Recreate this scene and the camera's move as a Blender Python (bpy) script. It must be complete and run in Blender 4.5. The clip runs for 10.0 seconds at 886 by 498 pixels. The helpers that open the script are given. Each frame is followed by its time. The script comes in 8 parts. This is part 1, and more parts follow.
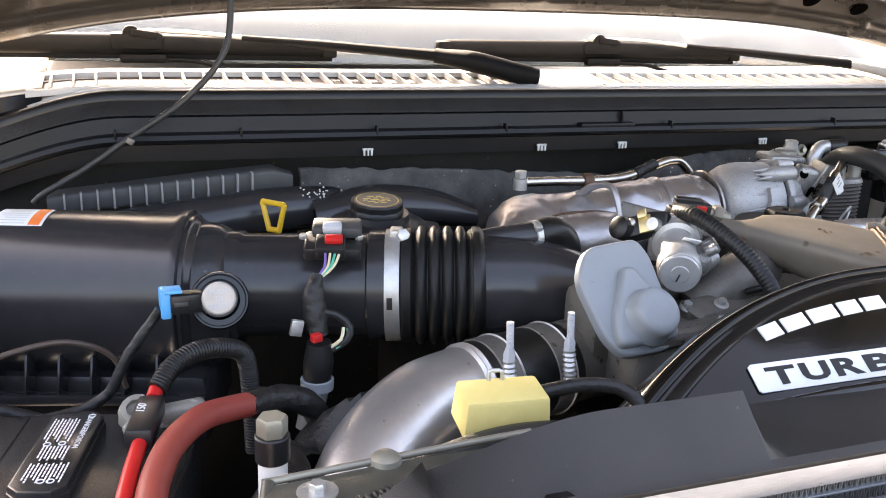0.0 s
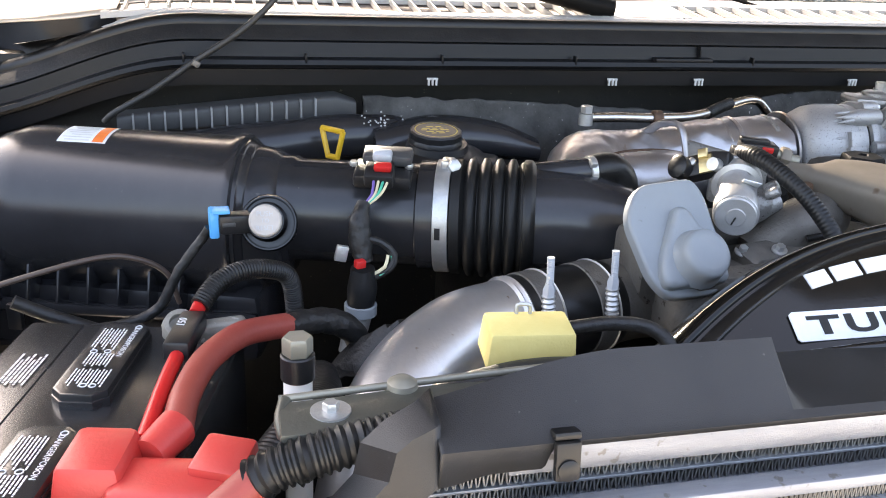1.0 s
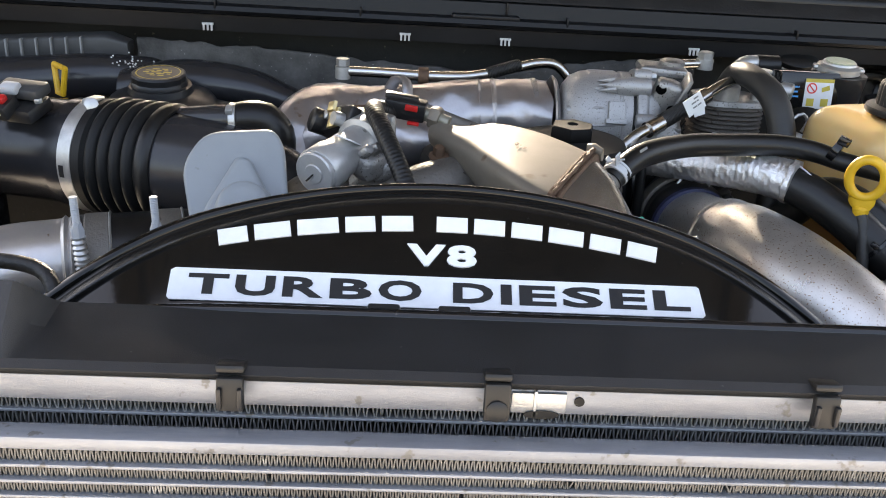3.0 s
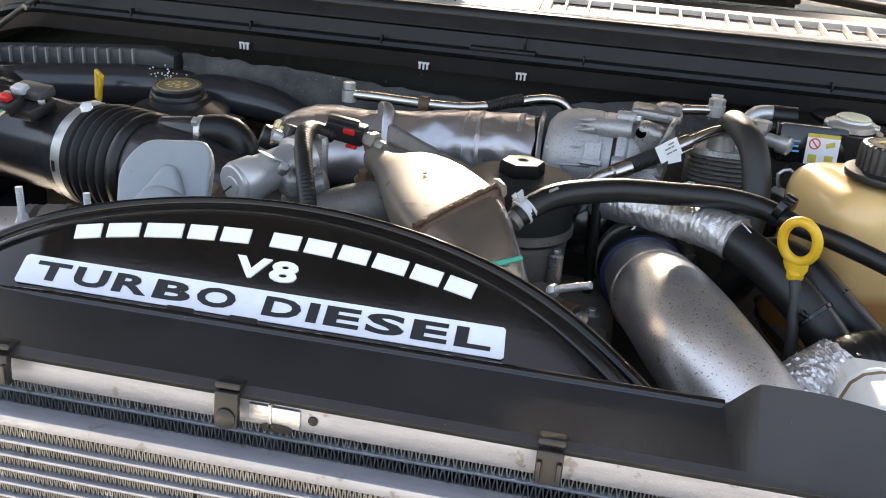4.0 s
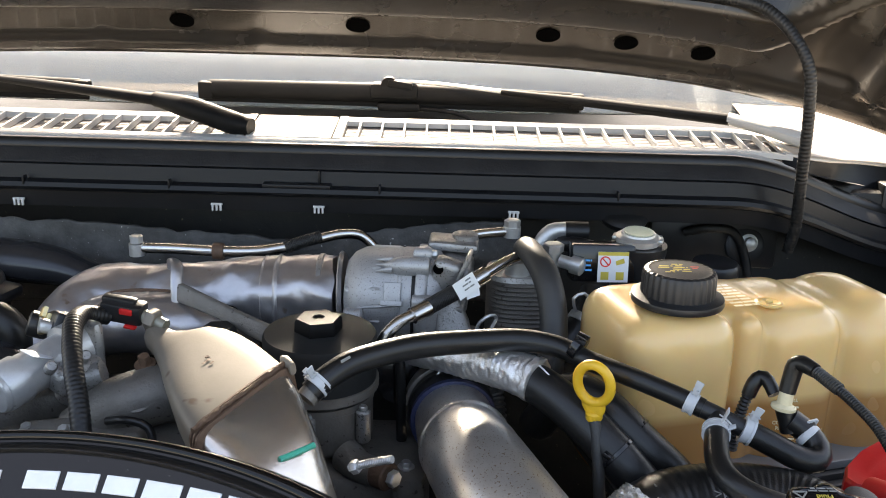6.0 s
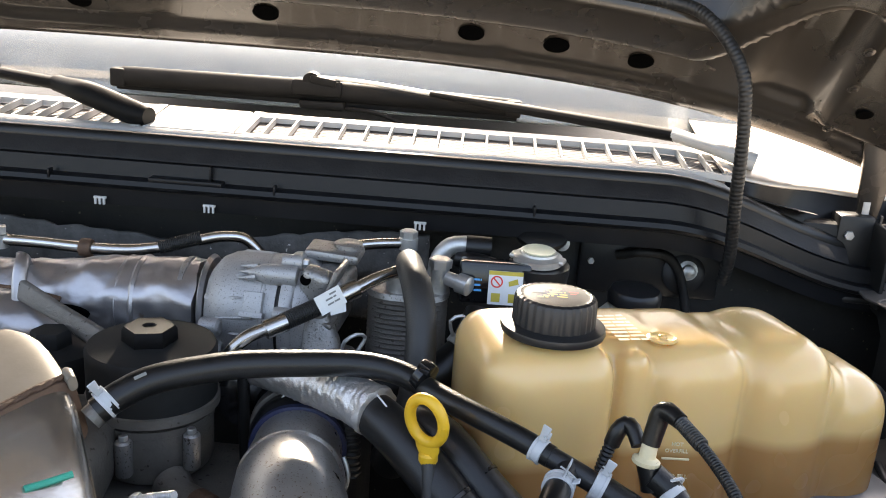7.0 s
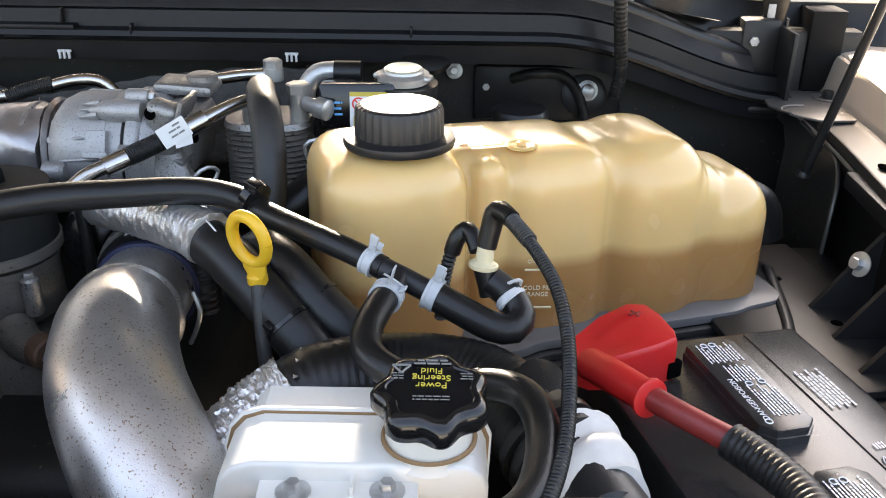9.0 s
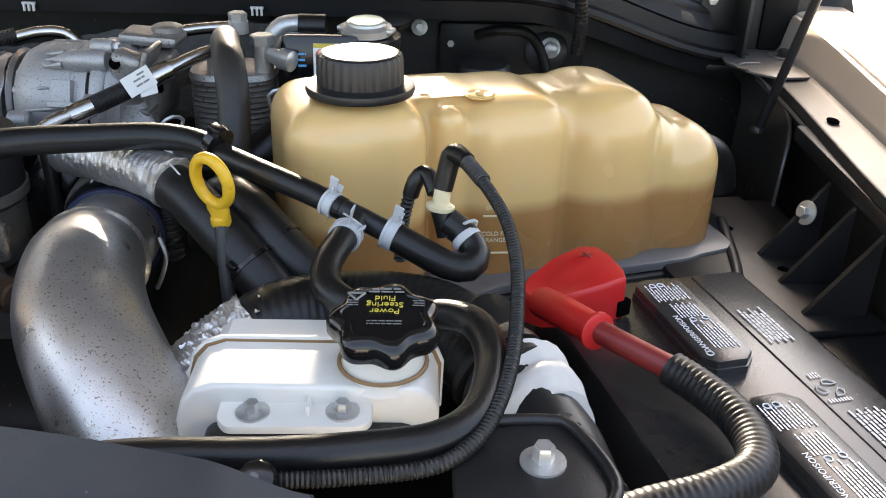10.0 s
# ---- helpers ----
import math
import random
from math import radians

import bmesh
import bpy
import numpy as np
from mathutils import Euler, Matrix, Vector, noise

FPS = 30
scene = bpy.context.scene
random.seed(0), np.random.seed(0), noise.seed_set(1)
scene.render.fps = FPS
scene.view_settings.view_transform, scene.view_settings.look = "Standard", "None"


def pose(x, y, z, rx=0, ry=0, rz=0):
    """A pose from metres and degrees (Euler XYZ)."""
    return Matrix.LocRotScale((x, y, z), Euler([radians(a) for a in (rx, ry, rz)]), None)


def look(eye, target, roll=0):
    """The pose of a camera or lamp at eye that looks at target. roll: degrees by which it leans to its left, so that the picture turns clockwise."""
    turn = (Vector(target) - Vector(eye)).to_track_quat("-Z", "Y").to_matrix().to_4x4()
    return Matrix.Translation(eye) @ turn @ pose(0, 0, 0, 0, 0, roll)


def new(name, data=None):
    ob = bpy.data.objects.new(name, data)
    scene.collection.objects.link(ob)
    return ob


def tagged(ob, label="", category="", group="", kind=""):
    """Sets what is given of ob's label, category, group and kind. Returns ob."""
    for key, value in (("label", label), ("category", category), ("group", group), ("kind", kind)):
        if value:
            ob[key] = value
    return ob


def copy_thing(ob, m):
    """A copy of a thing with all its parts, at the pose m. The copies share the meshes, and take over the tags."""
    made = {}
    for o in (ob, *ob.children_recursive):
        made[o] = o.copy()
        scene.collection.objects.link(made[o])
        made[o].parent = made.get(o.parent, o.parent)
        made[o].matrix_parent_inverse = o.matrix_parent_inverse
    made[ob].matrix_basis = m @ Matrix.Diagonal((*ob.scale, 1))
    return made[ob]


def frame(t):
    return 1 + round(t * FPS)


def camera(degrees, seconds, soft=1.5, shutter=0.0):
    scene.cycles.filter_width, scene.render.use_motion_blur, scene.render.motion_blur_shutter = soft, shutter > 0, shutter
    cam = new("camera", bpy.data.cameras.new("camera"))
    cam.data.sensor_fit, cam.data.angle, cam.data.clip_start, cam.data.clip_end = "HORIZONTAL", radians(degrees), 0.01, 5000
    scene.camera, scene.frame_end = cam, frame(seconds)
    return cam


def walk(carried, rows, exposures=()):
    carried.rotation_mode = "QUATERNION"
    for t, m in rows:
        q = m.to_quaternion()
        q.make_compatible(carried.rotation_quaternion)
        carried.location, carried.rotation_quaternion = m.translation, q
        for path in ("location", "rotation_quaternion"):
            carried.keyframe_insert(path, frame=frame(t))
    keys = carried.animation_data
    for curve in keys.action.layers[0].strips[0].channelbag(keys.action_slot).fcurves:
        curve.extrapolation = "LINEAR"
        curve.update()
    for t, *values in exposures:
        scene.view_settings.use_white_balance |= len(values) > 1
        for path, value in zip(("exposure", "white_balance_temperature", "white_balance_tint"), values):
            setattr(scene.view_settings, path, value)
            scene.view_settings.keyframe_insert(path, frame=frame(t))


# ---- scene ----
cam = camera(52.9, 10.0, soft=1.0)
PATH = [
    (0, (-0.218, -0.268, 1.567), (0.454, 1.528, 0.999), 2.2),
    (0.5, (-0.239, -0.268, 1.571), (0.365, 1.524, 0.922), 1.9),
    (1, (-0.175, -0.278, 1.563), (0.296, 1.53, 0.851), 2.8),
    (1.5, (-0.013, -0.334, 1.57), (0.292, 1.504, 0.843), 3.1),
    (2, (0.103, -0.346, 1.563), (0.305, 1.501, 0.823), 2.4),
    (2.5, (0.232, -0.33, 1.563), (0.38, 1.511, 0.795), 2.6),
    (3, (0.391, -0.321, 1.559), (0.498, 1.513, 0.769), 3.6),
    (3.2, (0.441, -0.319, 1.559), (0.498, 1.514, 0.761), 4.2),
    (4.3, (0.687, -0.308, 1.582), (0.291, 1.512, 0.852), 3.6),
    (4.5, (0.686, -0.295, 1.58), (0.281, 1.527, 0.862), 2.9),
    (5, (0.674, -0.267, 1.598), (0.341, 1.576, 0.896), 1.0),
    (5.5, (0.679, -0.256, 1.61), (0.539, 1.622, 0.935), 0.7),
    (6, (0.701, -0.249, 1.661), (0.715, 1.658, 1.058), 1.7),
    (6.2, (0.729, -0.229, 1.669), (0.744, 1.683, 1.084), 2.7),
    (7.3, (0.896, -0.124, 1.625), (0.829, 1.79, 1.05), 4.0),
    (7.5, (0.901, -0.115, 1.624), (0.822, 1.793, 1.031), 3.6),
    (8, (0.917, -0.11, 1.609), (0.819, 1.784, 0.973), 2.7),
    (8.5, (0.953, -0.107, 1.589), (0.869, 1.749, 0.85), 1.6),
    (9, (0.993, -0.112, 1.574), (0.99, 1.705, 0.737), 0.8),
    (9.5, (1.019, -0.125, 1.569), (1.089, 1.67, 0.69), 0.8),
    (10, (1.006, -0.143, 1.564), (1.061, 1.646, 0.669), 1.6),
]
walk(cam, [(t, look(eye, target, roll)) for t, eye, target, roll in PATH], [(0, 3.02, 8200, 17), (1, 3.10, 7800, 14), (2.5, 2.66, 8150, 13), (4.5, 2.68, 7950, 12), (6, 2.56, 7850, 11), (7.5, 2.68, 7600, 12), (9, 2.88, 7900, 12), (10, 2.70, 7900, 11)])

# ---- light ----
world = bpy.data.worlds.new("sky")
scene.world = world
world.use_nodes = True
wn = world.node_tree.nodes
sky = wn.new("ShaderNodeTexSky")
sky.sky_type = "NISHITA"
sky.sun_disc = False
SUN_ELEVATION, SUN_AZIMUTH = 52.0, -5.0
sky.sun_elevation, sky.sun_rotation = radians(SUN_ELEVATION), radians(SUN_AZIMUTH)
sky.air_density, sky.dust_density, sky.ozone_density = 1.0, 5.0, 1.0
world.node_tree.links.new(sky.outputs[0], wn["Background"].inputs[0])
wn["Background"].inputs[1].default_value = 0.15
sun_dir = Vector((math.sin(radians(SUN_AZIMUTH)) * math.cos(radians(SUN_ELEVATION)),
                  math.cos(radians(SUN_AZIMUTH)) * math.cos(radians(SUN_ELEVATION)), math.sin(radians(SUN_ELEVATION))))
sun = new("sun", bpy.data.lights.new("sun", "SUN"))
sun.data.energy, sun.data.angle, sun.data.color = 4.5, radians(0.6), (1.0, 0.95, 0.88)
sun.matrix_world = look(sun_dir * 30, (0, 0, 0))
# added area lamp standing in for the sun mirrored by the sloping windshield: a thin beam through the gap under the
# hood's rear edge
glint = new("glint_stand_in", bpy.data.lights.new("glint_stand_in", "AREA"))
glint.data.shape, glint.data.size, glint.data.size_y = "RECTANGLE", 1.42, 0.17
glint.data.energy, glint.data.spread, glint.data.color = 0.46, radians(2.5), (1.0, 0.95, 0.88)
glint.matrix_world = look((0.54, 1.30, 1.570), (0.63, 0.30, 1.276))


# ---- materials ----
def surface(name, color, rough=0.5, metal=0.0, second=None, scale=40.0, mix=0.5, bump=0.0, bump_scale=300.0, rough_var=0.1,
            spot=None, spot_scale=90.0, spot_cut=0.66, stretch=(1, 1, 1), coat=0.0, island=0.0, translucent=0.0, detail=5.0):
    """A node material: two-tone noise at one scale, small spots at another, roughness that follows the noise and fine relief."""
    m = bpy.data.materials.new(name)
    m.use_nodes = True
    nt = m.node_tree
    b = nt.nodes["Principled BSDF"]
    b.inputs["Metallic"].default_value = metal
    b.inputs["Coat Weight"].default_value = coat
    b.inputs["Coat Roughness"].default_value = 0.06
    tc = nt.nodes.new("ShaderNodeTexCoord")
    mp = nt.nodes.new("ShaderNodeMapping")
    mp.inputs["Scale"].default_value = stretch
    nt.links.new(tc.outputs["Object"], mp.inputs[0])
    n1 = nt.nodes.new("ShaderNodeTexNoise")
    n1.inputs["Scale"].default_value, n1.inputs["Detail"].default_value, n1.inputs["Roughness"].default_value = scale, detail, 0.65
    nt.links.new(mp.outputs[0], n1.inputs["Vector"])
    ramp = nt.nodes.new("ShaderNodeMapRange")
    ramp.inputs["From Min"].default_value, ramp.inputs["From Max"].default_value = 0.5 - mix * 0.5, 0.5 + mix * 0.5
    nt.links.new(n1.outputs[0], ramp.inputs[0])
    mixer = nt.nodes.new("ShaderNodeMix")
    mixer.data_type = "RGBA"
    mixer.inputs["A"].default_value = (*color, 1)
    mixer.inputs["B"].default_value = (*(second or [min(1, c * 1.35 + 0.004) for c in color]), 1)
    nt.links.new(ramp.outputs[0], mixer.inputs["Factor"])
    out = mixer.outputs["Result"]
    if spot:
        n2 = nt.nodes.new("ShaderNodeTexNoise")
        n2.inputs["Scale"].default_value, n2.inputs["Detail"].default_value = spot_scale, 3.0
        nt.links.new(tc.outputs["Object"], n2.inputs["Vector"])
        cut = nt.nodes.new("ShaderNodeMapRange")
        cut.inputs["From Min"].default_value, cut.inputs["From Max"].default_value = spot_cut, spot_cut + 0.05
        nt.links.new(n2.outputs[0], cut.inputs[0])
        mix2 = nt.nodes.new("ShaderNodeMix")
        mix2.data_type = "RGBA"
        mix2.inputs["B"].default_value = (*spot, 1)
        nt.links.new(cut.outputs[0], mix2.inputs["Factor"])
        nt.links.new(out, mix2.inputs["A"])
        out = mix2.outputs["Result"]
    nt.links.new(out, b.inputs["Base Color"])
    rr = nt.nodes.new("ShaderNodeMapRange")
    rr.inputs["To Min"].default_value, rr.inputs["To Max"].default_value = max(0.02, rough - rough_var), min(1, rough + rough_var)
    nt.links.new(n1.outputs[0], rr.inputs[0])
    nt.links.new(rr.outputs[0], b.inputs["Roughness"])
    if bump:
        n3 = nt.nodes.new("ShaderNodeTexNoise")
        n3.inputs["Scale"].default_value, n3.inputs["Detail"].default_value = bump_scale, 4.0
        nt.links.new(mp.outputs[0], n3.inputs["Vector"])
        bp = nt.nodes.new("ShaderNodeBump")
        bp.inputs["Strength"].default_value, bp.inputs["Distance"].default_value = bump, 0.001
        nt.links.new(n3.outputs[0], bp.inputs["Height"])
        nt.links.new(bp.outputs[0], b.inputs["Normal"])
    return m


BLACK = surface("black_plastic", (0.009, 0.009, 0.0095), 0.36, bump=0.12, bump_scale=900, second=(0.022, 0.022, 0.023), scale=12, rough_var=0.08)
COVER_GLOSS = surface("cover_gloss_plastic", (0.0035, 0.0033, 0.0032), 0.085, second=(0.006, 0.0058, 0.0055), scale=14, rough_var=0.03, bump=0.02, bump_scale=300,
                      spot=(0.05, 0.046, 0.04), spot_scale=190, spot_cut=0.735)
COVER_BAND = surface("cover_band_plastic", (0.006, 0.0058, 0.0055), 0.24, second=(0.012, 0.0115, 0.011), scale=60, rough_var=0.06, bump=0.35, bump_scale=1400)
WIPER = surface("wiper_black", (0.004, 0.004, 0.004), 0.6, second=(0.008, 0.008, 0.008), scale=30)
BLACK_GLOSS = surface("black_gloss_plastic", (0.005, 0.005, 0.0055), 0.16, second=(0.009, 0.009, 0.010), scale=14, rough_var=0.05, bump=0.05, bump_scale=500,
                      spot=(0.06, 0.055, 0.05), spot_scale=160, spot_cut=0.72)
SATIN = surface("satin_black_housing", (0.017, 0.017, 0.0185), 0.215, second=(0.031, 0.031, 0.034), scale=9, rough_var=0.05, bump=0.07, bump_scale=700,
                spot=(0.05, 0.047, 0.042), spot_scale=130, spot_cut=0.73)
SHROUD = surface("grey_shroud_plastic", (0.0125, 0.013, 0.0135), 0.44, second=(0.026, 0.026, 0.0265), scale=11, bump=0.25, bump_scale=1500,
                 spot=(0.09, 0.085, 0.08), spot_scale=210, spot_cut=0.73)
RUBBER = surface("black_rubber", (0.006, 0.006, 0.006), 0.33, second=(0.013, 0.0125, 0.012), scale=25, bump=0.2, bump_scale=800)
LID = surface("matt_black_lid", (0.012, 0.0125, 0.0125), 0.62, second=(0.024, 0.0245, 0.024), scale=16, bump=0.15, bump_scale=900)
RUBBER_GREY = surface("dusty_rubber", (0.017, 0.017, 0.0165), 0.48, second=(0.032, 0.031, 0.029), scale=22, bump=0.3, bump_scale=600)
SEAL = surface("seal_rubber", (0.010, 0.010, 0.011), 0.55, second=(0.024, 0.0235, 0.023), scale=30, bump=0.5, bump_scale=260)
COWL = surface("cowl_black_panel", (0.006, 0.0062, 0.0070), 0.33, second=(0.0105, 0.0108, 0.0120), scale=7, bump=0.2, bump_scale=700)
LOOM = surface("loom_plastic", (0.007, 0.007, 0.007), 0.44, second=(0.014, 0.014, 0.014), scale=40)
TAPE = surface("friction_tape", (0.010, 0.010, 0.010), 0.45, second=(0.022, 0.021, 0.020), scale=60, bump=0.9, bump_scale=240)
FELT = surface("felt_insulation", (0.028, 0.028, 0.027), 0.75, second=(0.105, 0.103, 0.098), scale=26, bump=1.0, bump_scale=300, spot=(0.45, 0.44, 0.41), spot_scale=230, spot_cut=0.70)
CAST = surface("cast_aluminium", (0.25, 0.242, 0.232), 0.46, 0.75, second=(0.44, 0.43, 0.415), scale=20, bump=0.6, bump_scale=420, spot=(0.13, 0.12, 0.108), spot_scale=420, spot_cut=0.61)
CAST_DARK = surface("stained_casting", (0.115, 0.105, 0.092), 0.55, 0.55, second=(0.24, 0.222, 0.196), scale=28, mix=0.7, bump=0.7, bump_scale=380, spot=(0.075, 0.062, 0.05), spot_scale=140, spot_cut=0.66)
PIPE = surface("brushed_pipe", (0.47, 0.455, 0.43), 0.31, 0.85, second=(0.74, 0.72, 0.69), scale=15, mix=0.55, bump=0.2, bump_scale=900, spot=(0.27, 0.19, 0.125), spot_scale=560, spot_cut=0.615, rough_var=0.15)
ALT_CAST = surface("corroded_casting", (0.30, 0.295, 0.29), 0.48, 0.55, second=(0.50, 0.495, 0.49), scale=11, mix=0.6, bump=0.4, bump_scale=700, spot=(0.14, 0.136, 0.13), spot_scale=700, spot_cut=0.62)
PIPE_L = surface("weathered_pipe", (0.60, 0.585, 0.57), 0.32, 0.75, second=(0.46, 0.44, 0.42), scale=14, bump=0.25, bump_scale=200, spot=(0.24, 0.17, 0.11), spot_scale=60, spot_cut=0.70)
SHIELD = surface("heat_shield", (0.52, 0.51, 0.52), 0.35, 0.85, second=(0.285, 0.262, 0.255), scale=11, mix=0.75, bump=0.5, bump_scale=110, spot=(0.30, 0.25, 0.215), spot_scale=34, spot_cut=0.66, rough_var=0.14)
DUCT = surface("stained_steel_duct", (0.72, 0.70, 0.66), 0.20, 0.92, second=(0.44, 0.37, 0.30), scale=10, mix=0.5, bump=0.4, bump_scale=45, rough_var=0.1)
BRONZE = surface("heat_stained_steel", (0.235, 0.205, 0.168), 0.5, 0.2, second=(0.155, 0.128, 0.096), scale=12, mix=0.55, bump=0.06, bump_scale=420, spot=(0.10, 0.065, 0.04), spot_scale=30, spot_cut=0.70)
STEEL = surface("bright_steel", (0.60, 0.59, 0.57), 0.22, 1.0, second=(0.44, 0.41, 0.37), scale=22, bump=0.1)
ZINC = surface("zinc_plate", (0.60, 0.60, 0.58), 0.36, 0.7, second=(0.44, 0.44, 0.43), scale=90, bump=0.3, bump_scale=500)
BRASS = surface("yellow_zinc", (0.52, 0.42, 0.22), 0.35, 0.9, scale=60)
RUST = surface("rusty_steel", (0.085, 0.05, 0.034), 0.65, 0.4, second=(0.17, 0.10, 0.062), scale=60, bump=0.8, bump_scale=300)
MILLED = surface("milled_aluminium", (0.56, 0.555, 0.545), 0.36, 0.5, second=(0.43, 0.425, 0.415), scale=40, bump=0.25, bump_scale=500, spot=(0.25, 0.24, 0.22), spot_scale=90, spot_cut=0.68)
ALU_BAR = surface("aluminium_bar", (0.34, 0.36, 0.395), 0.40, 0.6, second=(0.225, 0.235, 0.26), scale=10, bump=0.3, bump_scale=400, stretch=(1, 8, 8), spot=(0.19, 0.185, 0.18), spot_scale=90, spot_cut=0.64)
FIN = surface("cooler_fins", (0.20, 0.20, 0.195), 0.45, 0.6, second=(0.34, 0.335, 0.325), scale=25)
FIN_TAN = surface("dusty_cooler_fins", (0.085, 0.083, 0.077), 0.55, 0.5, second=(0.20, 0.195, 0.183), scale=18, spot=(0.30, 0.295, 0.28), spot_scale=60, spot_cut=0.62)
GREY = surface("grey_paint_cover", (0.285, 0.31, 0.325), 0.42, second=(0.24, 0.26, 0.272), scale=10, bump=0.1, bump_scale=700, spot=(0.20, 0.21, 0.21), spot_scale=60, spot_cut=0.72)
YELLOW = surface("yellow_plastic", (0.74, 0.44, 0.03), 0.4, second=(0.66, 0.37, 0.02), scale=30)
FOAM = surface("yellow_foam_block", (0.79, 0.65, 0.25), 0.6, second=(0.71, 0.56, 0.19), scale=30, bump=0.35, bump_scale=500)
RED = surface("red_plastic", (0.62, 0.022, 0.02), 0.38, second=(0.52, 0.015, 0.015), scale=20, bump=0.1, bump_scale=400)
RED_FADED = surface("faded_red_cover", (0.60, 0.045, 0.038), 0.42, second=(0.52, 0.06, 0.048), scale=25, bump=0.2, bump_scale=300)
RED_CABLE = surface("red_cable", (0.17, 0.016, 0.015), 0.40, second=(0.25, 0.026, 0.022), scale=20)
RED_OLD = surface("sun_faded_cable", (0.34, 0.062, 0.044), 0.5, second=(0.27, 0.040, 0.030), scale=16, bump=0.2, bump_scale=400)
BLUE = surface("blue_clip", (0.05, 0.30, 0.60), 0.4, scale=40)
BLUE_HOSE = surface("blue_silicone", (0.014, 0.019, 0.055), 0.5, scale=30)
GREEN = surface("green_wire", (0.03, 0.36, 0.24), 0.4, scale=40)
PURPLE = surface("violet_wire", (0.16, 0.10, 0.34), 0.4, scale=40)
CREAM = surface("cream_wire", (0.60, 0.52, 0.34), 0.45, scale=40)
WHITE = surface("white_plastic", (0.78, 0.78, 0.76), 0.42, second=(0.70, 0.69, 0.65), scale=25, bump=0.05)
WHITE_PRINT = surface("white_print", (0.80, 0.82, 0.84), 0.45, second=(0.70, 0.72, 0.74), scale=60)
GREY_PRINT = surface("pale_print", (0.50, 0.50, 0.49), 0.5, scale=80)
FAINT_PRINT = surface("faint_print", (0.16, 0.16, 0.15), 0.5, scale=80)
YELLOW_PRINT = surface("yellow_print", (0.46, 0.37, 0.055), 0.5, scale=80)
RED_PRINT = surface("red_print", (0.62, 0.04, 0.03), 0.5, scale=80)
ORANGE_PRINT = surface("orange_print", (0.72, 0.16, 0.03), 0.5, scale=80)
CLOTH = surface("white_cloth_tape", (0.62, 0.60, 0.57), 0.75, second=(0.50, 0.485, 0.455), scale=30, bump=0.9, bump_scale=90)
FOIL = surface("foil_sleeve", (0.82, 0.81, 0.80), 0.36, 0.9, second=(0.62, 0.61, 0.60), scale=260, mix=0.7, bump=0.55, bump_scale=600, rough_var=0.1)
PAINT = surface("beige_metallic_paint", (0.55, 0.47, 0.39), 0.36, 0.35, second=(0.50, 0.43, 0.355), scale=5, coat=0.4, bump=0.06, bump_scale=1200)
# darkened copy of the beige body paint: shade under the hood is in the colour
PAINT_SHADE = surface("hood_shade_paint", (0.040, 0.034, 0.028), 0.27, 0.3, second=(0.028, 0.024, 0.020), scale=4, bump=0.1, bump_scale=800, coat=0.2, spot=(0.032, 0.028, 0.024), spot_scale=9, spot_cut=0.56)
# flange paint darkened so that its shade lies in the colour
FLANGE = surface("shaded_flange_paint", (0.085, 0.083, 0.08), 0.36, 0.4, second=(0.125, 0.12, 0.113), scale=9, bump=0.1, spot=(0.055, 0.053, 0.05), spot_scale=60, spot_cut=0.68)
PAINT_BAY = surface("grey_bay_paint", (0.13, 0.13, 0.13), 0.40, 0.3, second=(0.19, 0.187, 0.182), scale=9, bump=0.1)
DARK_METAL = surface("dirty_firewall", (0.010, 0.010, 0.010), 0.5, 0.1, second=(0.022, 0.021, 0.018), scale=14, bump=0.5, bump_scale=160, spot=(0.11, 0.10, 0.07), spot_scale=120, spot_cut=0.70)
GRILLE = surface("cowl_grille_plastic", (0.46, 0.45, 0.43), 0.5, second=(0.40, 0.39, 0.375), scale=12, bump=0.2)
GRILLE_MESH = surface("grille_mesh", (0.105, 0.095, 0.09), 0.6, second=(0.16, 0.145, 0.135), scale=30)
GROUND = surface("bounce_ground", (0.30, 0.29, 0.27), 0.9, second=(0.37, 0.36, 0.335), scale=0.8, bump=0.5, bump_scale=40)
# near-black colour that paints the shade inside holes, slots and gaps
HOLE_SHADE = surface("hole_shade", (0.0015, 0.0015, 0.0015), 0.9, scale=20, second=(0.003, 0.003, 0.003))
CLAMP = surface("pale_clamp_plastic", (0.52, 0.535, 0.55), 0.42, second=(0.43, 0.445, 0.46), scale=30)
GREY_BOX = surface("dark_grey_plastic", (0.040, 0.041, 0.042), 0.5, second=(0.062, 0.062, 0.062), scale=20, bump=0.2)
BUTTON = surface("cream_button_plastic", (0.50, 0.45, 0.405), 0.5, second=(0.42, 0.38, 0.34), scale=60)
WORN_ZINC = surface("corroded_clamp", (0.34, 0.33, 0.29), 0.6, 0.3, second=(0.20, 0.185, 0.155), scale=45, mix=0.5, bump=0.7, bump_scale=260, spot=(0.50, 0.49, 0.45), spot_scale=120, spot_cut=0.6)
BELLOWS = surface("bellows_rubber", (0.006, 0.006, 0.006), 0.5, second=(0.012, 0.0118, 0.0115), scale=25, bump=0.2, bump_scale=500)
BROWN_CABLE = surface("brown_cable_sheath", (0.055, 0.036, 0.028), 0.45, second=(0.085, 0.058, 0.046), scale=30)
PALE_RIB = surface("pale_rib_plastic", (0.20, 0.20, 0.20), 0.6, second=(0.28, 0.28, 0.275), scale=60)
OLIVE_DARK = surface("dark_olive_steel", (0.115, 0.112, 0.090), 0.42, 0.4, second=(0.075, 0.072, 0.058), scale=20, bump=0.2)
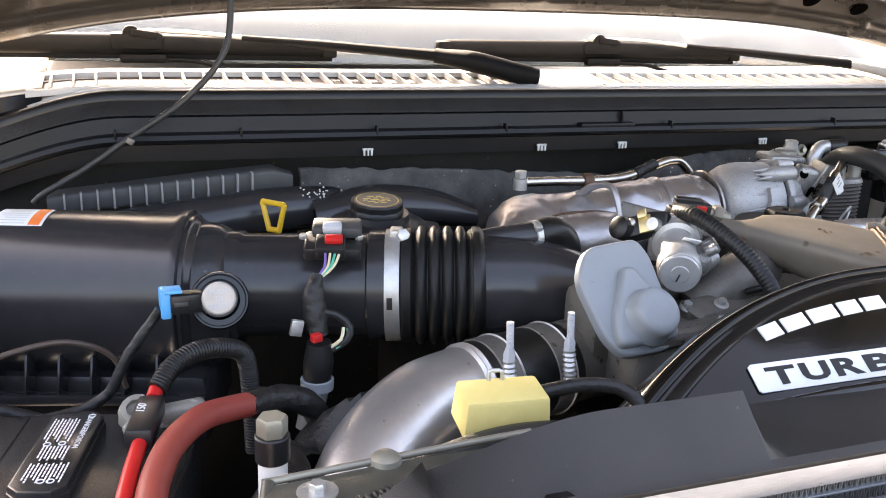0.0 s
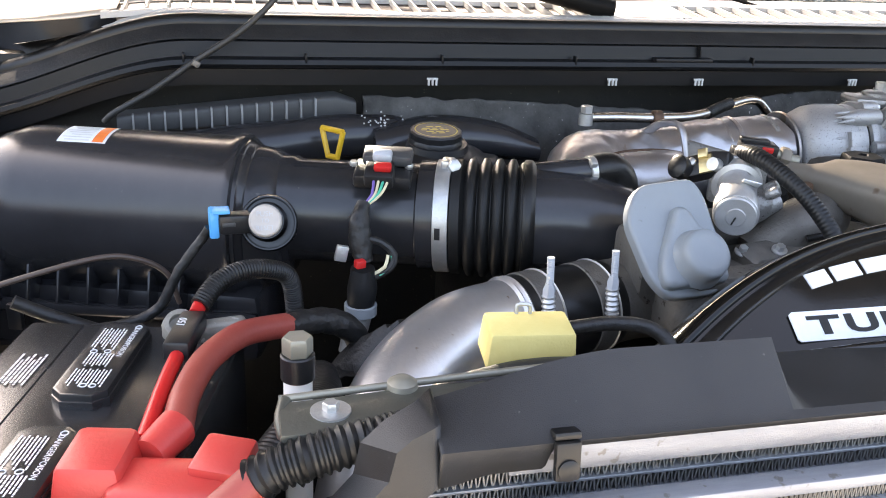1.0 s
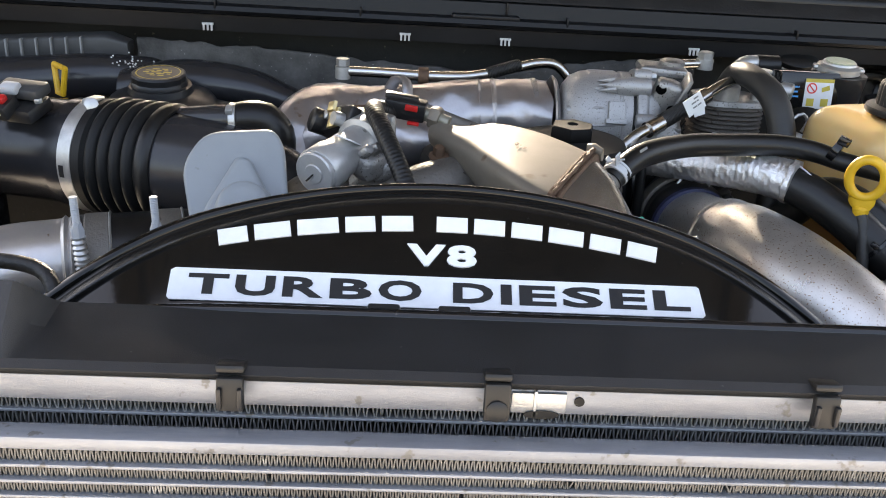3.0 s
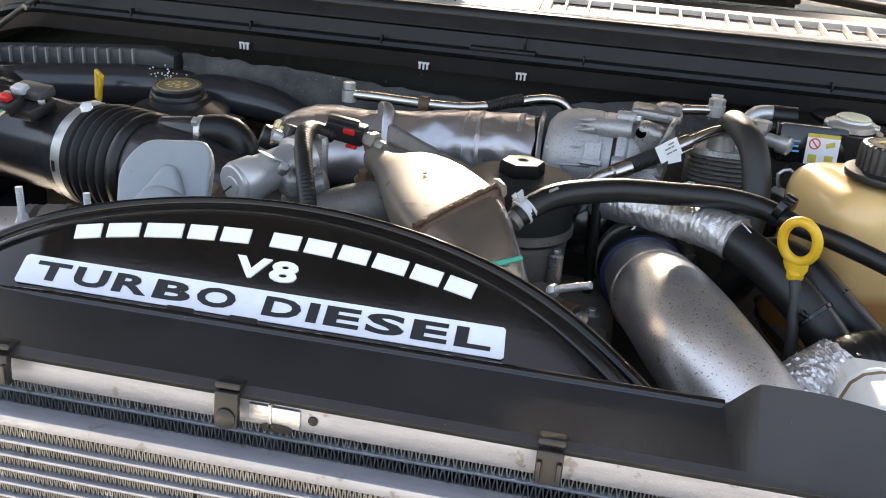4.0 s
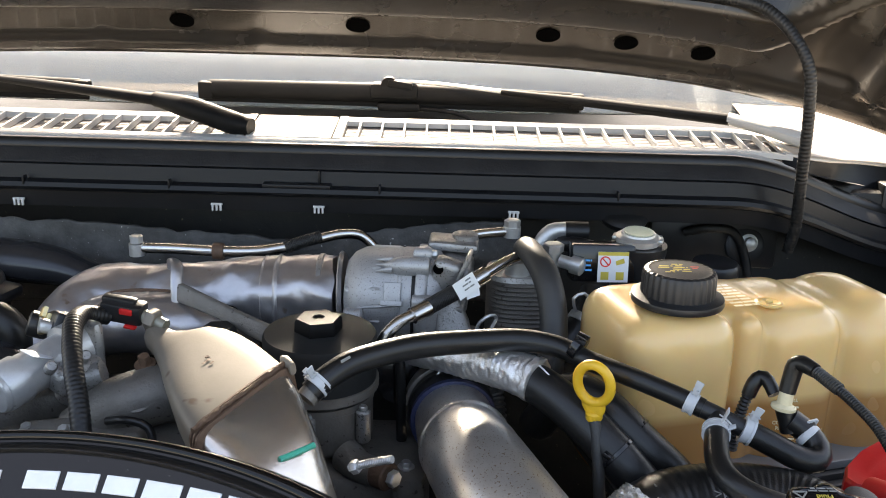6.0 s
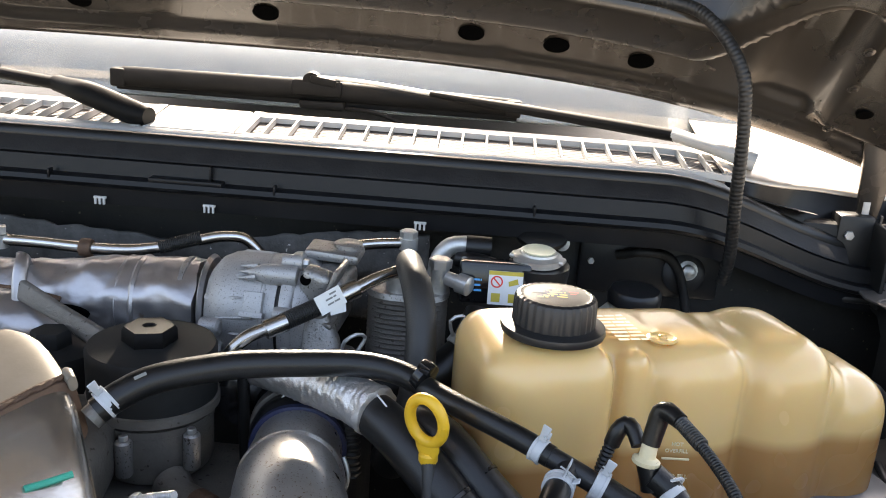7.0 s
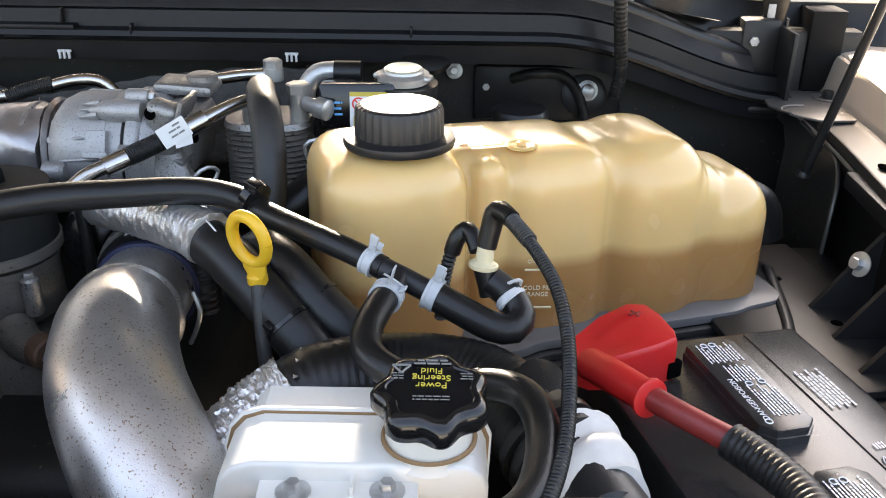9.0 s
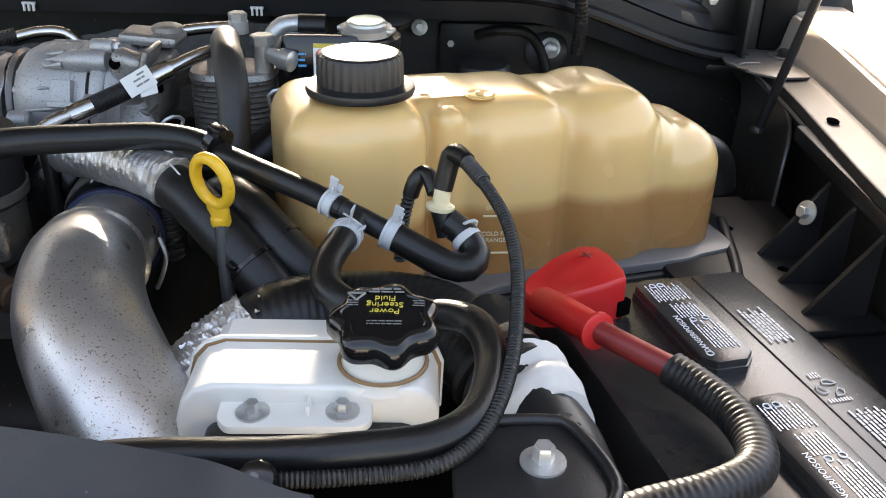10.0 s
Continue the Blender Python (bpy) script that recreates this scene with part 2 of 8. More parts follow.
OLIVE = surface("olive_steel", (0.30, 0.285, 0.23), 0.4, 0.4, second=(0.24, 0.225, 0.18), scale=20, bump=0.2)
BROWN = surface("brown_stain", (0.22, 0.13, 0.06), 0.7, scale=60)
BATTERY = surface("battery_case", (0.016, 0.016, 0.0165), 0.23, second=(0.034, 0.0335, 0.033), scale=14, bump=0.12, bump_scale=900, spot=(0.10, 0.097, 0.09), spot_scale=200, spot_cut=0.72)


def glass():
    m = bpy.data.materials.new("windshield_glass")
    m.use_nodes = True
    b = m.node_tree.nodes["Principled BSDF"]
    # pale base with partial transmission makes the pane milky
    b.inputs["Base Color"].default_value = (0.44, 0.49, 0.51, 1)
    b.inputs["Roughness"].default_value, b.inputs["IOR"].default_value = 0.02, 1.52
    b.inputs["Transmission Weight"].default_value = 0.66
    return m


for dull, level in ((COWL, 0.22), (SEAL, 0.3), (DARK_METAL, 0.3), (SHROUD, 0.4), (FELT, 0.2), (LOOM, 0.4), (RUBBER, 0.38), (WIPER, 0.12), (LID, 0.15), (BRONZE, 0.25), (BLACK, 0.42), (TAPE, 0.4), (BATTERY, 0.75), (BELLOWS, 0.3), (HOLE_SHADE, 0.0)):
    dull.node_tree.nodes["Principled BSDF"].inputs["Specular IOR Level"].default_value = level
COVER_GLOSS.node_tree.nodes["Principled BSDF"].inputs["Specular IOR Level"].default_value = 0.32
INK = surface("matt_black_ink", (0.004, 0.004, 0.0045), 0.55, second=(0.007, 0.007, 0.007), scale=60)
GLASS = glass()


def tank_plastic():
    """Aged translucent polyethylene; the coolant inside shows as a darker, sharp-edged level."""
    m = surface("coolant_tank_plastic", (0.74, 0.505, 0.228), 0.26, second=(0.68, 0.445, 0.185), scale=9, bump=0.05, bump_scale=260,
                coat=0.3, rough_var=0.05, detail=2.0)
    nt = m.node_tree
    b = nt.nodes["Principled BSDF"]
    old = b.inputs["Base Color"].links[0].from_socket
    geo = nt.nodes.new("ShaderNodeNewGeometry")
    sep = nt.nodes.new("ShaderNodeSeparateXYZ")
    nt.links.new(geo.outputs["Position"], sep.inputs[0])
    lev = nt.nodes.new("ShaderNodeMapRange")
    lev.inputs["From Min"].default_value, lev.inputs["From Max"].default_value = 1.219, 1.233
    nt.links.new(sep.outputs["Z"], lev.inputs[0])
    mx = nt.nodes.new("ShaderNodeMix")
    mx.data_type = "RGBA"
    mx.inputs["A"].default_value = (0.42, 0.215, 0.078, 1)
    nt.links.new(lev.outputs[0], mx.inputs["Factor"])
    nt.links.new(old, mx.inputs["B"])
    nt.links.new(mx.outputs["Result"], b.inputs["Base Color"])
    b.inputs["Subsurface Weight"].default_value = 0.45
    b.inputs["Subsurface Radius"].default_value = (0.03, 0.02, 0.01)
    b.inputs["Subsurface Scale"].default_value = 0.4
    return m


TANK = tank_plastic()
RES_WHITE = surface("reservoir_plastic", (0.80, 0.78, 0.72), 0.34, second=(0.72, 0.695, 0.62), scale=12, bump=0.1, coat=0.2, spot=(0.60, 0.52, 0.38), spot_scale=45, spot_cut=0.74)


# ---- shape helpers ----
class Shape:
    """Vertices and faces in world metres."""

    def __init__(self):
        self.v, self.f = [], []

    def add(self, verts, faces):
        k = len(self.v)
        self.v += [tuple(p) for p in verts]
        self.f += [tuple(i + k for i in f) for f in faces]
        return self

    def join(self, other):
        return self.add(other.v, other.f)

    def moved(self, m):
        s = Shape()
        return s.add([m @ Vector(p) for p in self.v], self.f)


ORIGIN = {}


def mesh_of(name, shape, base, material, sharp=38):
    me = bpy.data.meshes.new(name)
    me.from_pydata([(x - base[0], y - base[1], z - base[2]) for x, y, z in shape.v], [], shape.f)
    bm = bmesh.new()
    bm.from_mesh(me)
    bmesh.ops.recalc_face_normals(bm, faces=bm.faces)
    bm.to_mesh(me)
    bm.free()
    me.polygons.foreach_set("use_smooth", [True] * len(me.polygons))
    me.set_sharp_from_angle(angle=radians(sharp))
    me.materials.append(material)
    return me


def thing(name, base, label, category, group="", kind=""):
    ob = new(name)
    ob.empty_display_size = 0.02
    ob.location = base
    ORIGIN[ob] = Vector(base)
    return tagged(ob, label, category, group, kind)


def part(name, shape, material, parent, label="", sharp=38):
    base = ORIGIN[parent]
    ob = new(name, mesh_of(name, shape, base, material, sharp))
    ob.parent = parent
    ORIGIN[ob] = base
    return tagged(ob, label)


def single(name, shape, material, label, category, group="", kind="", sharp=38):
    vs = np.array(shape.v)
    base = Vector((*(vs.min(0) + vs.max(0))[:2] / 2, vs[:, 2].min()))
    ob = new(name, mesh_of(name, shape, base, material, sharp))
    ob.location = base
    ORIGIN[ob] = base
    return tagged(ob, label, category, group, kind)


def spline(points, step=0.006):
    """Points along a smooth curve through the given ones, at about even steps."""
    p = [Vector(q) for q in points]
    if len(p) == 2:
        n = max(2, int((p[1] - p[0]).length / step) + 1)
        return [p[0].lerp(p[1], i / (n - 1)) for i in range(n)], [i / (n - 1) for i in range(n)]
    ext = [p[0] * 2 - p[1], *p, p[-1] * 2 - p[-2]]
    out, par = [], []
    for i in range(1, len(ext) - 2):
        a, b, c, d = ext[i - 1:i + 3]
        n = max(2, int((c - b).length / step))
        for k in range(n):
            t = k / n
            out.append(0.5 * ((2 * b) + (c - a) * t + (2 * a - 5 * b + 4 * c - d) * t * t + (3 * b - a - 3 * c + d) * t ** 3))
            par.append((i - 1 + t) / (len(p) - 1))
    return out + [p[-1]], par + [1.0]


def tube(points, radius, seg=14, step=0.006, ribs=None, caps=True, flat=1.0):
    """A hose or pipe through points. radius: a number or one for each point. ribs: (pitch, depth) for corrugated conduit."""
    path, par = spline(points, min(step, ribs[0] / 4) if ribs else step)
    rad = radius if isinstance(radius, (list, tuple)) else [radius] * len(points)
    s = Shape()
    verts, faces = [], []
    up = None
    run = 0.0
    for i, p in enumerate(path):
        d = (path[min(i + 1, len(path) - 1)] - path[max(i - 1, 0)]).normalized()
        if up is None:
            up = d.cross(Vector((0.3, 0.1, 1))).normalized()
        up = (up - d * up.dot(d)).normalized()
        side = d.cross(up)
        k = par[i] * (len(rad) - 1)
        j = min(int(k), len(rad) - 2)
        w = k - j
        w = w * w * (3 - 2 * w)
        r = rad[j] * (1 - w) + rad[j + 1] * w
        if i:
            run += (p - path[i - 1]).length
        if ribs:
            r -= ribs[1] * (0.5 - 0.5 * max(-1, min(1, 1.8 * math.cos(2 * math.pi * run / ribs[0]))))
        for a in range(seg):
            t = 2 * math.pi * a / seg
            verts.append(p + up * (r * math.cos(t)) + side * (r * flat * math.sin(t)))
    n = len(path)
    for i in range(n - 1):
        for a in range(seg):
            b = (a + 1) % seg
            faces.append((i * seg + a, i * seg + b, (i + 1) * seg + b, (i + 1) * seg + a))
    if caps:
        faces.append(tuple(range(seg))[::-1])
        faces.append(tuple((n - 1) * seg + a for a in range(seg)))
    return s.add(verts, faces)


def frame_of(axis, roll=0.0):
    z = Vector(axis).normalized()
    x = z.cross(Vector((0, 0, 1)))
    if x.length < 1e-3:
        x = Vector((1, 0, 0))
    x.normalize()
    y = z.cross(x)
    m = Matrix((x, y, z)).transposed().to_4x4()
    return m @ Matrix.Rotation(roll, 4, "Z")


def lathe(profile, origin, axis=(0, 0, 1), seg=28, roll=0.0, wave=None):
    """A turned shape: profile of (radius, height) along the axis. wave: (count, depth) makes a lobed or fluted rim."""
    m = Matrix.Translation(origin) @ frame_of(axis, roll)
    s = Shape()
    verts, faces = [], []
    for r, h in profile:
        for a in range(seg):
            t = 2 * math.pi * a / seg
            rr = r * (1 - wave[1] * (0.5 - 0.5 * math.cos(wave[0] * t))) if wave and r > 0.3 * max(q for q, _ in profile) else r
            verts.append(m @ Vector((rr * math.cos(t), rr * math.sin(t), h)))
    n = len(profile)
    for i in range(n - 1):
        for a in range(seg):
            b = (a + 1) % seg
            faces.append((i * seg + a, i * seg + b, (i + 1) * seg + b, (i + 1) * seg + a))
    faces.append(tuple(range(seg))[::-1])
    faces.append(tuple((n - 1) * seg + a for a in range(seg)))
    return s.add(verts, faces)


def from_bm(bm, m=None):
    s = Shape()
    bm.verts.index_update()
    m = m or Matrix()
    s.add([m @ v.co for v in bm.verts], [[v.index for v in f.verts] for f in bm.faces])
    bm.free()
    return s


def block(center, size, rot=(0, 0, 0), bevel=0.003, segs=2, taper=None):
    """A rounded block. taper: scale of its top in x and y."""
    bm = bmesh.new()
    bmesh.ops.create_cube(bm, size=1)
    for v in bm.verts:
        if taper and v.co.z > 0:
            v.co.x *= taper[0]
            v.co.y *= taper[1]
        v.co = Vector((v.co.x * size[0], v.co.y * size[1], v.co.z * size[2]))
    if bevel:
        bmesh.ops.bevel(bm, geom=bm.edges[:], offset=min(bevel, min(size) * 0.45), segments=segs, profile=0.5, affect="EDGES")
    return from_bm(bm, pose(*center, *rot))


def prism(outline, m, depth, bevel=0.002, segs=2):
    """An outline in x, y pushed up by depth in z, with rounded edges, laid out by the pose m."""
    bm = bmesh.new()
    vs = [bm.verts.new((x, y, 0)) for x, y in outline]
    f = bm.faces.new(vs)
    ext = bmesh.ops.extrude_face_region(bm, geom=[f])
    top = [v for v in ext["geom"] if isinstance(v, bmesh.types.BMVert)]
    bmesh.ops.translate(bm, vec=(0, 0, depth), verts=top)
    if bevel:
        edges = [e for e in bm.edges if all(v in top for v in e.verts)]
        bmesh.ops.bevel(bm, geom=edges, offset=bevel, segments=segs, profile=0.5, affect="EDGES")
    return from_bm(bm, m)


def loft(sections, seg=28, power=2.0, caps=True):
    """A skin over sections of (centre, half width vector, half height vector, power)."""
    s = Shape()
    verts, faces = [], []
    for c, u, v, *pw in sections:
        e = 2.0 / (pw[0] if pw else power)
        for a in range(seg):
            t = 2 * math.pi * a / seg
            ct, st = math.cos(t), math.sin(t)
            verts.append(Vector(c) + Vector(u) * (math.copysign(abs(ct) ** e, ct)) + Vector(v) * (math.copysign(abs(st) ** e, st)))
    n = len(sections)
    for i in range(n - 1):
        for a in range(seg):
            b = (a + 1) % seg
            faces.append((i * seg + a, i * seg + b, (i + 1) * seg + b, (i + 1) * seg + a))
    if caps:
        faces.append(tuple(range(seg))[::-1])
        faces.append(tuple((n - 1) * seg + a for a in range(seg)))
    return s.add(verts, faces)


def smooth_sections(sections, n=6):
    """More sections between the given ones, along smooth curves."""
    c = spline_values([s[0] for s in sections], n)
    u = spline_values([s[1] for s in sections], n)
    v = spline_values([s[2] for s in sections], n)
    return list(zip(c, u, v))


def spline_values(points, n):
    p = [Vector(q) for q in points]
    ext = [p[0] * 2 - p[1], *p, p[-1] * 2 - p[-2]]
    out = []
    for i in range(1, len(ext) - 2):
        a, b, c, d = ext[i - 1:i + 3]
        for k in range(n):
            t = k / n
            out.append(0.5 * ((2 * b) + (c - a) * t + (2 * a - 5 * b + 4 * c - d) * t * t + (3 * b - a - 3 * c + d) * t ** 3))
    return out + [p[-1]]


def sheet(rows, thick=0.0):
    """A skin through rows of points."""
    s = Shape()
    n, k = len(rows), len(rows[0])
    verts = [Vector(p) for r in rows for p in r]
    faces = [(i * k + j, i * k + j + 1, (i + 1) * k + j + 1, (i + 1) * k + j) for i in range(n - 1) for j in range(k - 1)]
    return s.add(verts, faces)


def thicken(ob, thickness, offset=-1.0):
    md = ob.modifiers.new("thickness", "SOLIDIFY")
    md.thickness, md.offset = thickness, offset
    return ob


def hexbolt(center, r=0.006, h=0.006, axis=(0, 0, 1), washer=0.0):
    s = lathe([(r * 0.9, 0), (r, 0.0006), (r, h * 0.85), (r * 0.86, h)], center, axis, 6)
    if washer:
        s.join(lathe([(washer, -0.0015), (washer, 0), (r, 0.0008)], center, axis, 24))
    return s


def bars(rows, m, height=0.002, gap=0.0012, seed=1, lift=0.0):
    """Rows of plain bars for print too small to read: each row is (x0, x1, y)."""
    rnd = random.Random(seed)
    s = Shape()
    for x0, x1, y in rows:
        x = x0
        while x < x1 - 0.001:
            w = min(rnd.uniform(2.0, 5.0) * height, x1 - x)
            q = [m @ Vector((a, b, lift + 0.0003)) for a, b in ((x, y), (x + w, y), (x + w, y + height), (x, y + height))]
            s.add(q, [(0, 1, 2, 3)])
            x += w + gap
    return s


def lettering(text, size, m, depth=0.0004, spread=1.0, width=1.0, align="CENTER", thick=0.0):
    """Raised letters of the built-in font."""
    cu = bpy.data.curves.new("lettering", "FONT")
    cu.body, cu.size, cu.extrude, cu.align_x, cu.space_character = text, size, depth, align, spread
    cu.offset = thick
    cu.resolution_u = 3
    tmp = bpy.data.objects.new("lettering", cu)
    scene.collection.objects.link(tmp)
    bpy.context.view_layer.update()
    me = bpy.data.meshes.new_from_object(tmp.evaluated_get(bpy.context.evaluated_depsgraph_get()))
    s = Shape()
    w = Matrix.Diagonal((width, 1, 1, 1))
    s.add([m @ (w @ v.co) for v in me.vertices], [tuple(p.vertices) for p in me.polygons])
    bpy.data.objects.remove(tmp)
    bpy.data.curves.remove(cu)
    bpy.data.meshes.remove(me)
    return s


def wide_word(letters, size, m, depth=0.0004, thick=0.0):
    """A word of extended letters: (character, start, end) along m's x."""
    s = Shape()
    for char, lo, hi in letters:
        flat = lettering(char, size, Matrix.Identity(4), depth, thick=thick)
        xs = [v[0] for v in flat.v]
        k = (hi - lo) / (max(xs) - min(xs))
        s.add([m @ Vector((lo + (v[0] - min(xs)) * k, v[1], v[2])) for v in flat.v], flat.f)
    return s


def rounded(outline, r, n=4):
    """An outline with its corners rounded off by radius r or less."""
    out = []
    k = len(outline)
    for i, p in enumerate(outline):
        p, q, s = Vector(p), Vector(outline[i - 1]), Vector(outline[(i + 1) % k])
        a, b = (q - p), (s - p)
        t = min(r, a.length * 0.45, b.length * 0.45)
        pa, pb = p + a.normalized() * t, p + b.normalized() * t
        for j in range(n + 1):
            w = j / n
            out.append(tuple(pa * (1 - w) ** 2 + p * (2 * w * (1 - w)) + pb * w * w))
    return out


def crumple(shape, amp, scale, seed=0.0):
    """Dents a shape by noise: foil, cloth and thin shields are never smooth."""
    s = Shape()
    o = Vector((seed, 1.7 * seed, 0.3))
    return s.add([Vector(p) + noise.noise_vector(Vector(p) * scale + o) * amp + noise.noise_vector(Vector(p) * scale * 2.7 + o) * (amp * 0.4) for p in shape.v], shape.f)


def basis(origin, x_axis, y_axis):
    """A pose whose x runs along x_axis and whose y lies near y_axis."""
    x = Vector(x_axis).normalized()
    z = x.cross(Vector(y_axis)).normalized()
    y = z.cross(x)
    m = Matrix((x, y, z)).transposed().to_4x4()
    m.translation = origin
    return m


# ---- ground and truck body ----
CX = 0.45  # the truck's centre line
g = 300.0
# out of view: a pale sheet added to bounce light into the bay
single("ground", Shape().add([(-g, -g, 0), (g, -g, 0), (g, g, 0), (-g, g, 0)], [(0, 1, 2, 3)]), GROUND, "unseen pale ground sheet under the truck, added for bounce light", "ground", kind="structure")


def ease(t):
    t = max(0.0, min(1.0, t))
    return t * t * (3 - 2 * t)


def cowl_shift(x):
    """The cowl and its seal drop and swing back towards the hinges at both ends."""
    s = ease((abs(x - CX) - 0.66) / 0.34)
    return 0.100 * s, -0.095 * s


def along_cowl(profile, x0=-0.55, x1=1.45, n=90, drop=1.0):
    rows = []
    for y, z in profile:
        row = []
        for i in range(n + 1):
            x = x0 + (x1 - x0) * i / n
            dy, dz = cowl_shift(x)
            row.append((x, y + dy * drop, z + dz * drop))
        rows.append(row)
    return sheet(rows)


cowl = thing("cowl_panel", (CX, 1.0, 1.33), "black plastic cowl panel with a stepped lip above the firewall", "cowl", kind="structure")
part("panel", along_cowl([(0.972, 1.326), (0.957, 1.328), (0.957, 1.350), (0.948, 1.353), (0.944, 1.358), (0.946, 1.364), (0.962, 1.366), (0.966, 1.385), (0.972, 1.388)]), COWL, cowl, sharp=25)
part("seal_base", along_cowl([(0.966, 1.388), (0.968, 1.391), (0.986, 1.405), (0.990, 1.404)], -0.50, 1.40), SEAL, cowl, "textured rubber seal base", sharp=25)
bulb = []
for k in range(9):
    a = math.pi * (1.15 - 1.3 * k / 8)
    bulb.append((1.000 + 0.012 * math.cos(a), 1.405 + 0.013 * math.sin(a)))
part("weather_seal", along_cowl(bulb, -0.50, 1.40), RUBBER, cowl, "black rubber bulb seal", sharp=80)
part("front_rail", along_cowl([(1.010, 1.404), (1.016, 1.415), (1.024, 1.419), (1.034, 1.419)], -0.40, 1.30), GRILLE, cowl)
part("joint_cover", block((0.505, 0.955, 1.3665), (0.095, 0.018, 0.007), bevel=0.002).join(block((0.535, 0.962, 1.378), (0.003, 0.012, 0.018), bevel=0.0008)).join(
    block((0.485, 0.950, 1.3575), (0.03, 0.010, 0.006), bevel=0.001)), COWL, cowl)
hook = block((0, 0, 0.004), (0.003, 0.012, 0.012), bevel=0.001)
for x in (-0.22, -0.06, 0.13, 0.33, 0.62, 0.95):
    part("hook", hook.moved(pose(x, 0.950, 1.362)), COWL, cowl)
# white three-toothed clips under the lip
clip_shape = Shape()
for k in range(3):
    clip_shape.join(block((0.0055 * (k - 1), 0, 0), (0.0026, 0.004, 0.010), bevel=0.0006))
clip_shape.join(block((0, 0.001, 0.004), (0.016, 0.004, 0.003), bevel=0.0006))
first = single("cowl_clip", clip_shape.moved(pose(0.118, 0.951, 1.334)), GREY_PRINT, "small pale plastic clip under the cowl lip", "clip", "clips under the cowl lip")
for x in (0.393, 0.535, 0.807):
    copy_thing(first, pose(x, 0.951, 1.329))

firewall = block((CX, 1.11, 0.95), (2.2, 0.05, 0.80), bevel=0.01)
fw = thing("firewall", (CX, 1.1, 0.55), "dirty black painted firewall behind the engine", "firewall", kind="structure")
part("panel", firewall, DARK_METAL, fw)
part("upper_panel", along_cowl([(0.972, 1.328), (1.09, 1.322), (1.10, 1.20)], -0.55, 1.45), DARK_METAL, fw)
part("recess_plate", block((1.13, 1.078, 1.262), (0.20, 0.012, 0.075), bevel=0.006), BLACK, fw)
part("fitting", lathe([(0.014, 0), (0.014, 0.006), (0.009, 0.007), (0.009, 0.018), (0.005, 0.02)], (1.182, 1.070, 1.268), (0, -1, 0.2), 18), ZINC, fw)
part("fitting_ring", lathe([(0.030, 0), (0.030, 0.006), (0.024, 0.009)], (1.178, 1.074, 1.262), (0, -1, 0.2), 24), BLACK, fw)
part("stud", hexbolt((1.003, 1.072, 1.292), 0.006, 0.008, (0, -1, 0.2), 0.011), ZINC, fw)
part("stud", hexbolt((1.046, 1.074, 1.270), 0.005, 0.007, (0, -1, 0.2), 0.008), GREY_PRINT, fw)
part("wiring_loom", tube([(1.08, 1.06, 1.285), (1.11, 1.045, 1.296), (1.15, 1.05, 1.29), (1.175, 1.055, 1.25), (1.19, 1.05, 1.18)], 0.007, 10), TAPE, fw)
part("grommet", lathe([(0.034, 0), (0.036, 0.008), (0.028, 0.014), (0.012, 0.016)], (0.965, 0.975, 1.328), (0, -0.4, 1), 28), RUBBER, fw, "black rubber grommet")

felt_rows = []
for k in range(25):
    k = k / 3
    row = []
    for i in range(201):
        x = 0.02 + 0.80 * i / 200
        w = noise.noise(Vector((x * 9, k * 0.4, 3.0)))
        top = 1.312 - 0.022 * ease((x - 0.1) / 0.45) + 0.025 * ease((x - 0.50) / 0.25)
        row.append((x, 0.945 + 0.012 * w + 0.03 * (k / 8) ** 2 - 0.01 * math.sin(math.pi * k / 8) + 0.03 * ease((x - 0.55) / 0.2), top - 0.13 * k / 8 + 0.004 * w + 0.003 * noise.noise(Vector((x * 40, 2, k)))))
    felt_rows.append(row)
felt = single("insulation_mat", crumple(sheet(felt_rows), 0.0022, 40, 1.0), FELT, "dusty grey felt heat mat hanging on the firewall", "insulation")
thicken(felt, 0.010, 1.0)


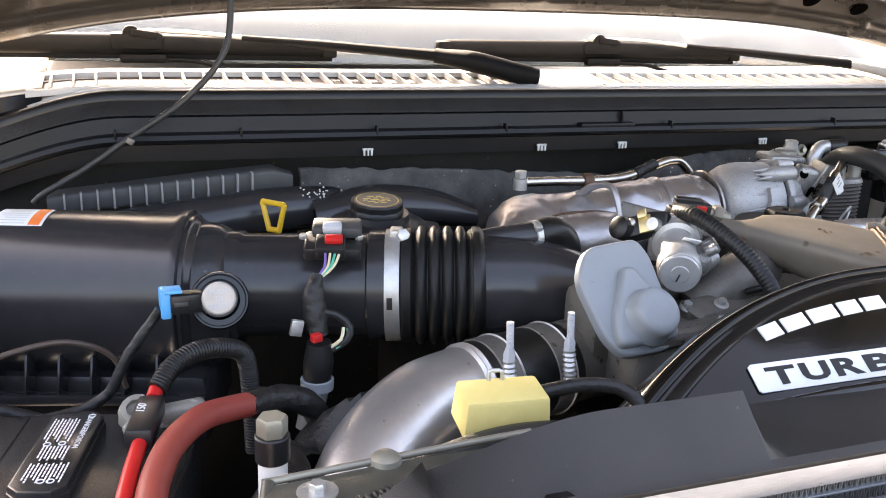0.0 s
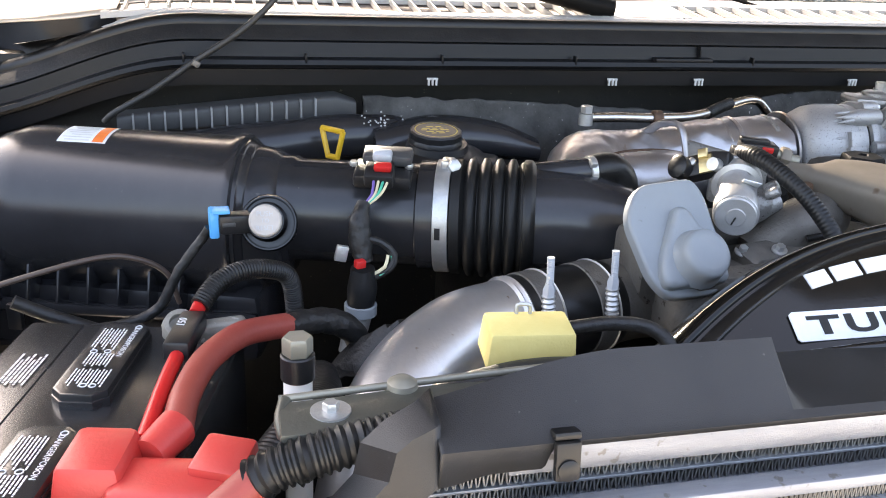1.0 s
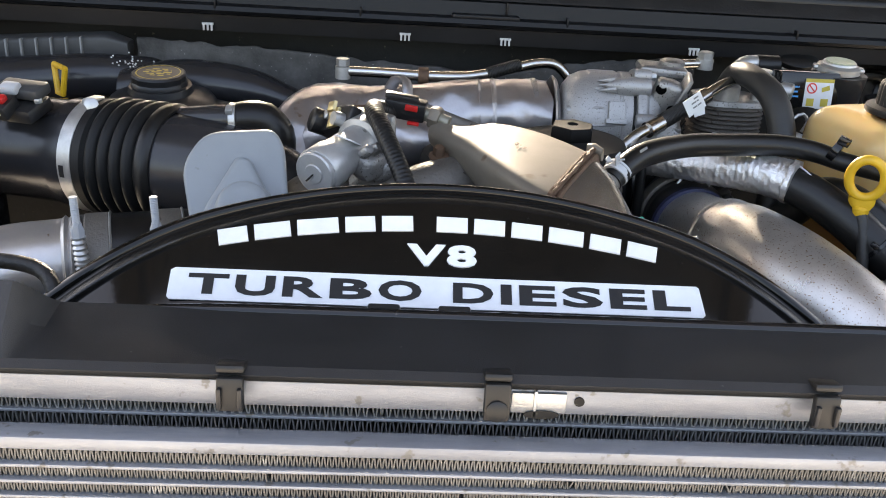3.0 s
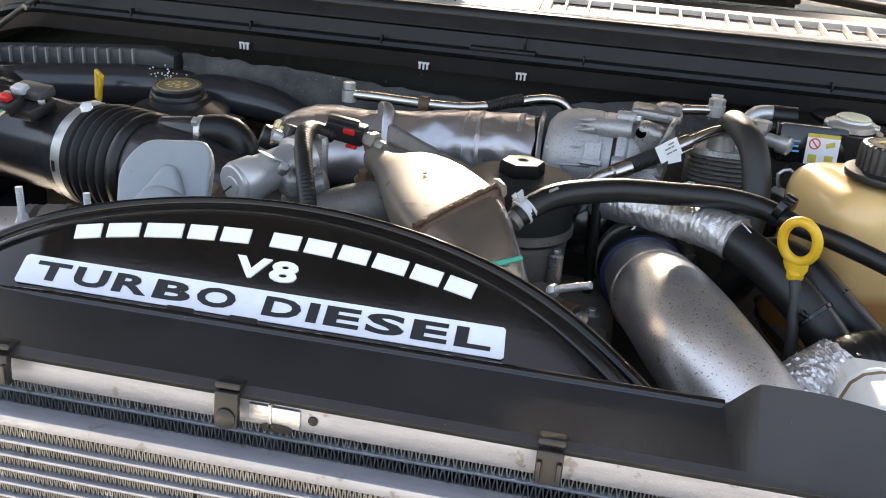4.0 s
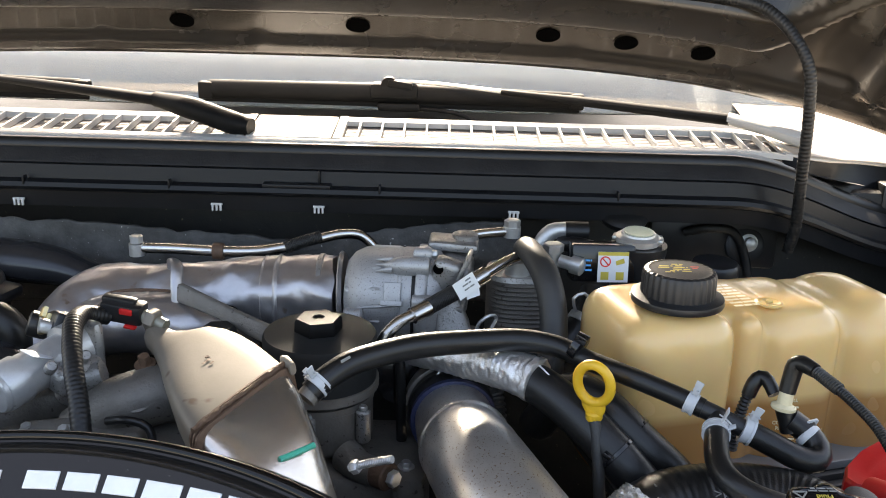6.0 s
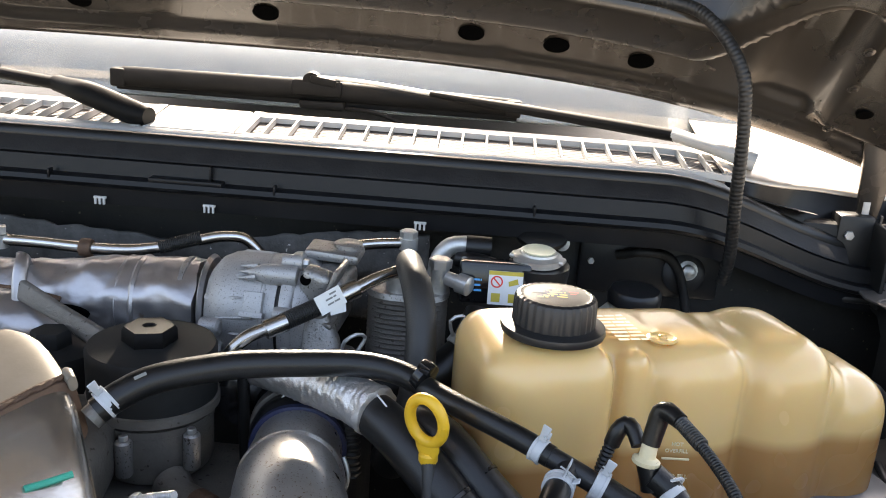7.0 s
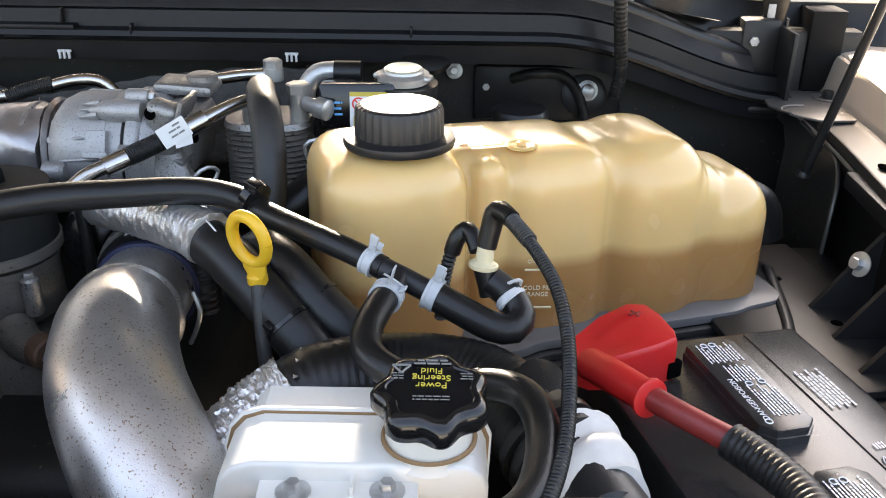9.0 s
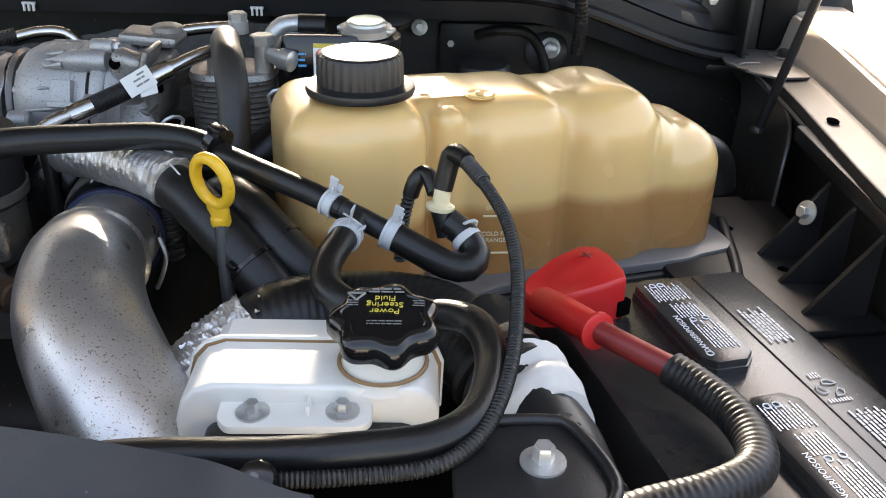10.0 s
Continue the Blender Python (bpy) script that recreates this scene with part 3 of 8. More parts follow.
def cowl_grille(x0, x1, count):
    y0, y1, z0, z1 = 1.034, 1.150, 1.419, 1.432
    gr = thing("cowl_grille", ((x0 + x1) / 2, (y0 + y1) / 2, z0 - 0.01), "pale grey plastic cowl air grille with many slots", "grille", "cowl grilles", kind="")
    tilt = (z1 - z0) / (y1 - y0)

    def slab(xa, xb, ya, yb, lift, t):
        s = Shape()
        vs = []
        for zz in (-t, 0):
            for x, y in ((xa, ya), (xb, ya), (xb, yb), (xa, yb)):
                dy, dz = cowl_shift(x)
                vs.append((x, y + dy * 0.6, z0 + (y - y0) * tilt + lift + zz + dz * 0.35))
        return s.add(vs, [(3, 2, 1, 0), (4, 5, 6, 7), (0, 1, 5, 4), (1, 2, 6, 5), (2, 3, 7, 6), (3, 0, 4, 7)])

    rim = Shape()
    n = 14
    for i in range(n):
        a, b = x0 + (x1 - x0) * i / n, x0 + (x1 - x0) * (i + 1) / n
        rim.join(slab(a, b, y0, y0 + 0.008, 0, 0.008)).join(slab(a, b, y1 - 0.022, y1, 0, 0.008))
    rim.join(slab(x0, x0 + 0.012, y0, y1, 0.001, 0.008)).join(slab(x1 - 0.012, x1, y0, y1, 0.001, 0.008))
    part("grille_frame", rim, GRILLE, gr)
    back = Shape()
    for i in range(n):
        a, b = x0 + (x1 - x0) * i / n, x0 + (x1 - x0) * (i + 1) / n
        for j in range(12):
            y = y0 + 0.010 + j * 0.0075
            back.join(slab(a, b, y, y + 0.0042, -0.010, 0.002))
    part("mesh", back, GRILLE_MESH, gr, "fine dark mesh under the slots")
    for i in range(1, count):
        x = x0 + (x1 - x0) * i / count
        part("rib", slab(x - 0.0013, x + 0.0013, y0 + 0.008, y1 - 0.020, 0.0005, 0.009), GRILLE, gr)
    return gr


cowl_grille(-0.33, 0.415, 25)
cowl_grille(0.545, 1.225, 20)
single("cowl_joint_strip", block((0.48, 1.092, 1.422), (0.125, 0.112, 0.010), (6.4, 0, 0), 0.003), GRILLE, "pale plastic strip joining the two cowl grilles", "trim", kind="structure")
under = thing("cowl_tray", (CX, 1.1, 1.38), "dark tray under the cowl grilles", "tray", kind="structure")
part("tray", along_cowl([(1.03, 1.400), (1.08, 1.395), (1.16, 1.405)], -0.45, 1.35, drop=0.5), GRILLE_MESH, under)

# painted corners between the grilles and the fenders
for sx in (1, -1):
    rows, front = [], []
    for i in range(16):
        d = 0.76 + 0.40 * i / 15
        x = CX + sx * d
        dy, dz = cowl_shift(x)
        back = 1.060 + 0.070 * ease((d - 0.80) / 0.14)
        front.append([(x, 1.006 + dy, 1.410 + dz), (x, 1.022 + dy, 1.414 + dz * 0.85), (x, back, 1.420 + dz * 0.40), (x, back + 0.006, 1.416 + dz * 0.38)])
        rows.append([(x, back - 0.004, 1.418 + dz * 0.40), (x, back + 0.004, 1.423 + dz * 0.38), (x, 1.20 + dy * 0.5, 1.434 + dz * 0.3), (x, 1.32, 1.45 - 0.02 * i / 15), (x, 1.55, 1.46 - 0.03 * i / 15)])
    thicken(single("cowl_corner", sheet(rows), PAINT, "beige painted steel cowl corner in full sun", "body panel", kind="structure"), 0.002)
    thicken(single("cowl_corner_panel", sheet(front), COWL, "black plastic panel at the end of the cowl seal", "body panel", kind="structure"), 0.002)

# windshield and cabin
ws_rows = []
for k in range(7):
    t = k / 6
    ws_rows.append([(CX + 1.05 * (i / 12 - 0.5) * 2 * (1 - 0.12 * t), 1.235 + 0.95 * t + 0.10 * (2 * i / 12 - 1) ** 2, 1.434 + 0.60 * t) for i in range(13)])
ws = single("windshield", sheet(ws_rows), GLASS, "milky laminated windshield reflecting the bright sky", "windshield", kind="structure", sharp=80)
thicken(ws, 0.005)
cabin = Shape()
cabin.join(block((CX, 1.90, 1.20), (1.9, 1.2, 0.3), bevel=0.02)).join(block((CX, 3.0, 1.2), (1.9, 0.05, 1.6), bevel=0.01)).join(block((CX, 2.55, 2.03), (1.7, 1.0, 0.04), bevel=0.01))
single("cabin", cabin, DARK_METAL, "dark dashboard and cabin behind the windshield", "cabin", kind="structure")


def wiper(x0, x1, pivot):
    y, z = 1.208, 1.458
    w = thing("wiper", ((x0 + x1) / 2, y, 1.44), "black windshield wiper parked at the base of the glass", "wiper", "wipers")
    xm = (x0 + x1) / 2 + 0.004
    part("blade", block(((x0 + x1) / 2, y + 0.006, z - 0.011), (x1 - x0 - 0.01, 0.006, 0.014), (0, 0.3, 0), 0.002), WIPER, w, "black rubber wiping edge")
    part("spoiler", loft([((x0, y, z + 0.004), (0, 0.006, 0), (0, 0, 0.010)), ((x0 + 0.02, y, z + 0.005), (0, 0.011, 0), (0, 0, 0.015)),
                          ((xm, y, z + 0.006), (0, 0.012, 0), (0, 0, 0.016)), ((x1 - 0.02, y, z + 0.002), (0, 0.010, 0), (0, 0, 0.013)), ((x1, y, z), (0, 0.006, 0), (0, 0, 0.010))], 14), WIPER, w)
    part("end_cap", block((x0 + 0.012, y, z + 0.003), (0.024, 0.022, 0.028), bevel=0.004), WIPER, w)
    part("end_cap", block((x1 - 0.012, y, z), (0.024, 0.021, 0.026), bevel=0.004), WIPER, w)
    part("carrier", block((xm, y - 0.004, z + 0.010), (0.078, 0.026, 0.026), bevel=0.007).join(block((xm + 0.008, y - 0.002, z - 0.016), (0.070, 0.020, 0.014), bevel=0.005)).join(
        lathe([(0.013, 0), (0.013, 0.020), (0.010, 0.022)], (xm - 0.008, y - 0.016, z + 0.020), (0, 1, 0), 18)).join(block((xm + 0.010, y - 0.012, z + 0.021), (0.040, 0.014, 0.012), (0, 8, 0), 0.003)), WIPER, w)
    part("washer_hose", tube([(xm + 0.03, y, z - 0.018), (xm + 0.09, y - 0.016, z - 0.020), (xm + 0.13, y - 0.03, z - 0.030), (xm + 0.16, y - 0.05, z - 0.036)], 0.0032, 8), WIPER, w)
    p = Vector(pivot)
    hook = Vector((xm, y - 0.004, z + 0.025))
    part("arm_rod", tube([hook, hook.lerp(p, 0.14) + Vector((0, 0, 0.004)), hook.lerp(p, 0.34) + Vector((0, 0, 0.003))], [0.0030, 0.0030, 0.0036], 8), ZINC, w, "thin bright arm rod")
    part("arm", tube([hook.lerp(p, 0.32) + Vector((0, 0, 0.003)), hook.lerp(p, 0.62) + Vector((0, 0, 0.002)), p], [0.0060, 0.0105, 0.0125], 12, flat=0.75), WIPER, w, "black painted steel arm")
    return w


wr = wiper(0.308, 0.934, (1.161, 1.139, 1.446))
# pale colour here paints the sunlight on this arm head
part("arm_head", tube([(1.150, 1.141, 1.448), (1.20, 1.118, 1.438), (1.26, 1.098, 1.424)], [0.014, 0.014, 0.019], 12, flat=0.7), GRILLE, wr, "arm head with sunlight put into its pale colour")
wl = wiper(-0.500, 0.132, (0.30, 1.098, 1.456))
part("arm_head", tube([(0.27, 1.108, 1.458), (0.33, 1.080, 1.450), (0.40, 1.052, 1.434), (0.425, 1.045, 1.431)], [0.015, 0.021, 0.021, 0.016], 14, flat=0.8), WIPER, wl, "black plastic arm head cover")

# ---- hood ----
hood = thing("hood", (CX, 1.1, 1.43), "raised hood with a beige inner panel coloured for shade", "hood", kind="structure")


def hood_point(x, run, sink=0.0):
    d = abs(x - CX) / 0.95
    z = 1.527 - 0.100 * d ** 3.2
    y = 1.10 + 0.02 * d ** 2
    return (x, y - run * 0.74 + sink * 0.67, z + run * 0.67 + sink * 0.74)


RUNS = [-0.012, -0.004, 0.004, 0.014, 0.024, 0.030, 0.036, 0.042, 0.048] + [0.053 + 0.004 * k for k in range(66)] + [0.34, 0.42, 0.60, 0.63, 0.70, 0.73, 0.9, 1.1, 1.30, 1.42]


def hood_sink(x, run):
    """Depth of the pressed inner panel: rear flange, flat band, raised bead, deep fields and side rails."""
    d = abs(x - CX)
    s = 0.018 - 0.018 * ease((run + 0.012) / 0.016) + 0.010 * ease((run - 0.026) / 0.018)
    for k in range(-3, 4):
        s -= 0.007 * math.exp(-(((x - CX - 0.213 - 0.227 * k) / 0.010) ** 2)) * math.exp(-(((run - 0.038) / 0.009) ** 2))
    at = 0.098 + 0.16 * ease((d - 0.68) / 0.16)
    s += -0.024 * ease((run - at) / 0.022) + 0.044 * ease((run - at - 0.080) / 0.03)
    s += 0.016 * ease((d - 0.76) / 0.05) * ease((run - 0.045) / 0.03) * (1 - ease((run - at) / 0.014))
    if run > 0.55:
        s += -0.03 * ease((run - 0.60) / 0.03) + 0.03 * ease((run - 0.70) / 0.03)
    w = ease((d - 0.858) / 0.022) * ease((run - 0.045) / 0.02)
    return s * (1 - w) - 0.006 * w


hr = [[hood_point(CX - 1.02 + 2.04 * i / 202, run, hood_sink(CX - 1.02 + 2.04 * i / 202, run)) for i in range(203)] for run in RUNS]
part("inner_panel", sheet(hr), PAINT_SHADE, hood, "beige inner panel with the hood's shade put into its colour", sharp=60)
outer = [[hood_point(CX - 1.05 + 2.10 * i / 30, run, 0.06 if run > 0 else 0.02) for i in range(31)] for run in (-0.014, 0.02, 0.3, 0.8, 1.43)]
part("outer_panel", sheet(outer), PAINT, hood, "beige metallic outer skin", sharp=60)
# black plates on the uncut panel: the shade in its holes, as colour
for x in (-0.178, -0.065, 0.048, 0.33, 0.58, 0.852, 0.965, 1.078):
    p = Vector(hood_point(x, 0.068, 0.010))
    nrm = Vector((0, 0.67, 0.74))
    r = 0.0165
    part("access_hole_shade", loft([(p - nrm * 0.0025, (r * 1.06, 0, 0), (0, -r * 0.66, r * 0.6)), (p - nrm * 0.0028, (r, 0, 0), (0, -r * 0.62, r * 0.56)), (p + nrm * 0.004, (r, 0, 0), (0, -r * 0.62, r * 0.56))], 28), HOLE_SHADE, hood, "black plate for the shade in an access hole")
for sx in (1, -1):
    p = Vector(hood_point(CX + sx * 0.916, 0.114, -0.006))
    # black plate on the side rail for the shade in its hole
    part("access_hole_shade", loft([(p - nrm * 0.003, (0.011, 0, 0), (0, -0.006, 0.006)), (p + nrm * 0.004, (0.011, 0, 0), (0, -0.006, 0.006))], 20), HOLE_SHADE, hood, "black plate for the shade in an access hole")
    for dx, run in ((0.874, 0.215), (0.885, 0.148), (0.888, 0.062)):
        part("rail_bolt", hexbolt(hood_point(CX + sx * dx, run, -0.007), 0.0045, 0.003, (0, -0.67, -0.74), 0.0075), PAINT_SHADE, hood)
for sx in (1, -1):
    x = CX + sx * 0.995
    hp = [(-0.053, 0.060), (-0.040, 0.010), (-0.035, -0.035), (-0.027, -0.085), (-0.013, -0.096), (0.000, -0.070), (0.007, 0.010), (0.025, 0.09), (-0.005, 0.13), (-0.045, 0.10)]
    if sx < 0:
        hp = [(-q[0], q[1]) for q in reversed(hp)]
    # hinge plate takes the same shade-darkened beige
    h = part("hinge", prism(hp, basis((x, 1.100, 1.430), (1, 0, 0), (0, -0.12, 1)), 0.006, 0.002), PAINT_SHADE, hood, "beige steel hinge plate")
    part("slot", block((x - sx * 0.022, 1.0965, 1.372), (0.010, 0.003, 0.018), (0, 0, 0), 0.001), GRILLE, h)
    part("hinge_bolt", hexbolt((x - sx * 0.030, 1.088, 1.482), 0.007, 0.004, (0, -1, 0.1), 0.011), PAINT_SHADE, h)
    part("bracket", block((x - sx * 0.035, 1.100, 1.305), (0.050, 0.035, 0.115), (0, 0, 0), 0.004).join(block((x - sx * 0.008, 1.075, 1.300), (0.006, 0.09, 0.11), (0, 0, 0), 0.002)).join(block((x - sx * 0.02, 1.085, 1.250), (0.085, 0.07, 0.010), bevel=0.003)), LOOM, h, "black steel bracket")
    part("pin", hexbolt((x - sx * 0.045, 1.082, 1.335), 0.007, 0.006, (0, -1, 0)), ZINC, h)

# ---- fenders ----
for sx in (1, -1):
    def px(d):
        return CX + sx * d

    f = thing("fender", (px(1.1), 0.5, 0.5), "beige painted fender with its inner apron and bolted flange", "fender", "fenders", kind="structure")

    def strip(profile, y0=-0.12, y1=1.16, n=26, rise=0.0):
        rows = []
        for d, z in profile:
            rows.append([(px(d + 0.045 * ease((y - 0.45) / 0.6)), y, z + rise * ease((y - 0.7) / 0.45) * (z > 1.29)) for y in [y0 + (y1 - y0) * i / n for i in range(n + 1)]])
        return sheet(rows)

    part("inner_apron", strip([(0.985, 0.75), (0.985, 1.200), (0.960, 1.246), (0.955, 1.258), (0.958, 1.266)]), DARK_METAL, f)
    thicken(part("inner_lip", strip([(0.955, 1.250), (0.9575, 1.256), (0.962, 1.2615)]), PAINT, f, "beige lip of the flange"), 0.002)
    thicken(part("flange", strip([(0.960, 1.260), (0.966, 1.2625), (0.998, 1.2635), (1.006, 1.270)]), FLANGE, f, "painted flange with shade put into its grey"), 0.002)
    thicken(part("gutter_wall", strip([(1.004, 1.268), (1.009, 1.276), (1.016, 1.296), (1.019, 1.303), (1.023, 1.305)], rise=0.014), PAINT, f), 0.002)
    thicken(part("outer_skin", strip([(1.022, 1.3045), (1.030, 1.308), (1.050, 1.311), (1.10, 1.309), (1.18, 1.285), (1.22, 1.21), (1.23, 1.0), (1.22, 0.55)], rise=0.014), PAINT, f, "sunlit beige metallic skin"), 0.002)
    # flange slots and hole are black plates that paint the shade within
    for y in (0.55, 0.78, 0.96):
        dd = 0.045 * ease((y - 0.45) / 0.6)
        part("slot", loft([((px(0.98 + dd), y, 1.2645), (0.006, 0, 0), (0, 0.010, 0)), ((px(0.98 + dd), y, 1.2662), (0.006, 0, 0), (0, 0.010, 0))], 16), HOLE_SHADE, f, "black plate for the shade in a flange slot")
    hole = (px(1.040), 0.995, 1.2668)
    part("hole", lathe([(0.0055, 0), (0.005, 0.0006)], hole, (0, 0, 1), 16), HOLE_SHADE, f, "black disc for the shade in a round hole")
    # hinge plate across the corner, its black hinge box and the bolt
    hp = [(0.972, 1.130), (0.958, 1.010), (0.976, 0.965), (1.003, 0.940), (1.052, 0.945), (1.062, 1.130)]
    part("hinge_plate", prism([(px(d), y) for d, y in (hp if sx > 0 else hp[::-1])], pose(0, 0, 1.2655), 0.0030, 0.001), FLANGE, f, "painted hinge plate in the shade-darkened flange grey")
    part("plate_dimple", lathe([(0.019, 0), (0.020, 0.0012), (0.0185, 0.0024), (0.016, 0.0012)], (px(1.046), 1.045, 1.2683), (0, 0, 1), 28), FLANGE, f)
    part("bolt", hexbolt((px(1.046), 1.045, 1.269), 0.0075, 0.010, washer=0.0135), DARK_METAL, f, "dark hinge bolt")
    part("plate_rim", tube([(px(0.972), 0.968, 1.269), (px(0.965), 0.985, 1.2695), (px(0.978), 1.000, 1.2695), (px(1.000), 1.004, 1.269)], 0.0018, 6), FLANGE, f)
    part("hinge_box", block((px(1.046), 1.108, 1.322), (0.048, 0.056, 0.108), (0, 0, 0), 0.004), WIPER, f, "black hinge box")
    part("buffer", block((px(0.965), 1.105, 1.312), (0.040, 0.036, 0.090), (0, 0, -sx * 12), 0.006).join(block((px(0.992), 1.090, 1.330), (0.004, 0.006, 0.070), (6, 0, 0), 0.001)), BLACK, f, "black hinge arm")
    # dark side panel with a bright folded edge inside the flange
    edge = [(px(0.996), 0.990, 1.252), (px(0.999), 0.940, 1.246), (px(1.001), 0.890, 1.240), (px(0.992), 0.850, 1.226), (px(0.982), 0.828, 1.195), (px(0.975), 0.820, 1.110)]
    part("side_panel", sheet([[(x, y, z) for x, y, z in edge], [(x - sx * 0.012, y + 0.14, z - 0.004) for x, y, z in edge]]), DARK_METAL, f)
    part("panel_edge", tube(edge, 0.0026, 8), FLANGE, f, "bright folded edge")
    # ribbed plastic brace beside the battery
    br = thing("battery_brace", (px(0.95), 0.62, 1.13), "black plastic brace with open ribs beside the battery", "brace", "battery braces")
    part("rail", block((px(0.968), 0.58, 1.248), (0.018, 0.42, 0.018), (0, 0, -sx * 3), 0.003), BLACK, br)
    part("floor", block((px(0.935), 0.62, 1.140), (0.10, 0.44, 0.010), bevel=0.003), BLACK, br)
    for k in range(3):
        y = 0.55 + 0.06 * k
        rib = Shape().add([(px(0.905), y, 1.152), (px(0.965), y, 1.152), (px(0.965), y, 1.236), (px(0.915), y + 0.0, 1.165),
                           (px(0.905), y + 0.006, 1.152), (px(0.965), y + 0.006, 1.152), (px(0.965), y + 0.006, 1.236), (px(0.915), y + 0.006, 1.165)],
                          [(0, 1, 2, 3), (7, 6, 5, 4), (0, 4, 5, 1), (1, 5, 6, 2), (2, 6, 7, 3), (3, 7, 4, 0)])
        part("rib", rib, BLACK, br)
    part("bolt", hexbolt((px(0.945), 0.668, 1.205), 0.0065, 0.008, (-sx, -0.4, 0.3), 0.0125), ZINC, br)
single("bay_floor", block((CX, 0.6, 0.62), (1.95, 1.1, 0.02), bevel=0.004), DARK_METAL, "dark underside closing the engine bay", "floor", kind="structure")
single("front_panel", block((CX, 0.085, 0.85), (1.98, 0.02, 0.55), bevel=0.008), BLACK, "black front panel below the coolers", "panel", kind="structure")

# hood strut and hanging cables
st = thing("hood_strut", (1.44, 0.87, 1.27), "thin black gas strut holding the hood", "strut")
part("rod", tube([(1.475, 0.80, 1.61), (1.49, 0.74, 1.85)], 0.0040, 12), STEEL, st, "bright rod")
part("cylinder", tube([(1.425, 0.905, 1.209), (1.475, 0.80, 1.62)], 0.0056, 14), BLACK, st)
part("ball_foot", lathe([(0.009, 0), (0.009, 0.004), (0.006, 0.008)], (1.425, 0.905, 1.209), (0, 0, 1), 20), BLACK, st)
hc = thing("hood_cable", (1.215, 0.98, 1.29), "black corrugated cable sleeve hanging from the hood", "cable")
part("sleeve", tube([(1.20, 0.96, 1.29), (1.200, 0.945, 1.33), (1.190, 0.925, 1.40), (1.180, 0.91, 1.50), (1.168, 0.91, 1.56), (1.135, 0.94, 1.610), (1.09, 0.965, 1.630), (0.95, 0.970, 1.640), (0.75, 0.975, 1.65)], 0.0082, 12, ribs=(0.0055, 0.0006)), LOOM, hc)
hl = thing("hood_hose", (-0.31, 0.90, 1.29), "thin black washer hose rising to the hood", "hose")
part("hose", tube([(-0.32, 0.91, 1.29), (-0.306, 0.905, 1.303), (-0.26, 0.905, 1.33), (-0.205, 0.905, 1.368), (-0.135, 0.91, 1.415), (-0.085, 0.92, 1.47), (-0.07, 0.94, 1.53), (-0.07, 0.97, 1.60)], 0.0042, 10), RUBBER_GREY, hl)
part("clip", block((-0.203, 0.900, 1.366), (0.010, 0.010, 0.008), (0, 35, 0), 0.002), CAST_DARK, hl, "small tan clip")


# ---- radiator shroud, emblem cover and coolers ----
def shroud_edge(x):
    """Height of the shroud's rear edge: high wings, with a dip for the emblem cover."""
    left, right = ease((0.178 - x) / 0.016), ease((x - 0.756) / 0.015)
    z = 1.287 + max(0.029 * left, 0.0345 * right)
    z -= 0.030 * ease((0.06 - x) / 0.17) + 0.030 * ease((x - 0.79) / 0.20)
    return z


sh = thing("radiator_shroud", (0.41, 0.16, 1.24), "dusty dark grey plastic radiator shroud", "shroud")
rows = [[], [], [], [], [], []]
for i in range(421):
    x = -0.064 + 1.024 * i / 420
    ze = shroud_edge(x)
    end = ease((0.96 - x) / 0.05)
    wing = max(ease((0.178 - x) / 0.016), ease((x - 0.756) / 0.015))
    yb = 0.200 - 0.030 * wing
    down = 0.0135 * ease((0.004 - x) / 0.006) + 0.006 * ease((-0.03 - x) / 0.034)
    rows[0].append((x, 0.131, 1.2755 - down - 0.03 * (1 - end)))
    rows[1].append((x, 0.130, 1.2795 - 0.03 * (1 - end)))
    rows[2].append((x, 0.136, 1.2825 - 0.028 * (1 - end)))
    rows[3].append((x, 0.172 - 0.016 * wing, 1.2825 + (ze - 1.2825) * (0.30 + 0.3 * wing) - 0.024 * (1 - end)))
    rows[4].append((x, yb, ze - 0.012 * (1 - end)))
    rows[5].append((x, yb + 0.004, ze - 0.05))
thicken(part("shell", sheet(rows), SHROUD, sh, sharp=24), 0.0025)
part("edge_trim", tube([(0.190 + 0.568 * k / 30, 0.2005, 1.2845) for k in range(31)], [0.0012 + 0.0040 * ease(k / 6) for k in range(31)], 16), BLACK_GLOSS, sh, "rounded rubber edge trim")
# the passenger-side end: a bevelled panel that steps down round the cooler's corner
bevel_back = [(-0.062, 0.171, 1.2985), (-0.072, 0.167, 1.292), (-0.090, 0.165, 1.283), (-0.104, 0.165, 1.269), (-0.108, 0.165, 1.248), (-0.120, 0.165, 1.234), (-0.146, 0.165, 1.226), (-0.154, 0.163, 1.232), (-0.160, 0.160, 1.222), (-0.168, 0.160, 1.190), (-0.170, 0.160, 1.100)]
bevel_front = [(-0.062, 0.142, 1.291), (-0.066, 0.140, 1.290), (-0.078, 0.140, 1.284), (-0.087, 0.140, 1.276), (-0.091, 0.140, 1.257), (-0.105, 0.140, 1.241), (-0.134, 0.140, 1.229), (-0.143, 0.140, 1.228), (-0.148, 0.140, 1.220), (-0.152, 0.140, 1.198), (-0.154, 0.140, 1.100)]
opening = [(-0.062, 0.131, 1.2565), (-0.066, 0.131, 1.2545), (-0.070, 0.131, 1.251), (-0.073, 0.131, 1.244), (-0.074, 0.131, 1.234), (-0.075, 0.131, 1.219), (-0.077, 0.131, 1.193), (-0.078, 0.131, 1.176), (-0.079, 0.131, 1.160), (-0.080, 0.131, 1.140), (-0.080, 0.131, 1.100)]
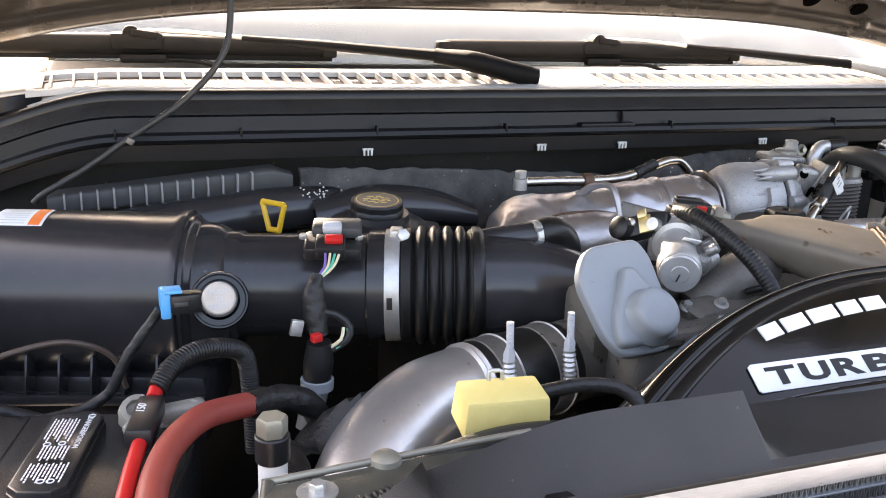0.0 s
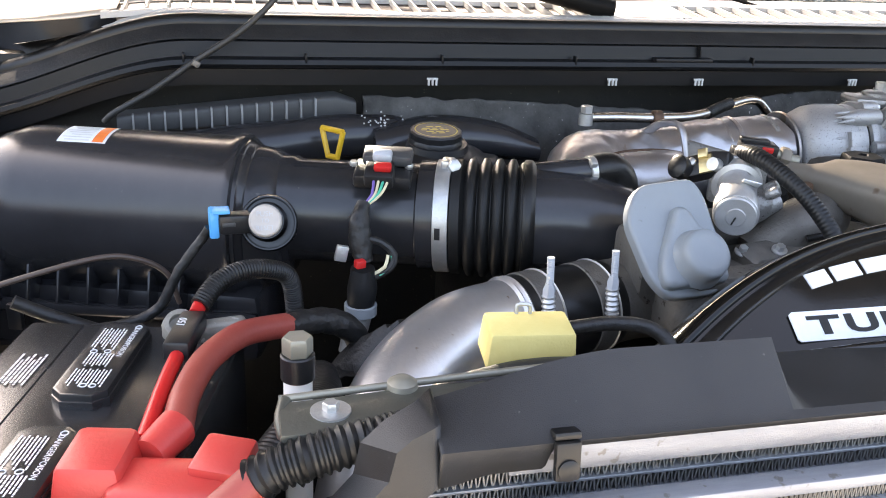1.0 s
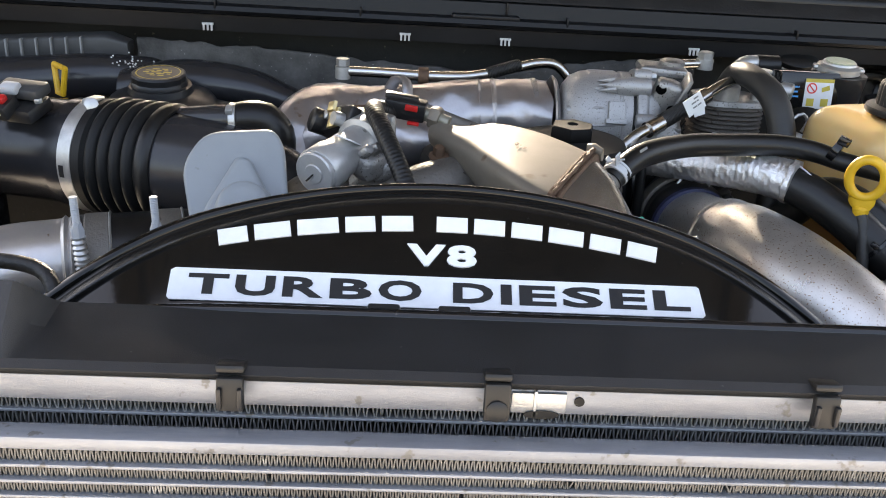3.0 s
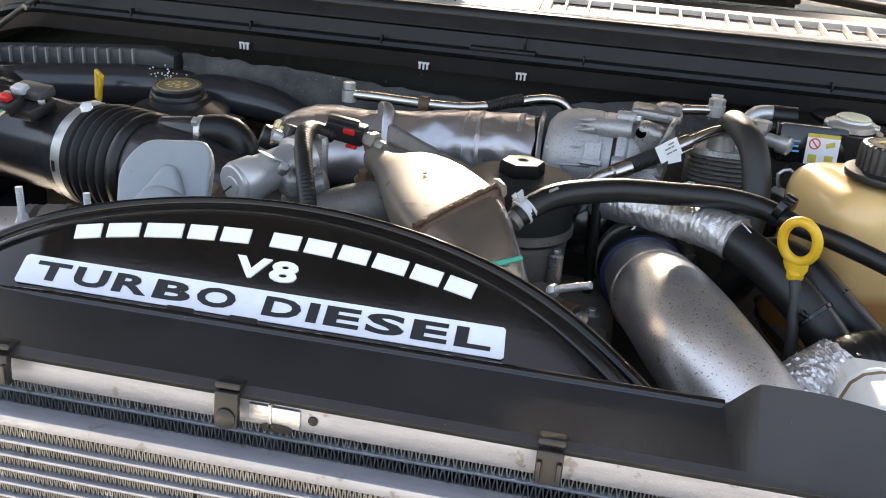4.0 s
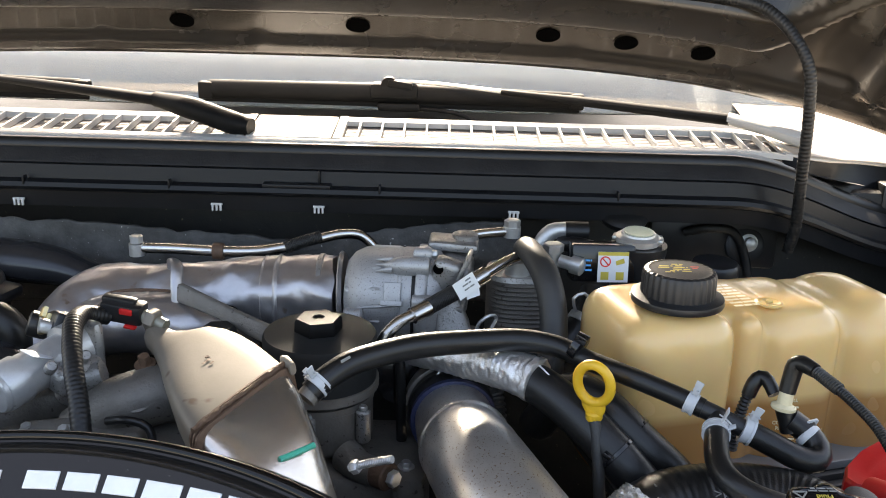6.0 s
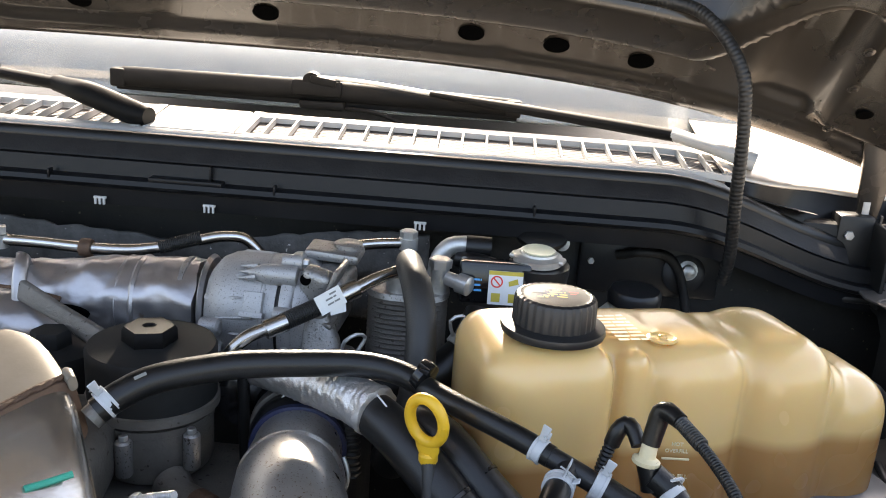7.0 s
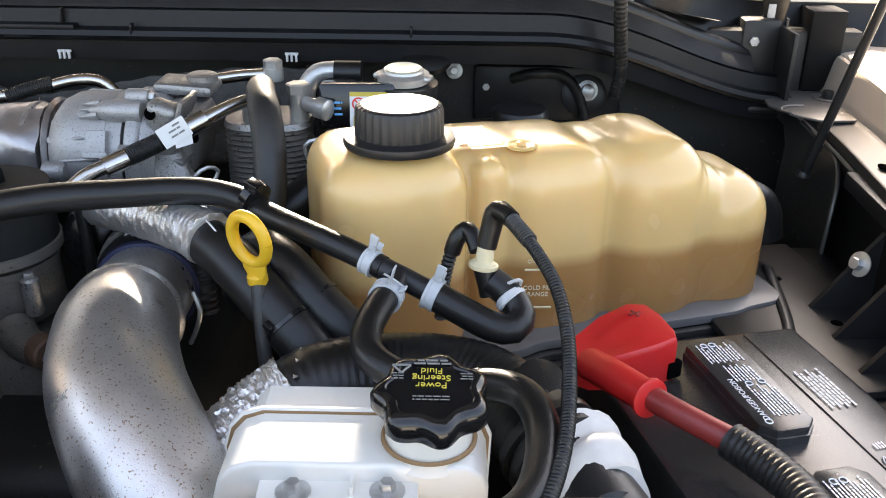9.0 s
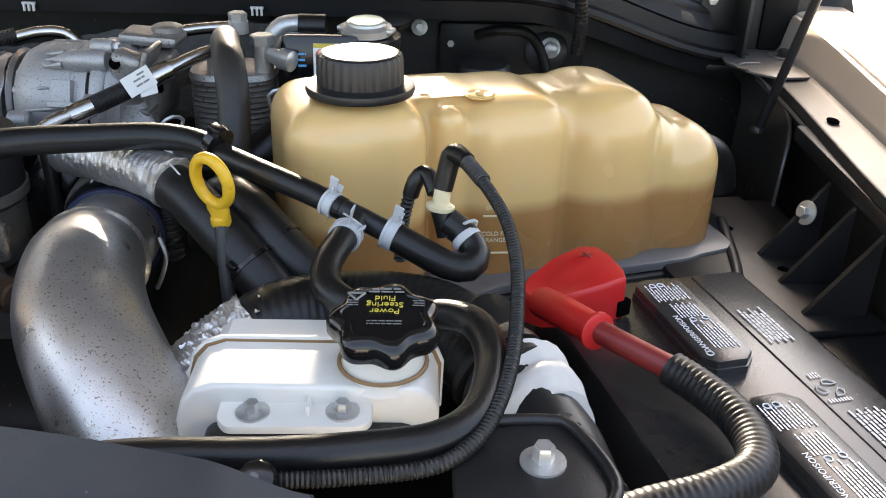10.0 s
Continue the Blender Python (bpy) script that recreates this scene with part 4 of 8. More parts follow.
wall_back = [(x, y + 0.004, z - 0.045) for x, y, z in bevel_back]
inner_back = [(x, 0.150, z - 0.001) for x, _, z in opening]
thicken(part("end_panel", sheet([wall_back, bevel_back, bevel_front, opening, inner_back]), SHROUD, sh, "bevelled shroud end", sharp=22), 0.0022)
for x in (0.385, 0.432):
    part("tab", block((x, 0.205, 1.2855), (0.022, 0.010, 0.007), (25, 0, 0), 0.002), BLACK, sh)
def shroud_clip(x, screw):
    c = thing("shroud_clip", (x, 0.13, 1.25), "black plastic clip holding the shroud to the cooler" if not screw else "black plastic clip with a round screw holding the shroud", "clip", "shroud clips")
    part("strap", block((x, 0.1275, 1.2685), (0.016, 0.006, 0.022 if not screw else 0.025), (-6, 0, 0), 0.002).join(block((x, 0.135, 1.2825), (0.017, 0.014, 0.005), (-14, 0, 0), 0.0018)), LOOM, c)
    if screw:
        part("screw", lathe([(0.0068, 0), (0.0068, 0.002), (0.005, 0.0032)], (x, 0.1245, 1.264), (0, -1, 0.1), 20), LOOM, c)
    else:
        part("ridge", block((x - 0.006, 0.124, 1.267), (0.003, 0.004, 0.014), bevel=0.001).join(block((x + 0.006, 0.124, 1.267), (0.003, 0.004, 0.014), bevel=0.001)), BLACK, c)
    return c


shroud_clip(0.011, True), shroud_clip(0.298, False), shroud_clip(0.455, True), shroud_clip(0.655, False)

# emblem cover: a glossy black arc with a raised border, tilted towards the front
COVER = basis((0.427, 0.235, 1.2755), (1, 0, 0), (0, 0.809, 0.588))


def arc_outline(half, height, low, n=40, inset=0.0):
    pts = []
    r = (half * half + height * height) / (2 * height)
    a0 = math.asin(min(1, half / r))
    for i in range(n + 1):
        a = a0 - 2 * a0 * i / n
        pts.append(((r - inset) * math.sin(a), low + height - r + (r - inset) * math.cos(a)))
    return pts


cv = thing("engine_cover", (0.427, 0.235, 1.25), "glossy black arched emblem cover with raised white lettering", "engine cover")


def cover_at(x, y, z):
    """A point of the cover, whose ends bend down and back."""
    return COVER @ Vector((x, y, z - 1.7 * max(0.0, abs(x) - 0.165) ** 2))


arc_top = arc_outline(0.285, 0.104, -0.012, 90)
plate_rows = [[cover_at(x, -0.012, -0.012) for x, y in arc_top]]
for k in range(9):
    plate_rows.append([cover_at(x, -0.012 + (y + 0.012) * k / 8, 0.0) for x, y in arc_top])
plate_rows.append([cover_at(x, y, -0.010) for x, y in arc_top])
part("plate", sheet(plate_rows), COVER_GLOSS, cv, sharp=30)
# a bevelled shoulder that rolls down behind the arc
def border_rows(profile):
    return [[cover_at(x * (1 + grow / 0.30), y + grow * 0.9, dz) for x, y in arc_outline(0.285, 0.104, -0.012, 60)] for grow, dz in profile]


part("border_band", sheet(border_rows(((-0.0050, -0.0004), (-0.0042, 0.0026), (-0.0034, 0.0036), (-0.0022, 0.0036), (0.0045, -0.0016)))), COVER_BAND, cv, "finely grained inner border", sharp=50)
part("border", sheet(border_rows(((0.0044, -0.0016), (0.0065, -0.0016), (0.0080, 0.0012), (0.0115, 0.0018), (0.0155, -0.0020), (0.0210, -0.0160), (0.0240, -0.050)))), COVER_GLOSS, cv, "rolled glossy border", sharp=60)
part("sticker", prism([(-0.190, -0.002), (0.184, -0.002), (0.186, 0.000), (0.184, 0.0215), (0.182, 0.0230), (-0.189, 0.0230), (-0.192, 0.021), (-0.192, 0.0)], COVER, 0.0012, 0.0), WHITE_PRINT, cv, "white strip with black lettering")
part("strip_lettering", wide_word((("T", -0.1789, -0.1509), ("U", -0.1461, -0.1187), ("R", -0.1133, -0.0853), ("B", -0.0805, -0.0513), ("O", -0.0466, -0.0162)), 0.0212, COVER @ pose(0, 0.0034, 0.0016), 0.0003, 0.0007), INK, cv)
part("strip_lettering", wide_word((("D", 0.0059, 0.0345), ("I", 0.0398, 0.0476), ("E", 0.053, 0.0792), ("S", 0.0839, 0.1126), ("E", 0.1179, 0.1441), ("L", 0.1495, 0.1757)), 0.0212, COVER @ pose(0, 0.0034, 0.0016), 0.0003, 0.0007), INK, cv)
part("lettering", wide_word((("V", -0.0275, 0.0006), ("8", 0.0014, 0.0230)), 0.0235, COVER @ pose(0, 0.0325, 0.0012), 0.0008, 0.0009), WHITE_PRINT, cv, "raised white lettering")
# the arched brand word, as plain raised blocks
block_w = (0.021, 0.026, 0.030, 0.022, 0.023, 0, 0.023, 0.023, 0.023, 0.026, 0.023, 0.022)
R = 0.68
ang = -0.158 / R - 0.004
for w in block_w:
    if w == 0:
        ang += 0.0125 / R
        continue
    a = ang + w / 2 / R
    m = COVER @ pose(-0.004 + R * math.sin(a), 0.0675 - R + R * math.cos(a), 0.0, 0, 0, -math.degrees(a))
    part("emblem_block", prism([(-w / 2, -0.0065), (w / 2, -0.0065), (w / 2, 0.0065), (-w / 2, 0.0065)], m, 0.0016, 0.0005, 1), WHITE_PRINT, cv, "plain raised white block")
    ang += (w + 0.0048) / R
part("moulded_print", bars([(0.02, 0.19, -0.0075)], COVER, 0.0022, 0.002, 4, 0.0006), SHROUD, cv)


# coolers: a charge cooler behind, a lower condenser in front of it
def fin_row(x0, x1, y, z0, z1, pitch, depth=0.016, seed=1):
    """One folded fin: a band of metal that winds between two tubes, here and there bent."""
    rnd = random.Random(seed)
    s = Shape()
    n = int((x1 - x0) / pitch * 6)
    mid, amp, t = (z0 + z1) / 2, (z1 - z0) / 2, 0.00050
    line, lean, until = [], 0.0, -1
    for i in range(n + 1):
        if i > until and rnd.random() < 0.004:
            lean, until = rnd.uniform(-0.8, 0.8) * pitch, i + rnd.randint(6, 24)
        if i > until:
            lean = 0.0
        a = 2 * math.pi * i / 6 + 0.3
        line.append((x0 + i * pitch / 6, mid + amp * max(-1, min(1, 1.35 * math.sin(a))), lean))
    verts, faces = [], []
    for i, (x, z, ln) in enumerate(line):
        xa, za, _ = line[max(i - 1, 0)]
        xb, zb, _ = line[min(i + 1, n)]
        d = math.hypot(xb - xa, zb - za) or 1
        nx, nz = -(zb - za) / d * t, (xb - xa) / d * t
        verts += [(x + nx + ln, y, z + nz), (x - nx + ln, y, z - nz), (x + nx, y + depth, z + nz), (x - nx, y + depth, z - nz)]
    for i in range(n):
        a, b = 4 * i, 4 * i + 4
        faces += [(a, a + 1, b + 1, b), (a, b, b + 2, a + 2), (a + 1, a + 3, b + 3, b + 1)]
    return s.add(verts, faces)


ic = thing("charge_cooler", (0.42, 0.155, 0.75), "aluminium charge air cooler with zigzag fins", "cooler")
bar = block((0.455, 0.152, 1.2615), (0.95, 0.026, 0.0175), bevel=0.0015)
part("top_bar", bar, ALU_BAR, ic, "weathered aluminium top bar")
# dark disc on the solid bar, painted for the shade in a hole
part("bar_hole", lathe([(0.0032, 0), (0.0032, 0.001)], (0.507, 0.1387, 1.263), (0, -1, 0), 14), DARK_METAL, ic)
part("latch_plate", block((0.482, 0.1382, 1.262), (0.034, 0.003, 0.014), bevel=0.001).join(block((0.4795, 0.1375, 1.262), (0.002, 0.004, 0.018), bevel=0.0005)), ZINC, ic, "zinc latch plate")
# dark plate painted for the shade in the latch slot
part("latch_slot", loft([((0.484, 0.1362, 1.2545), (0.011, 0, 0), (0, 0, 0.003)), ((0.484, 0.1355, 1.2545), (0.011, 0, 0), (0, 0, 0.003))], 14), DARK_METAL, ic)
z = 1.2525
for k in range(6):
    part("folded_fin", fin_row(-0.078, 0.935, 0.146, z - 0.0100, z, 0.0048, 0.020, k), FIN, ic)
    part("tube", block((0.43, 0.156, z - 0.0112), (1.01, 0.024, 0.0024), bevel=0.0008), ALU_BAR, ic)
    z -= 0.0124
part("core_back", block((0.43, 0.178, 1.0), (1.01, 0.006, 0.50), bevel=0.001), DARK_METAL, ic)
cd = thing("condenser", (0.42, 0.12, 0.75), "dusty air conditioning condenser in front of the charge cooler", "condenser")
part("top_bar", block((0.47, 0.121, 1.2395), (0.97, 0.016, 0.009), bevel=0.002), ALU_BAR, cd, "weathered aluminium top bar")
z = 1.2345
for k in range(7):
    part("folded_fin", fin_row(-0.02, 0.95, 0.116, z - 0.0088, z, 0.0033, 0.014, 30 + k), FIN_TAN, cd)
    part("tube", block((0.46, 0.121, z - 0.0100), (1.0, 0.018, 0.0026), bevel=0.001), ALU_BAR, cd)
    z -= 0.0112
part("receiver", lathe([(0.004, 0), (0.0135, 0.001), (0.0135, 0.17), (0.0155, 0.171), (0.0165, 0.179), (0.0140, 0.183), (0.004, 0.1835)], (-0.052, 0.118, 1.055), (0, 0, 1), 24), ALU_BAR, cd, "round aluminium header tank")


# ---- air intake ----
A0, A1 = Vector((-0.140, 0.705, 1.226)), Vector((-0.46, 0.80, 1.226))
axis = (A1 - A0).normalized()
ah = thing("air_filter_housing", (-0.3, 0.75, 1.10), "black plastic canister air filter housing with a warning label", "air filter")
part("canister", lathe([(0.050, -0.048), (0.0575, -0.047), (0.059, -0.040), (0.066, -0.037), (0.074, -0.031), (0.0785, -0.022), (0.0805, -0.010), (0.0805, -0.004), (0.0835, -0.002), (0.0850, 0.002), (0.0885, 0.004), (0.0885, 0.008), (0.0935, 0.010), (0.0935, 0.018), (0.0905, 0.022),
                        (0.0905, 0.240), (0.0885, 0.256), (0.080, 0.282), (0.066, 0.308), (0.054, 0.325), (0.050, 0.335), (0.048, 0.42)], A0, axis, 64), SATIN, ah, sharp=50)
side = Vector((axis.y, -axis.x, 0)) * -1
if side.y > 0:
    side = -side
for k in range(9):
    p = A0 + axis * (0.03 + 0.033 * k) + side * 0.080 + Vector((0, 0, -0.062))
    part("rib", block(p, (0.003, 0.030, 0.040), (18, 0, math.degrees(math.atan2(axis.y, axis.x))), 0.001), SATIN, ah)
mid = A0 + axis * 0.15
part("lower_rail", block(mid + side * 0.090 + Vector((0, 0, -0.086)), (0.34, 0.014, 0.012), (0, 0, math.degrees(math.atan2(axis.y, axis.x))), 0.003), SATIN, ah)
part("lower_shell", block(mid + Vector((0, 0, -0.11)), (0.34, 0.15, 0.09), (0, 0, math.degrees(math.atan2(axis.y, axis.x))), 0.02), SATIN, ah)
for k in (0.05, 0.24):
    part("latch", block(A0 + axis * k + side * 0.104 + Vector((0, 0, -0.094)), (0.016, 0.008, 0.030), (0, 0, math.degrees(math.atan2(axis.y, axis.x))), 0.002), BLACK, ah)


def wrap(center, ax, radius, along, a0, a1, lift=0.0006, n=10):
    """A patch that lies on a cylinder: along is (from, to) on its axis, a0 and a1 are degrees from straight up towards the front."""
    ax = Vector(ax).normalized()
    up = Vector((0, 0, 1)) - ax * ax.z
    fr = ax.cross(up)
    if fr.y > 0:
        fr = -fr
    rws = []
    for k in range(n + 1):
        a = radians(a0 + (a1 - a0) * k / n)
        dirv = up * math.cos(a) + fr * math.sin(a)
        rws.append([Vector(center) + ax * t + dirv * (radius + lift) for t in (along[0], along[1])])
    return sheet(rws)


part("warning_label", wrap(A0, axis, 0.0905, (0.155, 0.208), -8, 22, 0.0005), WHITE_PRINT, ah, "white and orange warning label")
part("label_band", wrap(A0, axis, 0.0905, (0.158, 0.170), -7, 21, 0.0009), ORANGE_PRINT, ah)
pr = Shape()
for k in range(8):
    pr.join(wrap(A0, axis, 0.0905, (0.174, 0.205 - 0.004 * (k % 3)), -6 + 3.5 * k, -4.6 + 3.5 * k, 0.0009, 1))
part("label_print", pr, GREY_PRINT, ah)

fm = thing("filter_minder", (-0.13, 0.56, 1.24), "black filter restriction gauge with a white push button", "gauge")
fa = Vector((-0.10, -0.92, 0.36)).normalized()
f0 = Vector((-0.1315, 0.597, 1.255))
part("flange", lathe([(0.024, 0), (0.029, 0.004), (0.029, 0.014), (0.0275, 0.017), (0.026, 0.017), (0.025, 0.010), (0.019, 0.010)], f0, fa, 40), BLACK_GLOSS, fm)
part("body", lathe([(0.0195, 0.004), (0.0195, 0.044), (0.0175, 0.050), (0.0175, 0.062), (0.017, 0.064)], f0, fa, 36), BLACK_GLOSS, fm)
part("button", lathe([(0.0150, 0.060), (0.0158, 0.070), (0.0150, 0.074), (0.0135, 0.0752)], f0, fa, 36), BUTTON, fm, "white push button with raised words")
bm_ = basis(f0 + fa * 0.0754, (1, -0.05, 0), (0, 0.36, 0.92))
part("button_lettering", lettering("PUSH", 0.0068, bm_ @ pose(0, 0.0042, 0), 0.0002).join(lettering("TO", 0.0055, bm_ @ pose(0, -0.0018, 0), 0.0002)).join(lettering("RESET", 0.0064, bm_ @ pose(0, -0.0090, 0), 0.0002)), CLAMP, fm)
part("red_ring", lathe([(0.0262, -0.006), (0.0270, -0.003), (0.0262, 0.001)], f0, fa, 32), RED, fm, "red gauge band")
part("white_ring", lathe([(0.0270, -0.016), (0.0285, -0.012), (0.0270, -0.006)], f0, fa, 32), WHITE, fm, "white gasket ring")
part("plug", block(f0 + fa * 0.056 + Vector((-0.030, 0.0, 0.0)), (0.030, 0.018, 0.019), (0, 0, 4), 0.003), BLACK, fm, "black wire plug")
part("plug_slot", block(f0 + fa * 0.056 + Vector((-0.035, -0.0095, 0.001)), (0.012, 0.002, 0.004), (0, 0, 4), 0.0005), GREY_BOX, fm)
part("lock_clip", block(f0 + fa * 0.056 + Vector((-0.049, 0.002, 0.0)), (0.009, 0.020, 0.027), (0, 0, 4), 0.002).join(block(f0 + fa * 0.056 + Vector((-0.042, 0.0, 0.0125)), (0.016, 0.018, 0.003), (0, 0, 4), 0.001)), BLUE, fm, "blue lock clip")
part("lead", crumple(tube([f0 + fa * 0.056 + Vector((-0.053, 0.002, -0.006)), (-0.200, 0.55, 1.255), (-0.222, 0.548, 1.225), (-0.242, 0.545, 1.19), (-0.275, 0.54, 1.178), (-0.33, 0.53, 1.176)], 0.0050, 14, step=0.003), 0.0009, 170), TAPE, fm, "taped wire lead")

# intake tube, bellows and elbow
T0, T1 = Vector((-0.095, 0.690, 1.238)), Vector((0.055, 0.638, 1.243))
it = thing("intake_tube", (0.0, 0.65, 1.17), "satin black intake tube with a sensor and a rubber bellows", "intake tube")
ta = (T1 - T0).normalized()
L = (T1 - T0).length
part("tube", lathe([(0.061, -0.03), (0.061, 0.0), (0.0575, 0.004), (0.0575, L - 0.02), (0.061, L - 0.018), (0.061, L)], T0, ta, 56), SATIN, it, sharp=50)
part("hose_clamp", lathe([(0.0622, L), (0.0628, L + 0.0005), (0.0628, L + 0.016), (0.0622, L + 0.0165), (0.05, L + 0.0165)], T0, ta, 56), ZINC, it, "bright steel worm clamp")
# the slot's shade, painted as a black patch on the uncut band
part("clamp_notch", wrap(T0, ta, 0.0630, (L + 0.003, L + 0.009), 84, 96, 0.0004, 4), BLACK, it, "black patch for the shade in the worm slot")
cl = T1 + ta * 0.010
part("clamp_screw", lathe([(0.006, 0), (0.0075, 0.001), (0.0075, 0.006), (0.005, 0.007)], cl + Vector((0.0, -0.018, 0.062)), (0.2, -0.9, 0.4), 6).join(block(cl + Vector((-0.002, -0.006, 0.062)), (0.014, 0.022, 0.010), (0, 0, -20), 0.002)), ZINC, it)
b0 = T1 + ta * 0.016
prof = [(0.058, 0), (0.064, 0.002), (0.064, 0.012), (0.060, 0.014)]
h = 0.016
for k in range(4):
    prof += [(0.0585, h), (0.0655, h + 0.004), (0.0665, h + 0.007), (0.0655, h + 0.010), (0.0585, h + 0.0135)]
    h += 0.0145
prof += [(0.062, h + 0.002), (0.063, h + 0.004), (0.063, h + 0.010), (0.058, h + 0.012)]
part("bellows", lathe(prof, b0, ta, 64), BELLOWS, it, "ribbed black rubber bellows", sharp=60)
e0 = b0 + ta * (h + 0.010)
part("elbow_band", lathe([(0.0600, 0), (0.0650, 0.001), (0.0658, 0.003), (0.0658, 0.008), (0.0650, 0.010), (0.0600, 0.014)], b0 + ta * (h + 0.004), ta, 56), RUBBER, it)
part("elbow", tube([e0, e0 + ta * 0.05, e0 + ta * 0.10 + Vector((0.0, 0.004, -0.010)), e0 + ta * 0.15 + Vector((-0.01, 0.03, -0.035)), e0 + ta * 0.17 + Vector((-0.01, 0.07, -0.08))], [0.058, 0.055, 0.050, 0.046, 0.044], 40), SATIN, it)

ms = thing("airflow_sensor", (-0.02, 0.61, 1.29), "airflow sensor with a pale cap and red-locked plug", "sensor")
part("base", block((-0.012, 0.612, 1.300), (0.060, 0.040, 0.016), (14, 0, -16), 0.004), BLACK, ms)
# grey instead of black: the sky's reflection put into the cap's colour
part("cap", block((-0.006, 0.618, 1.318), (0.052, 0.026, 0.013), (14, 0, -16), 0.004).join(block((-0.006, 0.632, 1.315), (0.040, 0.014, 0.010), (14, 0, -16), 0.003)), GREY_BOX, ms, "black sensor cap greyed for the sky it reflects")
part("cap_label", block((-0.014, 0.607, 1.3215), (0.020, 0.014, 0.010), (20, 0, -16), 0.003), CLAMP, ms, "pale connector lid")
for dx in (-0.030, 0.026):
    part("screw", hexbolt((-0.012 + dx, 0.612 - dx * 0.28, 1.308), 0.0045, 0.005, (0, -0.2, 1)), ZINC, ms)
part("plug", block((-0.020, 0.590, 1.306), (0.030, 0.026, 0.016), (25, 0, -16), 0.003), BLACK, ms)
part("lock", block((-0.018, 0.583, 1.316), (0.018, 0.010, 0.007), (25, 0, -16), 0.002), RED, ms, "red lock tab")
for k, mt in enumerate((PURPLE, CREAM, GREEN, CREAM)):
    part("wire", tube([(-0.028 + 0.005 * k, 0.578, 1.303), (-0.032 + 0.003 * k, 0.564, 1.293), (-0.043 + 0.001 * k, 0.556, 1.283)], 0.0014, 6), mt, ms)
part("loom", crumple(tube([(-0.041, 0.557, 1.288), (-0.047, 0.548, 1.270), (-0.046, 0.542, 1.252), (-0.044, 0.535, 1.232)], [0.0065, 0.0105, 0.0115, 0.009], 20, step=0.0025), 0.0016, 130), TAPE, ms, "taped wire loom")
part("branch", tube([(-0.044, 0.541, 1.256), (-0.026, 0.536, 1.252), (-0.014, 0.532, 1.240), (-0.018, 0.528, 1.228), (-0.034, 0.526, 1.220)], 0.004, 8), TAPE, ms)
part("wire", tube([(-0.016, 0.531, 1.240), (-0.017, 0.527, 1.230), (-0.030, 0.524, 1.222)], 0.0018, 6), GREEN, ms)
part("wire", tube([(-0.020, 0.532, 1.240), (-0.024, 0.526, 1.230), (-0.036, 0.523, 1.224)], 0.0018, 6), CREAM, ms)
ps = thing("pressure_sensor", (-0.05, 0.52, 1.13), "black sensor plug on a metal fitting with a grey collar", "sensor")
part("plug", tube([(-0.046, 0.526, 1.230), (-0.046, 0.528, 1.208), (-0.047, 0.530, 1.190)], [0.012, 0.015, 0.014], 14), BLACK, ps)
part("lock", block((-0.050, 0.519, 1.2375), (0.010, 0.008, 0.008), (0, 0, 20), 0.001), RED, ps, "red lock tab")
part("tab", block((-0.066, 0.535, 1.243), (0.012, 0.006, 0.016), (0, 12, 0), 0.001), ZINC, ps)
part("collar", lathe([(0.015, 0), (0.0165, 0.001), (0.0165, 0.011), (0.015, 0.012)], (-0.047, 0.531, 1.178), (0.02, 0, 1), 24), GREY, ps, "pale grey collar")
part("stem", tube([(-0.047, 0.531, 1.180), (-0.052, 0.526, 1.165), (-0.058, 0.522, 1.14)], 0.0125, 16), ZINC, ps)

pv = thing("breather_hose", (0.24, 0.62, 1.23), "black rubber breather elbow with a small clamp", "hose")
part("elbow", tube([(0.258, 0.606, 1.225), (0.260, 0.608, 1.262), (0.258, 0.610, 1.284), (0.246, 0.609, 1.299), (0.230, 0.604, 1.302), (0.217, 0.600, 1.301)], [0.0185, 0.0195, 0.0205, 0.0200, 0.0185, 0.0172], 26), RUBBER, pv)
part("clamp", lathe([(0.0166, 0), (0.0176, 0.0005), (0.0176, 0.007), (0.0166, 0.0075)], (0.220, 0.600, 1.3012), (-0.98, -0.02, -0.05), 24), ZINC, pv, "bright hose clamp")
part("clamp_screw", block((0.214, 0.588, 1.314), (0.008, 0.010, 0.008), (30, 0, 0), 0.002), ZINC, pv)
part("pipe", tube([(0.218, 0.600, 1.3012), (0.185, 0.606, 1.297), (0.145, 0.620, 1.288), (0.11, 0.640, 1.27)], 0.0158, 20), SATIN, pv)

# ---- charge pipe and couplers on the passenger side ----
cp = thing("charge_pipe", (0.0, 0.42, 0.9), "weathered aluminium charge pipe elbow with spring clamps", "pipe")
part("elbow", tube([(-0.095, 0.26, 0.98), (-0.085, 0.285, 1.06), (-0.065, 0.335, 1.125), (-0.030, 0.388, 1.168), (0.025, 0.435, 1.188), (0.075, 0.458, 1.191), (0.095, 0.464, 1.191)], 0.044, 40), PIPE_L, cp)
cdir = Vector((1, 0.29, 0.0)).normalized()
c0 = Vector((0.080, 0.460, 1.191))
part("bead", lathe([(0.044, 0), (0.047, 0.003), (0.044, 0.006), (0.047, 0.009), (0.045, 0.012)], c0, cdir, 44), PIPE_L, cp)
part("coupler", lathe([(0.0455, 0.01), (0.0465, 0.014), (0.0465, 0.118), (0.045, 0.122)], c0, cdir, 44), RUBBER, cp, "black rubber coupler")
part("far_pipe", tube([c0 + cdir * 0.11, c0 + cdir * 0.16, c0 + cdir * 0.22 + Vector((0, 0.02, -0.02))], 0.0435, 36), CAST_DARK, cp)
